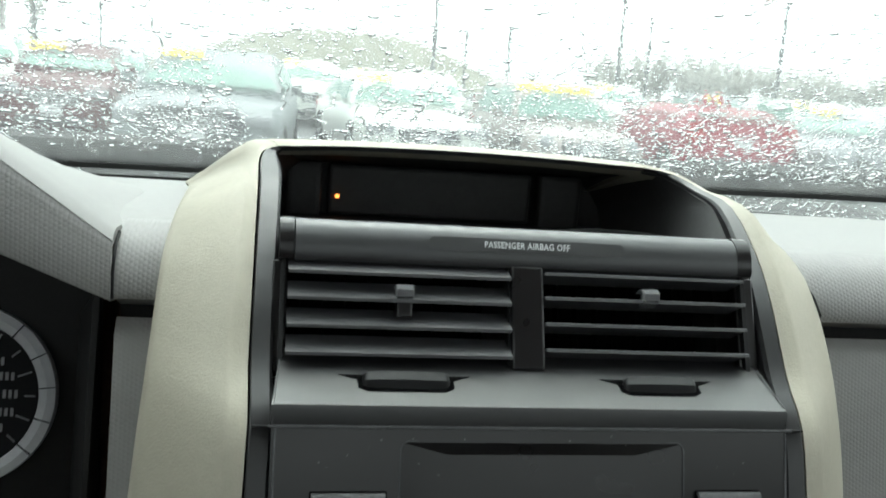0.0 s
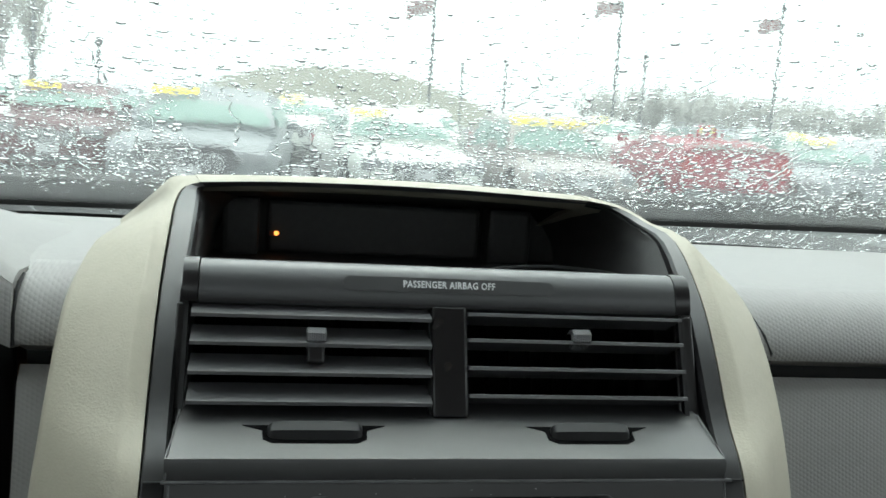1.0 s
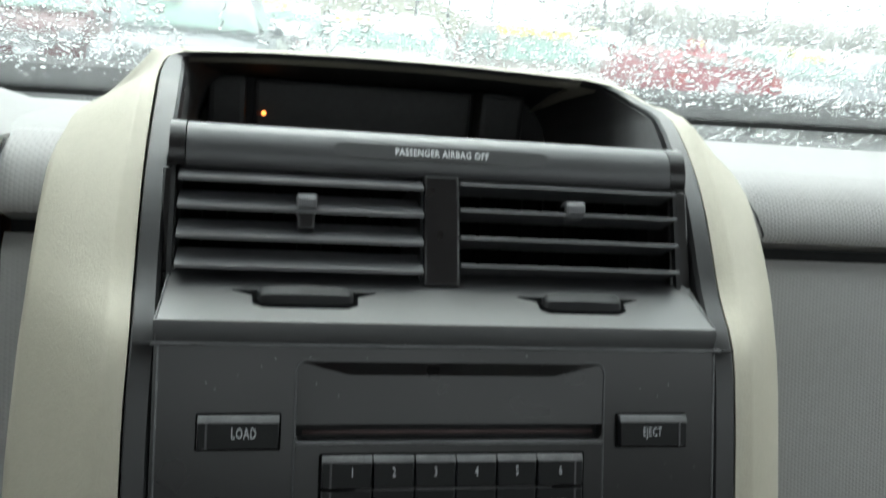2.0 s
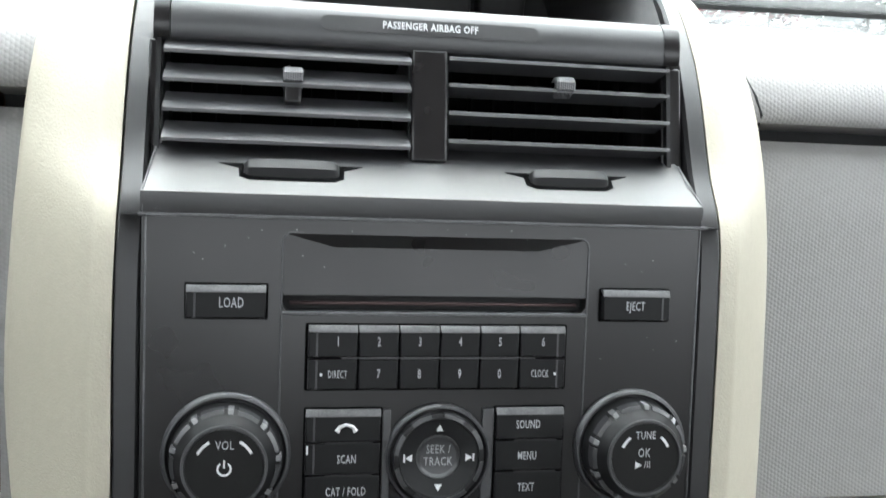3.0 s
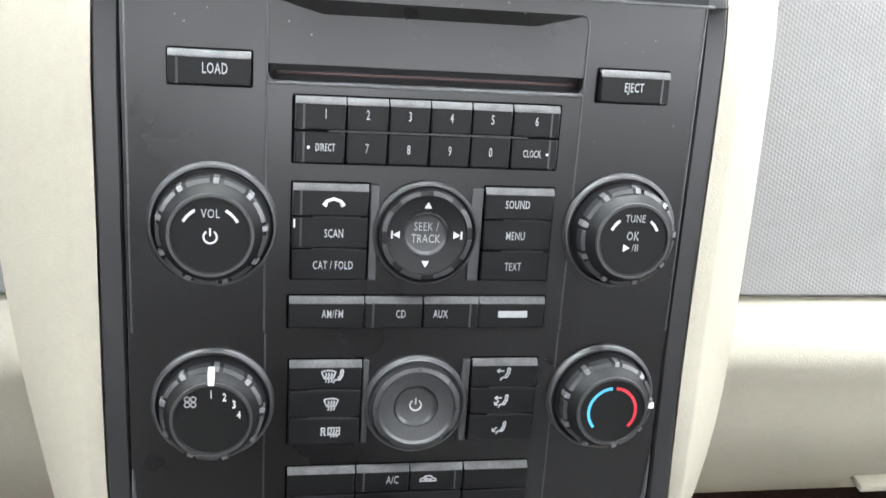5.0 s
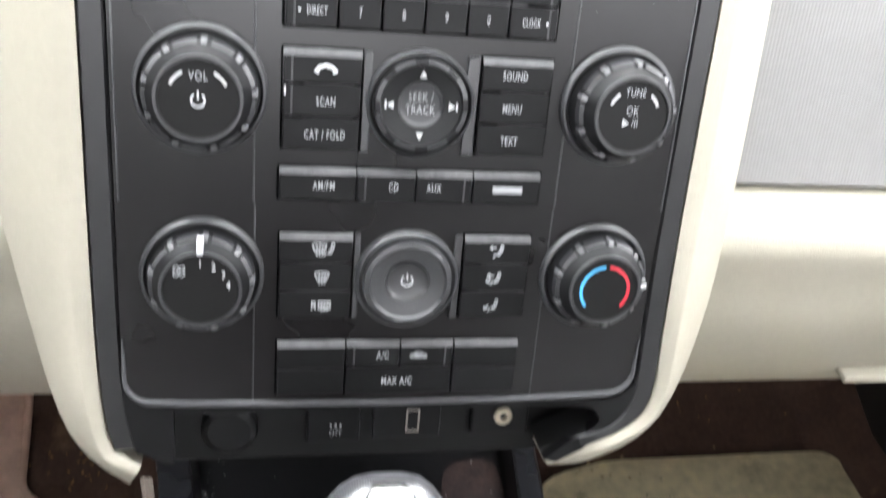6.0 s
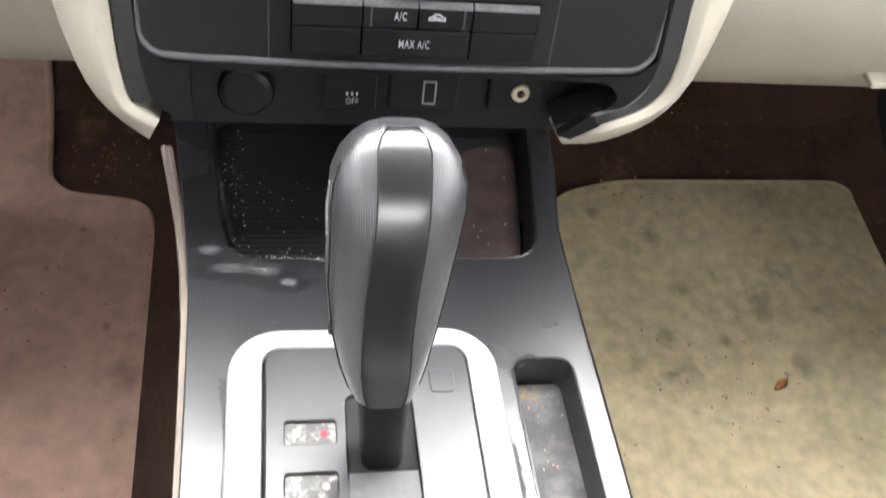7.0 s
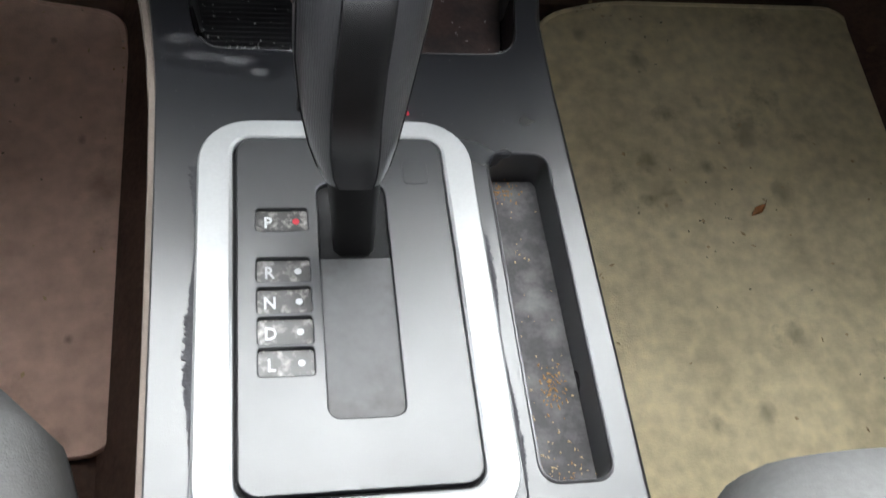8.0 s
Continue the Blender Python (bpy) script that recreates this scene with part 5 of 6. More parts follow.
part("tray_wall", loft([tray_ring(1.012, -0.9), tray_ring(0.992, -0.3), tray_ring(0.98, -1.5), tray_ring(0.955, -11.0), tray_ring(0.93, -13.0), tray_ring(0.90, -13.4)], caps=False), CHARCOAL, console, sharp=60)
part("tray_floor", loft([tray_ring(0.965, -16.0), tray_ring(0.965, -12.6)]), RUBBER, console, "ribbed black tray mat")
for k in range(30):
    v = 91 + 3.6 * k
    a, c = 80.5 + (v - 85) * 0.14, 75.5 + (v - 85) * 0.13
    part("rib", loft([[mm(u, v + d, h) for d, h in ((0, -12.7), (1.5, -12.7), (1.1, -12.42), (0.4, -12.42))] for u in (-a, c)]), RUBBER, console)
spill = rounded([(16, 97), (68, 92), (77, 99), (86, 165), (84, 190), (52, 186), (44, 150)], 14)
part("dried_spill", plate([(x * M0, y * M0) for x, y in spill], [], -0.0119, -0.0126), material("brown_stain", (0.046, 0.027, 0.023), 0.6, vary=0.5, scale=45, bump=0.5, bump_scale=300, dirt=(0.012, 0.011, 0.011), dirt_scale=40, dirt_cut=(0.42, 0.66)), console, "dried brown spill on the tray")
part("tray_back", loft([[w(x, 0.418, z), w(x, 0.424, z)] for x, z in ((-0.112, 0.82), (0.112, 0.82))] + [[w(0.112, 0.418, 0.96), w(0.112, 0.424, 0.96)]], closed=False), BLACK, console)
rows = []
for y, z, xi, xo in ((-0.01, 0.8955, 0.1022, 0.1042), (0.10, 0.8860, 0.1030, 0.1052), (0.18, 0.8785, 0.1040, 0.1066), (0.224, 0.8755, 0.1050, 0.1078), (0.258, 0.8720, 0.1066, 0.1104), (0.290, 0.8690, 0.1098, 0.1146), (0.322, 0.8660, 0.1142, 0.1205), (0.352, 0.8640, 0.1190, 0.1265)):
    xi = xo - 0.5 * (xo - xi)
    rows.append([w(-xi, y, z - 0.001), w(-(xi + xo) / 2, y, z), w(-xo, y, z - 0.002), w(-xo + 0.001, y, z - 0.02), w(-xo + 0.002, y, z - 0.06)])
# takes the darker cream that has the shade painted in
part("side_cream", slab(rows, mm(3, 0, -0.5)), SHADED_CREAM, console, "cream side panel edge, painted in its shaded tone", sharp=60)
part("side_carpet", slab([[mm(-104, v, -40), mm(-109, v, -62), mm(-118, v, -160), mm(-134, v, -380), mm(-150, v, -470)] for v in (-190, 0, 150, 300)], mm(4, 0, 0)), CARPET, console, "brown carpeted console side", sharp=60)
part("side_black", slab([[mm(u, v, -0.5), mm(u + 2, v, -3), mm(u + 6, v, -60), mm(u + 27, v, -300), mm(u + 42, v, -470)] for u, v in ((98, -190), (97.5, 0), (96.8, 62), (97.4, 109), (104.5, 156), (110.5, 215), (112, 300))], mm(-4, 0, 0)), CHARCOAL, console, sharp=60)

# ---- gear lever ----
lever = thing("gear_lever", "grey leather gear lever with satin metal spine", "gear lever", CONS @ Matrix.Translation(mm(-14.5, -38, 0)))
LI = (CONS @ Matrix.Translation(mm(-14.5, -38, 0))).inverted()
foot, neck, crown = Vector((-0.0145, 0.149, 0.879)), Vector((-0.0185, 0.154, 0.932)), Vector((-0.0180, 0.2035, 1.039))
axis = (crown - neck).normalized()
back = Vector((0, -axis.z, axis.y)).normalized()
prof = [(0.0, 0.0140, 0.0130), (0.06, 0.0172, 0.0155), (0.16, 0.0208, 0.0185), (0.30, 0.0243, 0.0212), (0.48, 0.0272, 0.0235), (0.64, 0.0285, 0.0246), (0.75, 0.0294, 0.0238), (0.83, 0.0287, 0.0218), (0.895, 0.0258, 0.0184), (0.945, 0.0212, 0.0140), (0.98, 0.0160, 0.0094), (1.0, 0.0105, 0.0052)]
prof = [(s, w * 0.86, dep * 0.88) for s, w, dep in prof]


def grip_point(s, w, dep, t, out=0.0):
    c = neck + (crown - neck) * s + Vector((-0.0022 * math.sin(math.pi * min(1.0, s * 1.4)), 0, 0))
    q = 0.66
    cx = math.copysign(abs(math.cos(t)) ** q, math.cos(t))
    sy = math.copysign(abs(math.sin(t)) ** q, math.sin(t))
    return LI @ (c + Vector((1, 0, 0)) * cx * (w + out) + back * sy * (dep + out))


NT = 48
part("grip", loft([[grip_point(s, w, dep, 2 * math.pi * k / NT) for k in range(NT)] for s, w, dep in prof]), LEATHER, lever, "grey textured leather grip", sharp=60)
rows = []
for s, w, dep in prof:
    half = min(0.0090, w * 0.55)
    lim = math.acos(min(1.0, (half / w)) ** (1 / 0.66))
    rows.append([grip_point(s, w, dep, lim + (math.pi - 2 * lim) * k / 10, 0.0012) for k in range(11)])
part("spine", slab(rows, LI.to_3x3() @ (-back * 0.002)), SATIN, lever, "satin dark metal spine", sharp=60)
for sgn in (-1, 1):
    rowp = []
    for s, w, dep in prof[:-1]:
        half = min(0.0090, w * 0.55)
        lim = math.acos(min(1.0, (half / w)) ** (1 / 0.66))
        rowp.append(grip_point(s, w, dep, lim if sgn > 0 else math.pi - lim, 0.0009))
    part("seam", tube(rowp, 0.0005, 5), BLACK, lever)
for a in (0.90, 0.105):
    part("seam", tube([grip_point(s, w, dep, math.pi * a, 0.0002) for s, w, dep in prof[1:9]], 0.0004, 5), BLACK, lever)
rowp = [grip_point(s, w, dep, math.pi * 0.96, 0.0004) for s, w, dep in prof[5:8]]
part("button_insert", tube(rowp, [0.0006, 0.0013, 0.0006], 8), CHROME, lever, "metal release button insert")
pb = grip_point(0.30, 0.0243 * 0.86, 0.0212 * 0.88, math.pi * 0.94, -0.0006)
part("screw_cap", lathe([(0.0001, 0.0012), (0.0030, 0.001), (0.0034, -0.002)], 16), BLACK, lever, "small round side cap", Matrix.Translation(pb) @ pose(0, 0, 0, 0, -80, 0))
sh = []
for p, w, d2 in ((foot + Vector((0, -0.001, -0.012)), 0.0090, 0.0075), (foot, 0.0092, 0.0078), ((foot + neck) / 2, 0.0098, 0.0088), (neck, 0.0108, 0.0105), (neck + axis * 0.01, 0.0105, 0.0105)):
    sh.append([LI @ (p + Vector((a * w, 0, 0)) + back * (b * d2)) for a, b in ((1, 0.6), (0.7, 1), (-0.7, 1), (-1, 0.6), (-1, -0.6), (-0.7, -1), (0.7, -1), (1, -0.6))])
part("shaft", loft(sh), SHAFT, lever, "black shaft cover", sharp=60)

# ---- floor mats ----
def floor_mat(name, label, loop, mat, z):
    m = thing(name, label, "floor mat", pose(loop[0][0], loop[0][1], z))
    o = Matrix.Translation((-loop[0][0], -loop[0][1], 0))
    bm = plate(loop, [], 0.012, 0.0, 0.004)
    for y in (0.72, 0.80, 0.98):
        bmesh.ops.bisect_plane(bm, geom=list(bm.verts) + list(bm.edges) + list(bm.faces), plane_co=(0, y, 0), plane_no=(0, 1, 0))
    for v in bm.verts:
        v.co.z += toe_rise(v.co.y)
    part("carpet", bm, mat, m, m=o, sharp=60)
    ring = loop + loop[:1]
    edge = []
    for (xa, ya), (xb, yb) in zip(ring, ring[1:]):
        k = max(1, int(abs(yb - ya) / 0.04))
        edge += [(xa + (xb - xa) * q / k, ya + (yb - ya) * q / k) for q in range(k)]
    part("binding", tube([(x, y, 0.008 + toe_rise(y)) for x, y in edge + edge[:1]], 0.005, 6), mat, m, m=o, sharp=60)
    return m


def toe_rise(y):
    """How far the floor climbs towards the toe board."""
    return float(np.interp(y, (0.72, 0.80, 0.98, 1.06), (0.0, 0.03, 0.24, 0.50)))


floor_mat("passenger_floor_mat", "stained olive beige carpet mat on the passenger floor", rounded([(0.20, 0.0), (0.72, 0.0), (0.72, 0.56), (0.688, 0.716), (0.37, 0.713), (0.285, 0.690), (0.25, 0.60)], 0.03), MATR, 0.408)
floor_mat("driver_floor_mat", "worn tan brown carpet mat on the driver floor", rounded([(-0.72, 0.19), (-0.19, 0.185), (-0.176, 0.25), (-0.178, 0.34), (-0.193, 0.48), (-0.190, 0.60), (-0.200, 0.672), (-0.292, 0.686), (-0.314, 0.71), (-0.322, 0.95), (-0.72, 0.95)], 0.025), MATL, 0.408)

# ---- seats ----
def seat(x, dy, label):
    s = thing("car_seat", label, "car seat", pose(x, -0.25 + dy, 0.41), "front seats")
    rings = []
    for y, w, z0, z1 in ((0.385, 0.13, 0.24, 0.27), (0.375, 0.19, 0.20, 0.32), (0.34, 0.225, 0.17, 0.352), (0.27, 0.245, 0.15, 0.365), (0.0, 0.255, 0.14, 0.35), (-0.20, 0.255, 0.14, 0.33)):
        ring = []
        for k in range(24):
            a = 2 * math.pi * k / 24
            cx = math.copysign(abs(math.cos(a)) ** 0.5, math.cos(a))
            cz = math.copysign(abs(math.sin(a)) ** 0.5, math.sin(a))
            dip = -0.018 * max(0, 1 - abs(cx) * 1.5) if cz > 0 else 0
            ring.append((cx * w, y, (z0 + z1) / 2 + cz * (z1 - z0) / 2 + dip))
        rings.append(ring)
    part("cushion", loft(rings), CLOTH, s, "grey cloth cushion", sharp=70)
    part("backrest", box(-0.24, 0.24, -0.34, -0.20, 0.25, 0.95, 0.05, 3), CLOTH, s, sharp=60)
    part("seat_base", box(-0.2, 0.2, -0.2, 0.25, 0.0, 0.16, 0.02), CHARCOAL, s)
    return s


seat(-0.40, 0.03, "grey cloth driver seat beside the console")
seat(0.45, -0.05, "grey cloth passenger seat beside the console")
# ---- windshield, rain and wipers ----
WS0, WS1, WSY = 1.232, 1.69, 0.78


def glass(x, t, out=0.0):
    """A point on the windshield, t from its foot (0) to its top (1)."""
    y = 1.015 - 0.10 * x * x - WSY * t
    z = WS0 + (WS1 - WS0) * t + 0.02 * math.sin(math.pi * t)
    return Vector((x, y + out * 0.5, z + out * 0.86))


rows = [[glass(-0.74 + 1.48 * i / 16, k / 10) for k in range(11)] for i in range(17)]
pane = part("window_1", loft(rows, closed=False), PANE, sharp=80)
pane.visible_shadow = False
tagged(pane, "rain-covered clear windshield glass", "windshield", kind="structure")
rows = [[glass(-0.74 + 1.48 * i / 16, t, -0.0045) for t in (-0.02, 0.0, 0.017)] for i in range(17)]
tagged(part("trim", slab(rows, (0, 0.0012, 0.0020)), SHAFT), "black painted band along the windshield foot", "trim", kind="structure")

rows = [[glass(-0.72 + 1.44 * i / 20, 0.01 + k * 0.08, 0.0004) for k in range(11)] for i in range(21)]
bm = slab(rows, (0, 0.0002, 0.0004))
bm.normal_update()
for f in bm.faces:
    # the outer face alone carries the ripples
    f.material_index = 1 if f.calc_center_median().z > glass(f.calc_center_median().x, (1.015 - 0.1 * f.calc_center_median().x ** 2 - f.calc_center_median().y) / WSY, 0.0006).z else 0
wet_mesh = finish(bm, 80)
wet_mesh.materials.append(WATER)
wet_mesh.materials.append(FILM)
wet = part("water_film", wet_mesh, WATER)
wet.visible_shadow = False
tagged(wet, "thin uneven film of rain on the windshield", "rain water", kind="stuff")

rng = np.random.default_rng(4)
verts, faces = [], []


def dome(c, ax, ay, az, rx, ry, h, egg, lump):
    """A drop lying on the glass: a flat foot with an uneven outline under a steep-sided cap."""
    o = len(verts)
    n = 9
    for q, z in ((1.0, 0.0), (0.80, 0.42), (0.45, 0.82)):
        for k in range(n):
            a = 2 * math.pi * k / n
            w = q * (1 + lump * math.sin(2 * a + egg * 20) + 0.6 * lump * math.sin(3 * a + egg * 47))
            p = c + ax * (math.cos(a) * rx * w) + ay * (math.sin(a) * ry * w * (1 + egg * math.sin(a))) + az * (h * z)
            verts.append(p[:])
    verts.append((c + az * h)[:])
    for r in range(2):
        for k in range(n):
            a, b = o + r * n + k, o + r * n + (k + 1) % n
            faces.append((a, b, b + n, a + n))
    for k in range(n):
        faces.append((o + 2 * n + k, o + 2 * n + (k + 1) % n, o + 3 * n))
    faces.append(tuple(o + k for k in reversed(range(n))))


def axes_at(x, t):
    ax = (glass(x + 0.01, t) - glass(x - 0.01, t)).normalized()
    ay = (glass(x, t + 0.01) - glass(x, t - 0.01)).normalized()
    return ax, ay, ax.cross(ay).normalized()


for k in range(72000):
    x, t = rng.uniform(-0.60, 0.72), rng.uniform(0.0, 0.64)
    if noise.noise((x * 5, t * 6, 3.0)) < -0.38 or (x < 0.05 and t < 0.05) or rng.uniform() > (0.85 if t < 0.17 else max(0.10, 1.0 - (t - 0.17) * 3.2)) * (1.0 if x > 0.08 else 0.8) * (0.22 if t < 0.09 else 1.0):
        continue
    ax, ay, az = axes_at(x, t)
    if az.z < 0:
        az = -az
    size = float(np.clip(rng.lognormal(-0.1, 0.62), 0.35, 4.0)) * 0.00066 * (1.15 - 0.75 * t)
    dome(glass(x, t, 0.0010), ax, ay, az, size * rng.uniform(1.1, 2.3), size * rng.uniform(0.8, 1.3), size * (rng.uniform(0.025, 0.075) if rng.uniform() < 0.88 else rng.uniform(0.075, 0.17)), rng.uniform(-0.25, 0.25), rng.uniform(0.0, 0.25))
me = bpy.data.meshes.new("drops")
me.from_pydata(verts, [], faces)
for p in me.polygons:
    p.use_smooth = True
drops = part("raindrops", me, WATER)
drops.visible_shadow = False
tagged(drops, "clear raindrops clinging to the windshield", "raindrops", kind="stuff")

bm = bmesh.new()
for k in range(130):
    x, t = rng.uniform(-0.55, 0.70), rng.uniform(0.05, 0.30) if k % 9 else rng.uniform(0.3, 0.6)
    run, wob = rng.uniform(0.03, 0.13), rng.uniform(0, 6)
    n, sway = 18, rng.uniform(0.4, 1.3)
    pts, rad = [], []
    for i in range(n + 1):
        q = i / n
        xx = x + sway * (0.005 * math.sin(wob + q * 6) + 0.0028 * math.sin(wob * 2 + q * 21) + 0.0012 * math.sin(wob * 3 + q * 47))
        pts.append(glass(xx, max(0.005, t - run * q), 0.0010))
        rad.append(0.0004 + 0.0007 * q * q + 0.0004 * math.sin(q * 23 + wob))
    tube(pts, [max(0.0003, r) for r in rad], 6, bm)
trails = part("rain_trails", bm, WATER, sharp=80)
trails.visible_shadow = False
tagged(trails, "wavy trails of running rain on the windshield", "rain trails", kind="stuff")

cowl = part("cowl", slab([[(x, 1.02 - 0.1 * x * x, 1.222), (x, 1.06 - 0.1 * x * x, 1.221), (x, 1.30 - 0.12 * x * x, 1.224), (x, 1.34 - 0.12 * x * x, 1.215), (x, 1.46 - 0.14 * x * x, 1.15)] for x in [-0.75 + 0.15 * i for i in range(11)]], (0, 0, -0.02)), material("wet_cowl", (0.008, 0.008, 0.009), 0.7, spec=0.15, vary=0.3, scale=60, bump=1.0, bump_scale=250), sharp=60)
tagged(cowl, "wet black cowl panel ahead of the windshield", "cowl", kind="structure")


def wiper(x0, x1, lift, label):
    w = thing("wiper", label, "wiper", pose(x0, 1.06, 1.22), "windshield wipers")
    o = Matrix.Translation((-x0, -1.06, -1.22))
    n = 12
    pts = [glass(x0 + (x1 - x0) * i / n, 0.045 + lift * (i / n) - (0.012 if x1 < 0 else 0.0), 0.012) for i in range(n + 1)]
    part("blade", loft([[p + Vector((0, -0.008, -0.014)), p + Vector((0, 0.004, -0.014)), p + Vector((0, 0.014, 0.010)), p + Vector((0, 0.006, 0.021)), p + Vector((0, -0.006, 0.014))] for p in pts]), SHAFT, w, "black rubber blade", o)
    arm = [p + Vector((0, 0.016, 0.010)) for p in pts[: n // 2 + 2]]
    part("arm", tube([arm[0] + Vector((-0.02 if x1 > x0 else 0.02, 0.05, -0.03))] + arm, 0.007, 8), SHAFT, w, "black metal arm", o)
    return w


wiper(-0.62, -0.03, 0.004, "black wiper resting low on the wet glass")
wiper(0.02, 0.66, 0.03, "black wiper resting low on the wet glass")

# ---- the wet lot outside ----
ASPHALT = material("wet_asphalt", (0.035, 0.036, 0.038), 0.5, spec=0.35, vary=0.35, scale=0.6, bump=0.6, bump_scale=40, dirt=(0.09, 0.093, 0.096), dirt_scale=0.35, dirt_cut=(0.4, 0.75))
ground = part("ground", slab([[(x, y, 0.0) for y in (-400, 0, 400)] for x in (-400, 0, 400)], (0, 0, -0.2)), ASPHALT)
tagged(ground, "wet grey asphalt of a parking lot", "ground", kind="structure")

GLASSY = material("tinted_car_glass", (0.16, 0.245, 0.21), 0.3, spec=0.12, vary=0.1, scale=3)
TYRE = material("tyre_rubber", (0.02, 0.02, 0.021), 0.8, vary=0.2, scale=20)
RIM = material("alloy_rim", (0.5, 0.5, 0.5), 0.35, metal=0.8, vary=0.1)
LAMP = material("headlamp_lens", (0.28, 0.29, 0.3), 0.12, vary=0.1, scale=20, coat=0.5)
TAIL = material("red_lamp_lens", (0.35, 0.01, 0.015), 0.15, vary=0.1, scale=20, coat=0.5)
STICKER = material("yellow_sticker", (0.85, 0.66, 0.03), 0.6, vary=0.08, scale=8)
DARK = material("dark_bumper", (0.085, 0.087, 0.092), 0.5, vary=0.15, scale=10)


def paint(name, color):
    return material(name, color, 0.4, spec=0.35, vary=0.06, scale=2, bump=0.05, bump_scale=60)


def ring_at(y, hw, z0, z1, n=6, crown=0.03):
    """Half-rounded section of a car body at y."""
    pts = [(hw * 0.90, z0), (hw * 0.985, z0 + 0.10), (hw, z0 + (z1 - z0) * 0.55), (hw * 0.975, z1 - 0.10), (hw * 0.90, z1 - 0.02), (hw * 0.5, z1 + crown * 0.7), (0, z1 + crown)]
    right = [(x, y, z) for x, z in pts]
    return right + [(-x, y, z) for x, z in reversed(pts[:-1])]


def car(label, x, y, turn, w, l, h, coat, suv=False, sticker=0, round_lamps=False, hexagon=False, hood=0.0, waist=0.0, group="parked cars"):
    """A parked car; its front points to -y before it is turned."""
    c = thing("parked_car", label, "car", pose(x, y, 0, 0, 0, turn), group)
    hw, hood_z, belt = w / 2, hood or (1.02 if suv else 0.86), waist or (1.06 if suv else 0.93)
    f, r = -l / 2, l / 2
    st = [(f, 0.72, 0.32, hood_z * 0.60), (f + 0.05, 0.84, 0.26, hood_z * 0.74), (f + 0.18, 0.93, 0.22, hood_z * 0.88), (f + 0.5, 0.985, 0.20, hood_z * 0.97), (f + l * 0.26, 1.0, 0.20, hood_z), (f + l * 0.34, 1.0, 0.20, belt), (l * 0.12, 1.0, 0.20, belt), (r - 0.45, 0.985, 0.22, belt + 0.02), (r - 0.12, 0.94, 0.26, belt * (1.0 if suv else 0.96)), (r, 0.82, 0.34, belt * 0.82)]
    part("body", loft([ring_at(yy, hw * k, z0, z1) for yy, k, z0, z1 in st]), coat, c, sharp=40)
    g0, g1, g2, g3 = f + l * 0.30, f + l * 0.45, r - l * (0.10 if suv else 0.22), r - l * (0.02 if suv else 0.08)
    base, roof = hw * 0.90, hw * 0.70

    def cabin(yy, k, zt):
        b = hw * 0.9
        return [(b, yy, belt - 0.05), (b * 0.98, yy, belt + 0.02), (b + (roof - b) * k, yy, zt - 0.05 * k), (roof * 0.82 * k + b * 0.82 * (1 - k), yy, zt), (0, yy, zt + 0.02 * k), (-(roof * 0.82 * k + b * 0.82 * (1 - k)), yy, zt), (-(b + (roof - b) * k), yy, zt - 0.05 * k), (-b * 0.98, yy, belt + 0.02), (-b, yy, belt - 0.05)]
    part("roof", loft([cabin(g0, 0.0, belt + 0.03), cabin(g1, 1.0, h - 0.02), cabin((g1 + g2) / 2, 1.0, h), cabin(g2, 1.0, h - 0.03), cabin(g3, 0.0, belt + 0.03)]), coat, c, sharp=40)

    def slope_pane(name, ya, yb, out):
        za, zb = belt + 0.06, h - 0.08
        rows = []
        for q in (0, 0.5, 1):
            half = (hw * 0.84) * (1 - q) + (roof * 0.80) * q
            yy = ya + (yb - ya) * (q * 0.92 + 0.04)
            rows.append([(half * s, yy + out * 0.03 + out * (-0.03) * (abs(s) > 0.5), za + (zb - za) * q + 0.012) for s in (-1, -0.5, 0, 0.5, 1)])
        return part(name, slab(rows, (0, -out * 0.02, 0.0)), GLASSY, c, "tinted green glass", sharp=60)
    screen = slope_pane("windshield", g0, g1, -1)
    back = slope_pane("rear_window", g3, g2, 1)
    for s in (1, -1):
        for ya, yb in ((g1 - 0.35, (g1 + g2) / 2 - 0.04), ((g1 + g2) / 2 + 0.04, g2 - 0.02)):
            top0 = max(ya, g1)
            q = [(s * (hw * 0.9 + 0.012), ya, belt + 0.05), (s * (hw * 0.9 + 0.012), yb, belt + 0.05), (s * (roof + 0.022), yb, h - 0.13), (s * (roof + 0.022), top0, h - 0.13)]
            bm = bmesh.new()
            a = [bm.verts.new(p) for p in q]
            b2 = [bm.verts.new((p[0] - s * 0.02, p[1], p[2])) for p in q]
            bm.faces.new(a), bm.faces.new(b2)
            for i in range(4):
                bm.faces.new((a[i], a[(i + 1) % 4], b2[(i + 1) % 4], b2[i]))
            part("side_window", bm, GLASSY, c)
        mir = part("mirror", box(min(s * hw, s * (hw + 0.16)), max(s * hw, s * (hw + 0.16)), g0 + 0.28, g0 + 0.40, belt + 0.02, belt + 0.15, 0.03), coat, c)
        lz = hood_z * 0.76
        if round_lamps:
            part("headlight", lathe([(0.0001, 0.07), (0.07, 0.055), (0.11, 0.02), (0.12, -0.06)], 20), LAMP, c, "round clear headlight", pose(s * hw * 0.70, f + 0.07, lz, 90))
        else:
            part("headlight", box(min(s * hw * 0.50, s * hw * 0.90), max(s * hw * 0.50, s * hw * 0.90), f + 0.02, f + 0.22, lz - 0.07, lz + 0.09, 0.04), LAMP, c, "clear headlight")
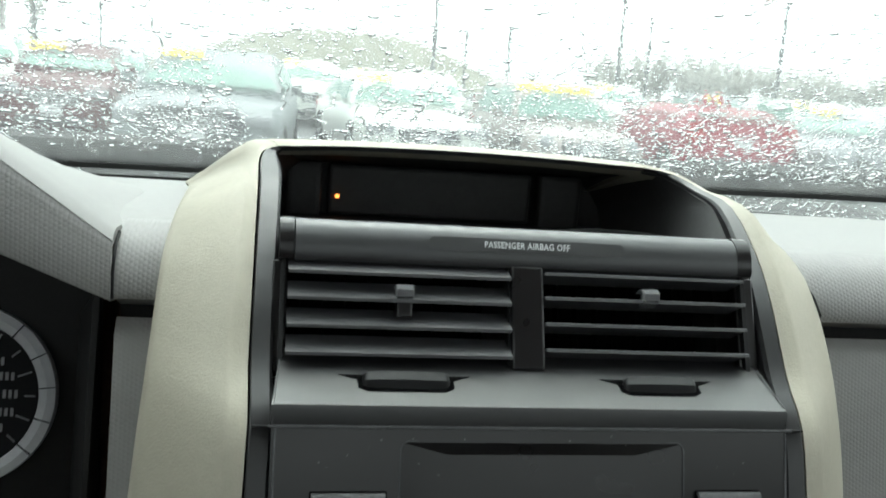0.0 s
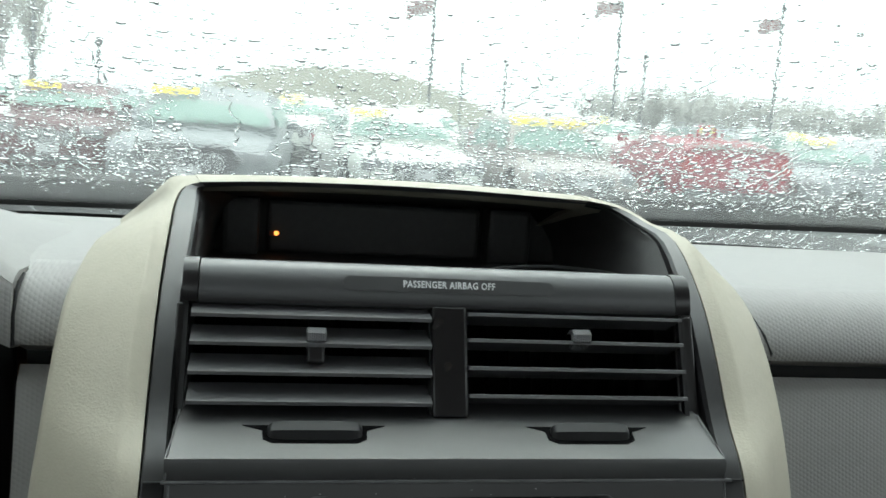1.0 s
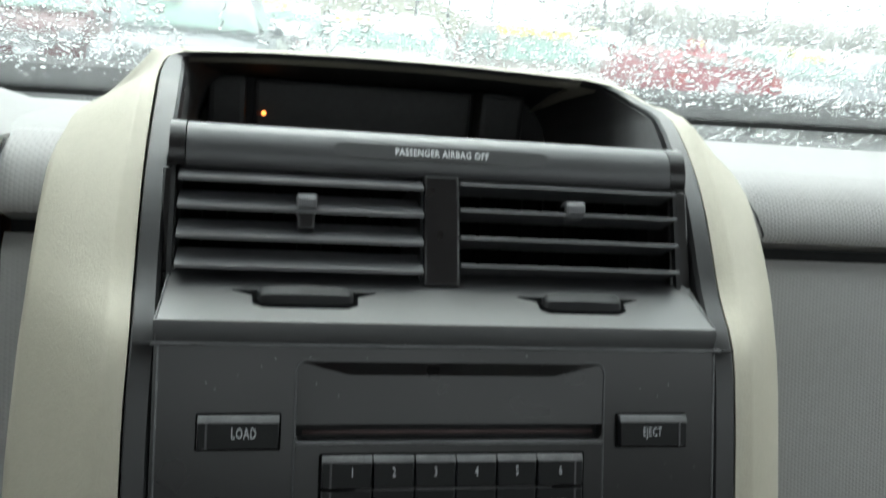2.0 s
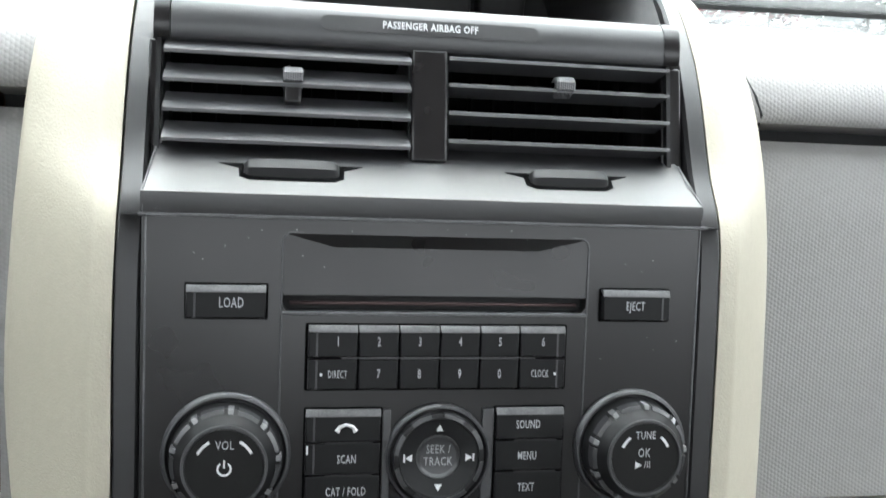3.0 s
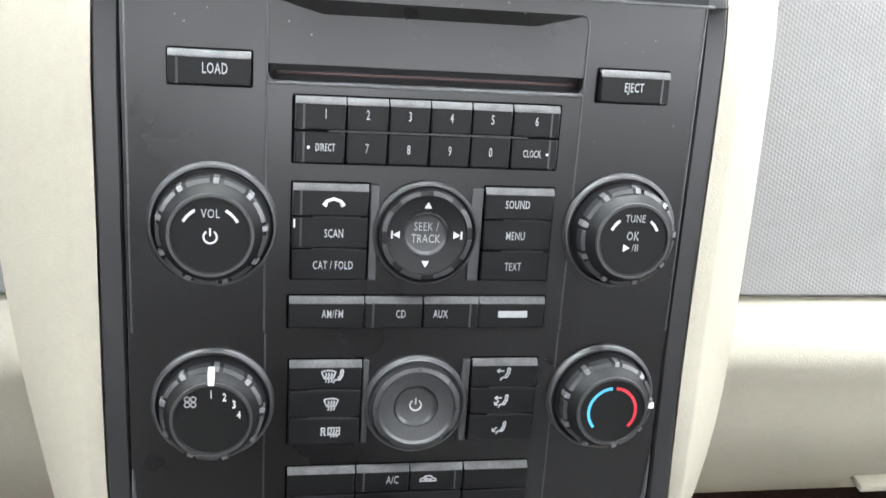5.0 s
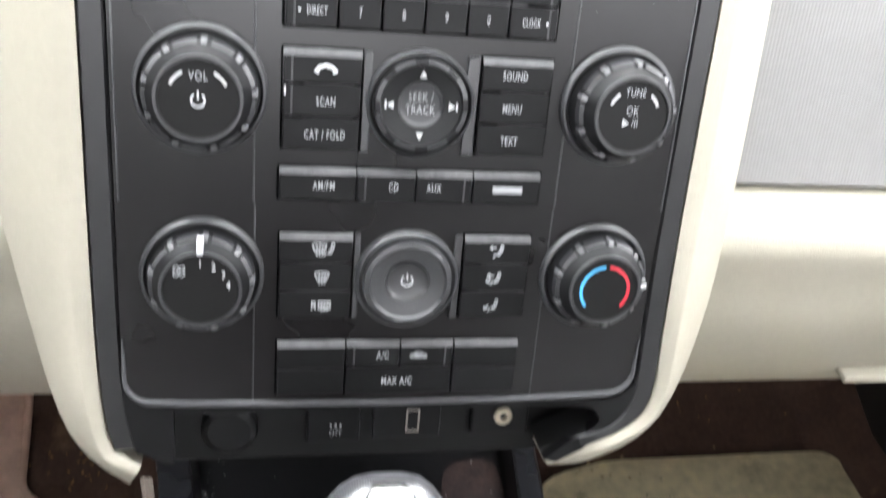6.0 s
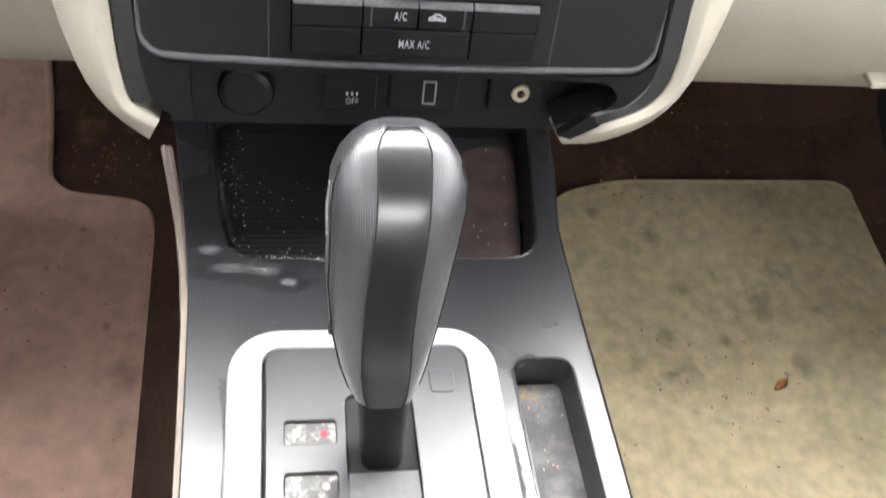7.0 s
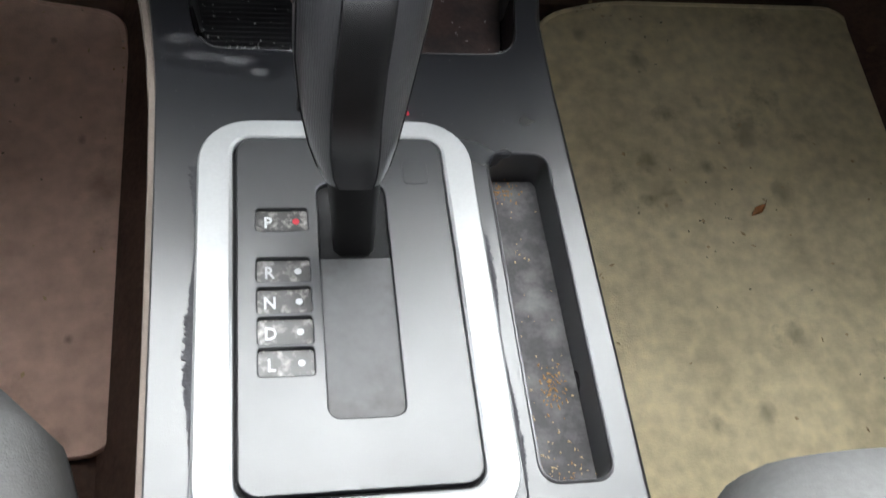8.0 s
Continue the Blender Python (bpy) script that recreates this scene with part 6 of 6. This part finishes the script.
        part("tail_light", box(min(s * hw * 0.66, s * hw * 0.93), max(s * hw * 0.66, s * hw * 0.93), r - 0.16, r + 0.005, belt * 0.70, belt * 0.94, 0.03), TAIL, c, "red tail light")
        for yy in (f + l * 0.19, r - l * 0.20):
            wh = part("wheel", lathe([(0.20, -0.10), (0.30, -0.10), (0.335, -0.07), (0.335, 0.07), (0.30, 0.10), (0.21, 0.10), (0.20, 0.06)], 28), TYRE, c, "black tyre", Matrix.Translation((s * (hw - 0.10), yy, 0.335)) @ pose(0, 0, 0, 0, 90 * s, 0))
            rim_bm = lathe([(0.0001, 0.085), (0.05, 0.09), (0.06, 0.07), (0.19, 0.085), (0.205, 0.06)], 28)
            part("rim", rim_bm, RIM, wh, "grey alloy rim")
            for q in range(5):
                part("gap", box(0.08, 0.18, -0.035, 0.035, 0.07, 0.092, 0.01), TYRE, wh, m=pose(0, 0, 0, 0, 0, 72 * q))
    gz = hood_z * 0.70
    if hexagon:
        hexa = [(hw * 0.62, 0.02), (hw * 0.46, 0.17), (-hw * 0.46, 0.17), (-hw * 0.62, 0.02), (-hw * 0.42, -0.15), (hw * 0.42, -0.15)]
        gr = part("grille", plate(hexa, [], 0.10, 0.0), DARK, c, "dark six-sided grille", pose(0, f + 0.06, gz, 90))
        part("chrome_frame", plate([(x * 1.05, y * 1.09) for x, y in hexa], [hexa], 0.12, 0.08), CHROME, gr, "chrome grille outline")
    else:
        gr = part("grille", box(-hw * 0.46, hw * 0.46, f - 0.02, f + 0.10, gz - 0.11, gz + 0.10, 0.03), DARK, c, "dark grille")
    for q in range(3):
        bar_m = pose(0, f + 0.06, gz, 90).inverted() if hexagon else None
        part("chrome_bar", box(-hw * 0.44, hw * 0.44, f - (0.055 if hexagon else 0.035), f - 0.01, gz - 0.085 + 0.065 * q, gz - 0.055 + 0.065 * q, 0.01), CHROME, gr, "chrome grille bar", bar_m)
    part("lower_intake", box(-hw * 0.6, hw * 0.6, f - 0.01, f + 0.1, 0.30, 0.42, 0.03), DARK, c)
    part("front_plate", box(-0.15, 0.15, f - 0.045, f - 0.02, 0.44, 0.56, 0.005), WHITE, c, "plain pale plate")
    part("rear_plate", box(-0.15, 0.15, r - 0.02, r + 0.01, belt * 0.66, belt * 0.66 + 0.14, 0.005), WHITE, c, "plain pale plate")
    part("rear_bumper", box(-hw * 0.9, hw * 0.9, r - 0.12, r + 0.05, 0.32, 0.52, 0.05), DARK, c)
    for i in range(sticker):
        sx = hw * (0.46 - 0.72 * i)
        yy = g0 + (g1 - g0) * 0.80
        zz = belt + (h - belt) * 0.80
        bm = box(-0.30, 0.30, -0.006, 0.006, -0.06, 0.06, 0.004)
        ang = math.degrees(math.atan2(h - 0.14 - belt, g1 - g0))
        part("price_sticker", bm, STICKER, c, "yellow paper price sticker", Matrix.Translation((sx * -1, yy - 0.06, zz + 0.02)) @ pose(0, 0, 0, ang - 90, 0, 0))
    return c


P_RED, P_GREY = paint("red_paint", (0.065, 0.005, 0.011)), paint("grey_blue_paint", (0.17, 0.185, 0.19))
P_WHITE, P_BEIGE = paint("white_paint", (0.60, 0.62, 0.58)), paint("beige_paint", (0.30, 0.272, 0.255))
P_SILVER = paint("silver_car_paint", (0.24, 0.25, 0.26))
car("dark red car with a yellow windshield sticker", -3.28, 16.2, 3, 1.66, 4.3, 1.45, P_RED, True, 1, hood=0.97, waist=1.02)
car("grey blue crossover with chrome grille and yellow sticker", -0.84, 13.3, -4, 2.0, 4.7, 1.51, P_GREY, True, 1, hexagon=True, hood=0.92, waist=0.98)
car("white minivan with a yellow windshield sticker", 1.80, 15.2, 6, 1.96, 4.7, 1.39, P_WHITE, False, 1, hood=0.80, waist=0.88)
car("beige small car with round lamps and yellow stickers", 4.30, 14.8, 1, 1.84, 4.2, 1.44, P_BEIGE, True, 2, round_lamps=True, hood=0.77, waist=0.85)
red_car = car("bright red car parked facing away on wet asphalt", 6.95, 15.2, 176, 1.82, 4.4, 1.26, paint("bright_red_paint", (0.24, 0.010, 0.030)), True, 0)
car("silver sedan parked sideways at the lot edge", 9.85, 14.8, -62, 1.80, 4.6, 1.40, P_SILVER, False, 1)


def year_mark(body, x, y, z, size, on):
    """White painted year on a parked car, upright and facing the windshield."""
    o = letters("year_mark", body, size, on, 0, 0, 0, WHITE, wide=0.8, bold=0.004, label="white painted year")
    o.matrix_basis = on.matrix_basis.inverted() @ pose(x, y, z, 90)


year_mark("2016", 6.89, 12.93, 0.70, 0.15, red_car)
bow = thing("gift_bow", "large red ribbon bow on the red car", "ribbon bow", pose(6.56, 13.7, 1.10))
RIBBON = material("red_ribbon", (0.42, 0.02, 0.06), 0.5, vary=0.15, scale=8)
for tilt in (-52, -18, 18, 52):
    ring = []
    for k in range(17):
        a = 2 * math.pi * k / 16
        px, pz = 0.075 * math.sin(a), 0.17 - 0.17 * math.cos(a)
        ring.append([(px, -0.05, pz), (px, 0.05, pz), (px * 0.94, 0.05, pz), (px * 0.94, -0.05, pz)])
    part("loop", loft(ring), RIBBON, bow, m=pose(0, 0, 0.02, 0, tilt, 0), sharp=60)
part("knot", lathe([(0.0001, 0.0), (0.07, 0.0), (0.08, 0.04), (0.05, 0.08), (0.0001, 0.09)], 16), RIBBON, bow)
for (x, y, tr, hh, cc, suv, lab) in ((-5.2, 17.5, 10, 1.6, P_WHITE, True, "white van parked in the lot"), (-3.9, 24, 4, 1.5, P_SILVER, False, "silver sedan in the second row"), (0.8, 24.5, 4, 1.55, P_WHITE, True, "white wagon in the second row"), (3.9, 25, 2, 1.48, P_WHITE, False, "white sedan in the second row"), (6.6, 25, 4, 1.5, P_BEIGE, False, "beige sedan in the second row"), (9.4, 26, 6, 1.55, P_WHITE, True, "white crossover in the second row"), (12.2, 25, 6, 1.5, P_SILVER, False, "silver sedan in the second row"), (15.2, 25.5, 8, 1.5, P_WHITE, False, "white sedan in the second row"), (12.6, 18, 60, 1.46, P_WHITE, False, "white sedan parked sideways")):
    car(lab, x, y, tr, 1.8, 4.5, hh, cc, suv, 1)


POLE = material("weathered_pole", (0.19, 0.192, 0.195), 0.6, vary=0.15, scale=2)


def lamp_post(x, y, h, flag, label):
    p = thing("lamp_post", label, "lamp post", pose(x, y, 0), "lot lamp posts")
    steel = POLE
    part("pole", tube([(0, 0, 0), (0, 0, h * 0.5), (0, 0, h)], [0.075, 0.06, 0.045], 10), steel, p)
    part("base", lathe([(0.28, 0.0), (0.28, 0.55), (0.24, 0.6), (0.0001, 0.6)], 20), material("concrete_foot", (0.35, 0.34, 0.33), 0.9), p, "round concrete foot")
    if flag:
        part("cap", lathe([(0.09, h - 0.02), (0.11, h), (0.06, h + 0.10), (0.0001, h + 0.14)], 12), steel, p)
    else:
        part("lamp_head", lathe([(0.05, h - 0.1), (0.12, h + 0.05), (0.15, h + 0.20), (0.06, h + 0.32), (0.0001, h + 0.34)], 12), steel, p, "dark lantern head")
    if flag:
        rows = [[(-0.07 - 1.15 * (i / 6) ** 0.9, 0.12 * math.sin(i * 1.7), flag + 0.45 - 0.30 * (i / 6) ** 1.3 + 0.05 * math.sin(i * 2.1) - 0.62 * k) for k in (0, 1)] for i in range(7)]
        flag_cloth = part("banner", slab(rows, (0, 0.01, 0)), material("faded_banner", (0.62, 0.60, 0.60), 0.9, vary=0.2, scale=3), p, "limp faded banner")
        for q in range(4):
            strip = [[(x, y - 0.012, z) for x, y, z in ((a[0], a[1], a[2] - 0.04 - 0.14 * q), (a[0], a[1], a[2] - 0.10 - 0.14 * q))] for a, _ in rows]
            part("stripe", slab(strip, (0, 0.006, 0)), material("faded_red_stripe", (0.30, 0.12, 0.12), 0.9, vary=0.3, scale=3), flag_cloth, "faded red stripe")
    return p


for x, y, h, fl in ((-9.4, 40, 7.0, 4.9), (6.5, 40, 7.6, 5.6), (11.26, 57, 4.1, 0), (13.47, 55, 4.35, 0), (-9.5, 55, 3.8, 0), (14.75, 40, 8.2, 6.35), (18.1, 45, 4.75, 0), (22.4, 40, 9.0, 6.2)):
    lamp_post(x, y, h, fl, "dark metal lot lamp post" + (" with a limp banner" if fl else " far across the lot"))

# ---- hill and bare trees behind the lot ----
rows = []
for i in range(61):
    x = -60 + 2.4 * i
    u = (x - 9) / 20
    crest = 7.0 * math.exp(-abs(u) ** 3.2) + 1.2 * math.exp(-((x - 50) / 25) ** 2)
    crest *= 1 + 0.05 * noise.noise((x * 0.2, 1, 1))
    rows.append([(x, 110 + d, max(0.0, crest * k) + (0.25 * noise.noise((x * 0.6, d, 2)) if 0 < k else 0)) for d, k in ((0, -0.05), (8, 0.35), (16, 0.7), (26, 0.93), (36, 1.0), (60, 0.8), (80, 0.0))])
hill = part("hill", loft(rows, closed=False), material("winter_hillside", (0.20, 0.198, 0.165), 0.95, spec=0.1, vary=0.35, scale=0.25, dirt=(0.15, 0.155, 0.11), dirt_scale=0.2), sharp=80)
tagged(hill, "low brown winter hill behind the lot", "hill", kind="structure")


def tree(seed, h):
    """A bare winter tree: tapered trunk, forking limbs and many thin twig clumps."""
    r = random.Random(seed)
    t = thing("bare_tree", "bare grey-brown winter tree behind the lot", "tree", None, "trees behind the lot")
    part("trunk", tube([(0, 0, -0.1), (0.05, 0, h * 0.25), (0.0, 0.1, h * 0.5), (0.1, 0.05, h * 0.8)], [0.22, 0.17, 0.11, 0.03], 8), BARK, t)
    limbs, twigs, tf = bmesh.new(), [], []
    for k in range(14):
        a, z0 = r.uniform(0, 6.28), h * r.uniform(0.25, 0.7)
        ln = h * r.uniform(0.2, 0.38)
        p0 = Vector((0.03, 0.03, z0))
        p1 = p0 + Vector((math.cos(a) * ln * 0.5, math.sin(a) * ln * 0.5, ln * 0.45))
        p2 = p1 + Vector((math.cos(a + 0.4) * ln * 0.4, math.sin(a + 0.4) * ln * 0.4, ln * 0.5))
        tube([p0, p1, p2], [0.07, 0.045, 0.015], 5, limbs)
        for j in range(24):
            q = r.uniform(0.2, 1.15)
            c = p0.lerp(p1, q * 2) if q < 0.5 else p1.lerp(p2, q * 2 - 1)
            c = c + Vector([r.gauss(0, h * 0.045) for _ in range(3)])
            d = Vector((r.gauss(0, 1), r.gauss(0, 1), r.uniform(0.2, 1.4))).normalized() * r.uniform(0.25, 0.6)
            s = d.cross(Vector((r.gauss(0, 1), r.gauss(0, 1), r.gauss(0, 1)))).normalized() * r.uniform(0.03, 0.08)
            o = len(twigs)
            twigs += [(c - s)[:], (c + s)[:], (c + d + s * 0.4)[:], (c + d - s * 0.4)[:]]
            tf.append((o, o + 1, o + 2, o + 3))
    part("limbs", limbs, BARK, t)
    me = bpy.data.meshes.new("twigs")
    me.from_pydata(twigs, [], tf)
    part("crown", me, TWIG, t, "sparse clumps of twigs and dry leaves")
    return t


BARK, TWIG = material("grey_bark", (0.42, 0.40, 0.38), 0.95, vary=0.3, scale=6), material("dry_twigs", (0.56, 0.555, 0.52), 0.95, vary=0.4, scale=2)
stock = [tree(s, h) for s, h in ((1, 3.3), (2, 3.8), (3, 2.9))]
rt = random.Random(8)
spots = [(-23 + 1.5 * i + rt.uniform(-0.8, 0.8), 70 + rt.uniform(-6, 10)) for i in range(5)] + [(28 + 1.1 * i + rt.uniform(-0.6, 0.6), 75 + rt.uniform(-6, 10)) for i in range(26)]
for i, (x, y) in enumerate(spots):
    m = pose(x, y, 0, 0, 0, rt.uniform(0, 360)) @ Matrix.Diagonal((1.1, 1.1, 1.7, 1) if i < 5 else (1.3, 1.3, 0.78, 1))
    if i < 3:
        stock[i].matrix_basis = m
    else:
        copy_thing(stock[i % 3], m)
# ---- dust, crumbs and stains ----
def specks(name, label, spots, mat, size, seed, category):
    """Many small crumbs; each spot gives a place and a spread, in the world."""
    r = random.Random(seed)
    vs, fs = [], []
    for (x, y, z), (sx, sy), n, up in spots:
        for k in range(n):
            px, py = x + r.gauss(0, sx), y + r.gauss(0, sy)
            c = Vector((px, py, z + up * (py - y)))
            a, b, h = size * r.uniform(0.4, 1.6), size * r.uniform(0.3, 0.9), size * r.uniform(0.2, 0.6)
            t = r.uniform(0, 6.28)
            u, v = Vector((math.cos(t), math.sin(t), 0)), Vector((-math.sin(t), math.cos(t), 0))
            o = len(vs)
            vs += [(c + u * a)[:], (c + v * b)[:], (c - u * a)[:], (c - v * b)[:], (c + Vector((0, 0, h)))[:]]
            fs += [(o, o + 1, o + 4), (o + 1, o + 2, o + 4), (o + 2, o + 3, o + 4), (o + 3, o, o + 4), (o, o + 3, o + 2, o + 1)]
    me = bpy.data.meshes.new(name)
    me.from_pydata(vs, [], fs)
    return tagged(part(name, me, mat), label, category, kind="stuff")


def on_top(u, v, h=0.0):
    return tuple(C(u, v, h))


specks("pale_dust", "pale dust specks in the console tray", [(on_top(-91, 125, -2.5), (0.0012, 0.022), 60, -0.0864), (on_top(-62, 86.5, -1.5), (0.016, 0.0010), 50, -0.0864), (on_top(-84, 140, -11.8), (0.004, 0.030), 50, -0.0864), (on_top(-62, 130, -11.8), (0.016, 0.026), 36, -0.0864), (on_top(-62, 96, -11.8), (0.020, 0.004), 34, -0.0864), (on_top(40, 120, -11.6), (0.02, 0.03), 30, -0.0864)], DUST, 0.0007, 3, "dust")
specks("fine_dust", "fine grey dust wiped across the console top", [(on_top(-94, 92, 0.02), (0.006, 0.003), 60, -0.0864), (on_top(-78, 79, 0.02), (0.014, 0.005), 60, -0.0864), (on_top(-40, 60, 0.02), (0.05, 0.015), 40, -0.0864)], DUST, 0.00026, 13, "dust")
specks("bin_crumbs", "dry crumbs and grit in the console slot", [(on_top(70, -140, -17.6), (0.007, 0.006), 34, -0.09), (on_top(68, -110, -18), (0.008, 0.02), 34, -0.09), (on_top(68, -40, -19.2), (0.009, 0.04), 26, -0.09)], CRUMB, 0.0006, 5, "crumbs")
specks("rust_crumbs", "rusty brown crumbs in the console slot", [(on_top(72, -100, -18), (0.003, 0.006), 70, -0.09), (on_top(64, 9, -20.6), (0.006, 0.004), 90, -0.09), (on_top(73, -142, -17.6), (0.003, 0.003), 12, -0.09)], RUST, 0.0007, 6, "crumbs")
specks("mat_debris", "small dry bits scattered on the mats", [((0.48, 0.35, 0.421), (0.12, 0.15), 46, 0), ((0.34, 0.70, 0.421), (0.03, 0.01), 10, 0), ((-0.30, 0.45, 0.421), (0.07, 0.14), 24, 0)], CRUMB, 0.0026, 8, "crumbs")
specks("mat_grit", "dark grit trodden into the mats", [((0.44, 0.42, 0.421), (0.04, 0.05), 16, 0), ((0.40, 0.64, 0.421), (0.03, 0.02), 10, 0), ((0.60, 0.30, 0.421), (0.06, 0.08), 12, 0), ((-0.27, 0.5, 0.421), (0.05, 0.12), 10, 0)], material("trodden_grit", (0.13, 0.115, 0.08), 0.95, spec=0.1, vary=0.4, scale=90), 0.0016, 9, "grit")
specks("carpet_fluff", "pale fibres and grit on the dark carpet", [((0.40, 0.78, 0.43), (0.12, 0.025), 40, 0.7), ((-0.24, 0.76, 0.42), (0.03, 0.05), 60, 0.3), ((-0.17, 0.62, 0.42), (0.02, 0.10), 40, 0.0)], RUST, 0.0022, 11, "fibres")


def faded(name, color, scale, low, high, most):
    """A thin patch that breaks up and fades out towards the rim of its unit disc."""
    m = bpy.data.materials.new(name)
    m.use_nodes = True
    n, l = m.node_tree.nodes, m.node_tree.links
    b = n["Principled BSDF"]
    b.inputs["Base Color"].default_value, b.inputs["Roughness"].default_value = (*color, 1), 0.95
    b.inputs["Specular IOR Level"].default_value = 0.1
    tn, tc, tg, tr = n.new("ShaderNodeTexNoise"), n.new("ShaderNodeTexCoord"), n.new("ShaderNodeTexGradient"), n.new("ShaderNodeMapRange")
    tg.gradient_type, tn.noise_dimensions = "SPHERICAL", "4D"
    tn.inputs["Scale"].default_value, tn.inputs["Detail"].default_value, tn.inputs["Roughness"].default_value = scale, 9, 0.9
    who, times, both = n.new("ShaderNodeObjectInfo"), n.new("ShaderNodeMath"), n.new("ShaderNodeMath")
    times.operation, times.inputs[1].default_value, both.operation = "MULTIPLY", 30.0, "MULTIPLY"
    tr.inputs["From Min"].default_value, tr.inputs["From Max"].default_value, tr.inputs["To Max"].default_value = low, high, most
    l.new(who.outputs["Random"], times.inputs[0])
    l.new(times.outputs[0], tn.inputs["W"])
    l.new(tc.outputs["Object"], tn.inputs["Vector"])
    l.new(tc.outputs["Object"], tg.inputs["Vector"])
    l.new(tg.outputs["Fac"], both.inputs[0])
    l.new(tn.outputs["Fac"], both.inputs[1])
    l.new(both.outputs[0], tr.inputs["Value"])
    l.new(tr.outputs[0], b.inputs["Alpha"])
    return m


STAIN = faded("trodden_stain", (0.075, 0.066, 0.048), 3.0, 0.26, 0.5, 0.18)
SMEAR = faded("dust_smear", (0.33, 0.33, 0.33), 4.0, 0.27, 0.60, 0.26)
ROUND = [(math.cos(2 * math.pi * k / 18), math.sin(2 * math.pi * k / 18)) for k in range(18)]
for x, y, r in ((0.3745, 0.478, 0.034), (0.366, 0.438, 0.034), (0.386, 0.436, 0.040), (0.527, 0.437, 0.034), (0.444, 0.4745, 0.020), (0.391, 0.621, 0.030), (0.503, 0.517, 0.040), (0.324, 0.661, 0.022), (0.495, 0.270, 0.026), (0.439, 0.187, 0.026), (0.382, 0.1785, 0.020), (-0.298, 0.580, 0.009), (-0.266, 0.633, 0.009), (-0.230, 0.507, 0.011), (-0.228, 0.291, 0.010)):
    spot = part("trodden_stain", plate(ROUND, [], 0.0, -0.05), STAIN, None, m=Matrix.Translation((x, y, 0.4212)) @ Matrix.Diagonal((r, r * 1.25, 0.004, 1)))
    tagged(spot, "dark trodden stain on the floor mat carpet", "stain", kind="stuff")
leaf = thing("dry_leaf", "small curled orange-brown leaf on the passenger mat", "leaf", pose(0.49, 0.416, 0.421, 0, 0, 35))
rows = [[(-0.011 + 0.0022 * i, w * (0.0045 * math.sin(math.pi * (i + 0.6) / 11.2)), 0.0012 + 0.0025 * w * w + 0.0012 * math.sin(i * 0.7)) for w in (-1, -0.4, 0.4, 1)] for i in range(11)]
part("blade", slab(rows, (0, 0, 0.0004)), material("dry_leaf", (0.45, 0.19, 0.06), 0.7, vary=0.3, scale=200), leaf)
part("stalk", tube([(0.011, 0, 0.001), (0.016, 0.001, 0.0016), (0.020, 0.003, 0.001)], 0.0004, 5), material("leaf_stalk", (0.25, 0.13, 0.05), 0.8), leaf)
# dust smears ahead of the shifter
for cu, cv, ru, rv in ((-95, 91, 15, 8), (-84, 79, 24, 9), (-66, 77, 22, 11), (-55, 69, 13, 7), (-34, 84, 18, 5)):
    smear = part("dust_smear", plate(ROUND, [], 0.0, -0.05), SMEAR, m=CONS @ Matrix.Translation(mm(cu, cv, 0.45)) @ Matrix.Diagonal((ru * M0, rv * M0, 0.004, 1)))
    tagged(smear, "faint grey dust smear on the console top", "dust", kind="stuff")

lint = specks("lint", "tiny pale lint specks on the control panel", [((-0.09, 0.022, 0.0003), (0.02, 0.012), 9, 0), ((0.09, 0.0, 0.0003), (0.012, 0.04), 9, 0), ((-0.02, 0.033, 0.0003), (0.06, 0.002), 8, 0)], DUST, 0.00032, 21, "lint")
lint.matrix_basis = STACK

# ragged scuffed borders where old adhesive shows beside the silver surround
SCUFF = material("scuffed_border", (0.045, 0.045, 0.05), 0.85, vary=0.4, scale=120, bump=0.6, bump_scale=400)


def scuff(u, v0, v1, width, seed):
    r = random.Random(seed)
    steps = 150
    inner = [(u, v0 + (v1 - v0) * k / steps) for k in range(steps + 1)]
    outer = [(u - width * (0.55 + 0.45 * math.sin(k * 0.07 + seed)) * r.uniform(0.55, 1.25), v) for k, (_, v) in enumerate(inner)]
    loop = inner + list(reversed(outer))
    m = plate([(x * M0, y * M0) for x, y in (loop if width > 0 else reversed(loop))], [], 0.0005, 0.0001)
    tagged(part("scuffed_border", m, SCUFF, m=CONS), "ragged grey scuff line beside the silver surround", "scuff mark", kind="stuff")


scuff(-84.6, -165, 10, 3.8, 3)
scuff(47.0, -165, -30, -2.2, 5)
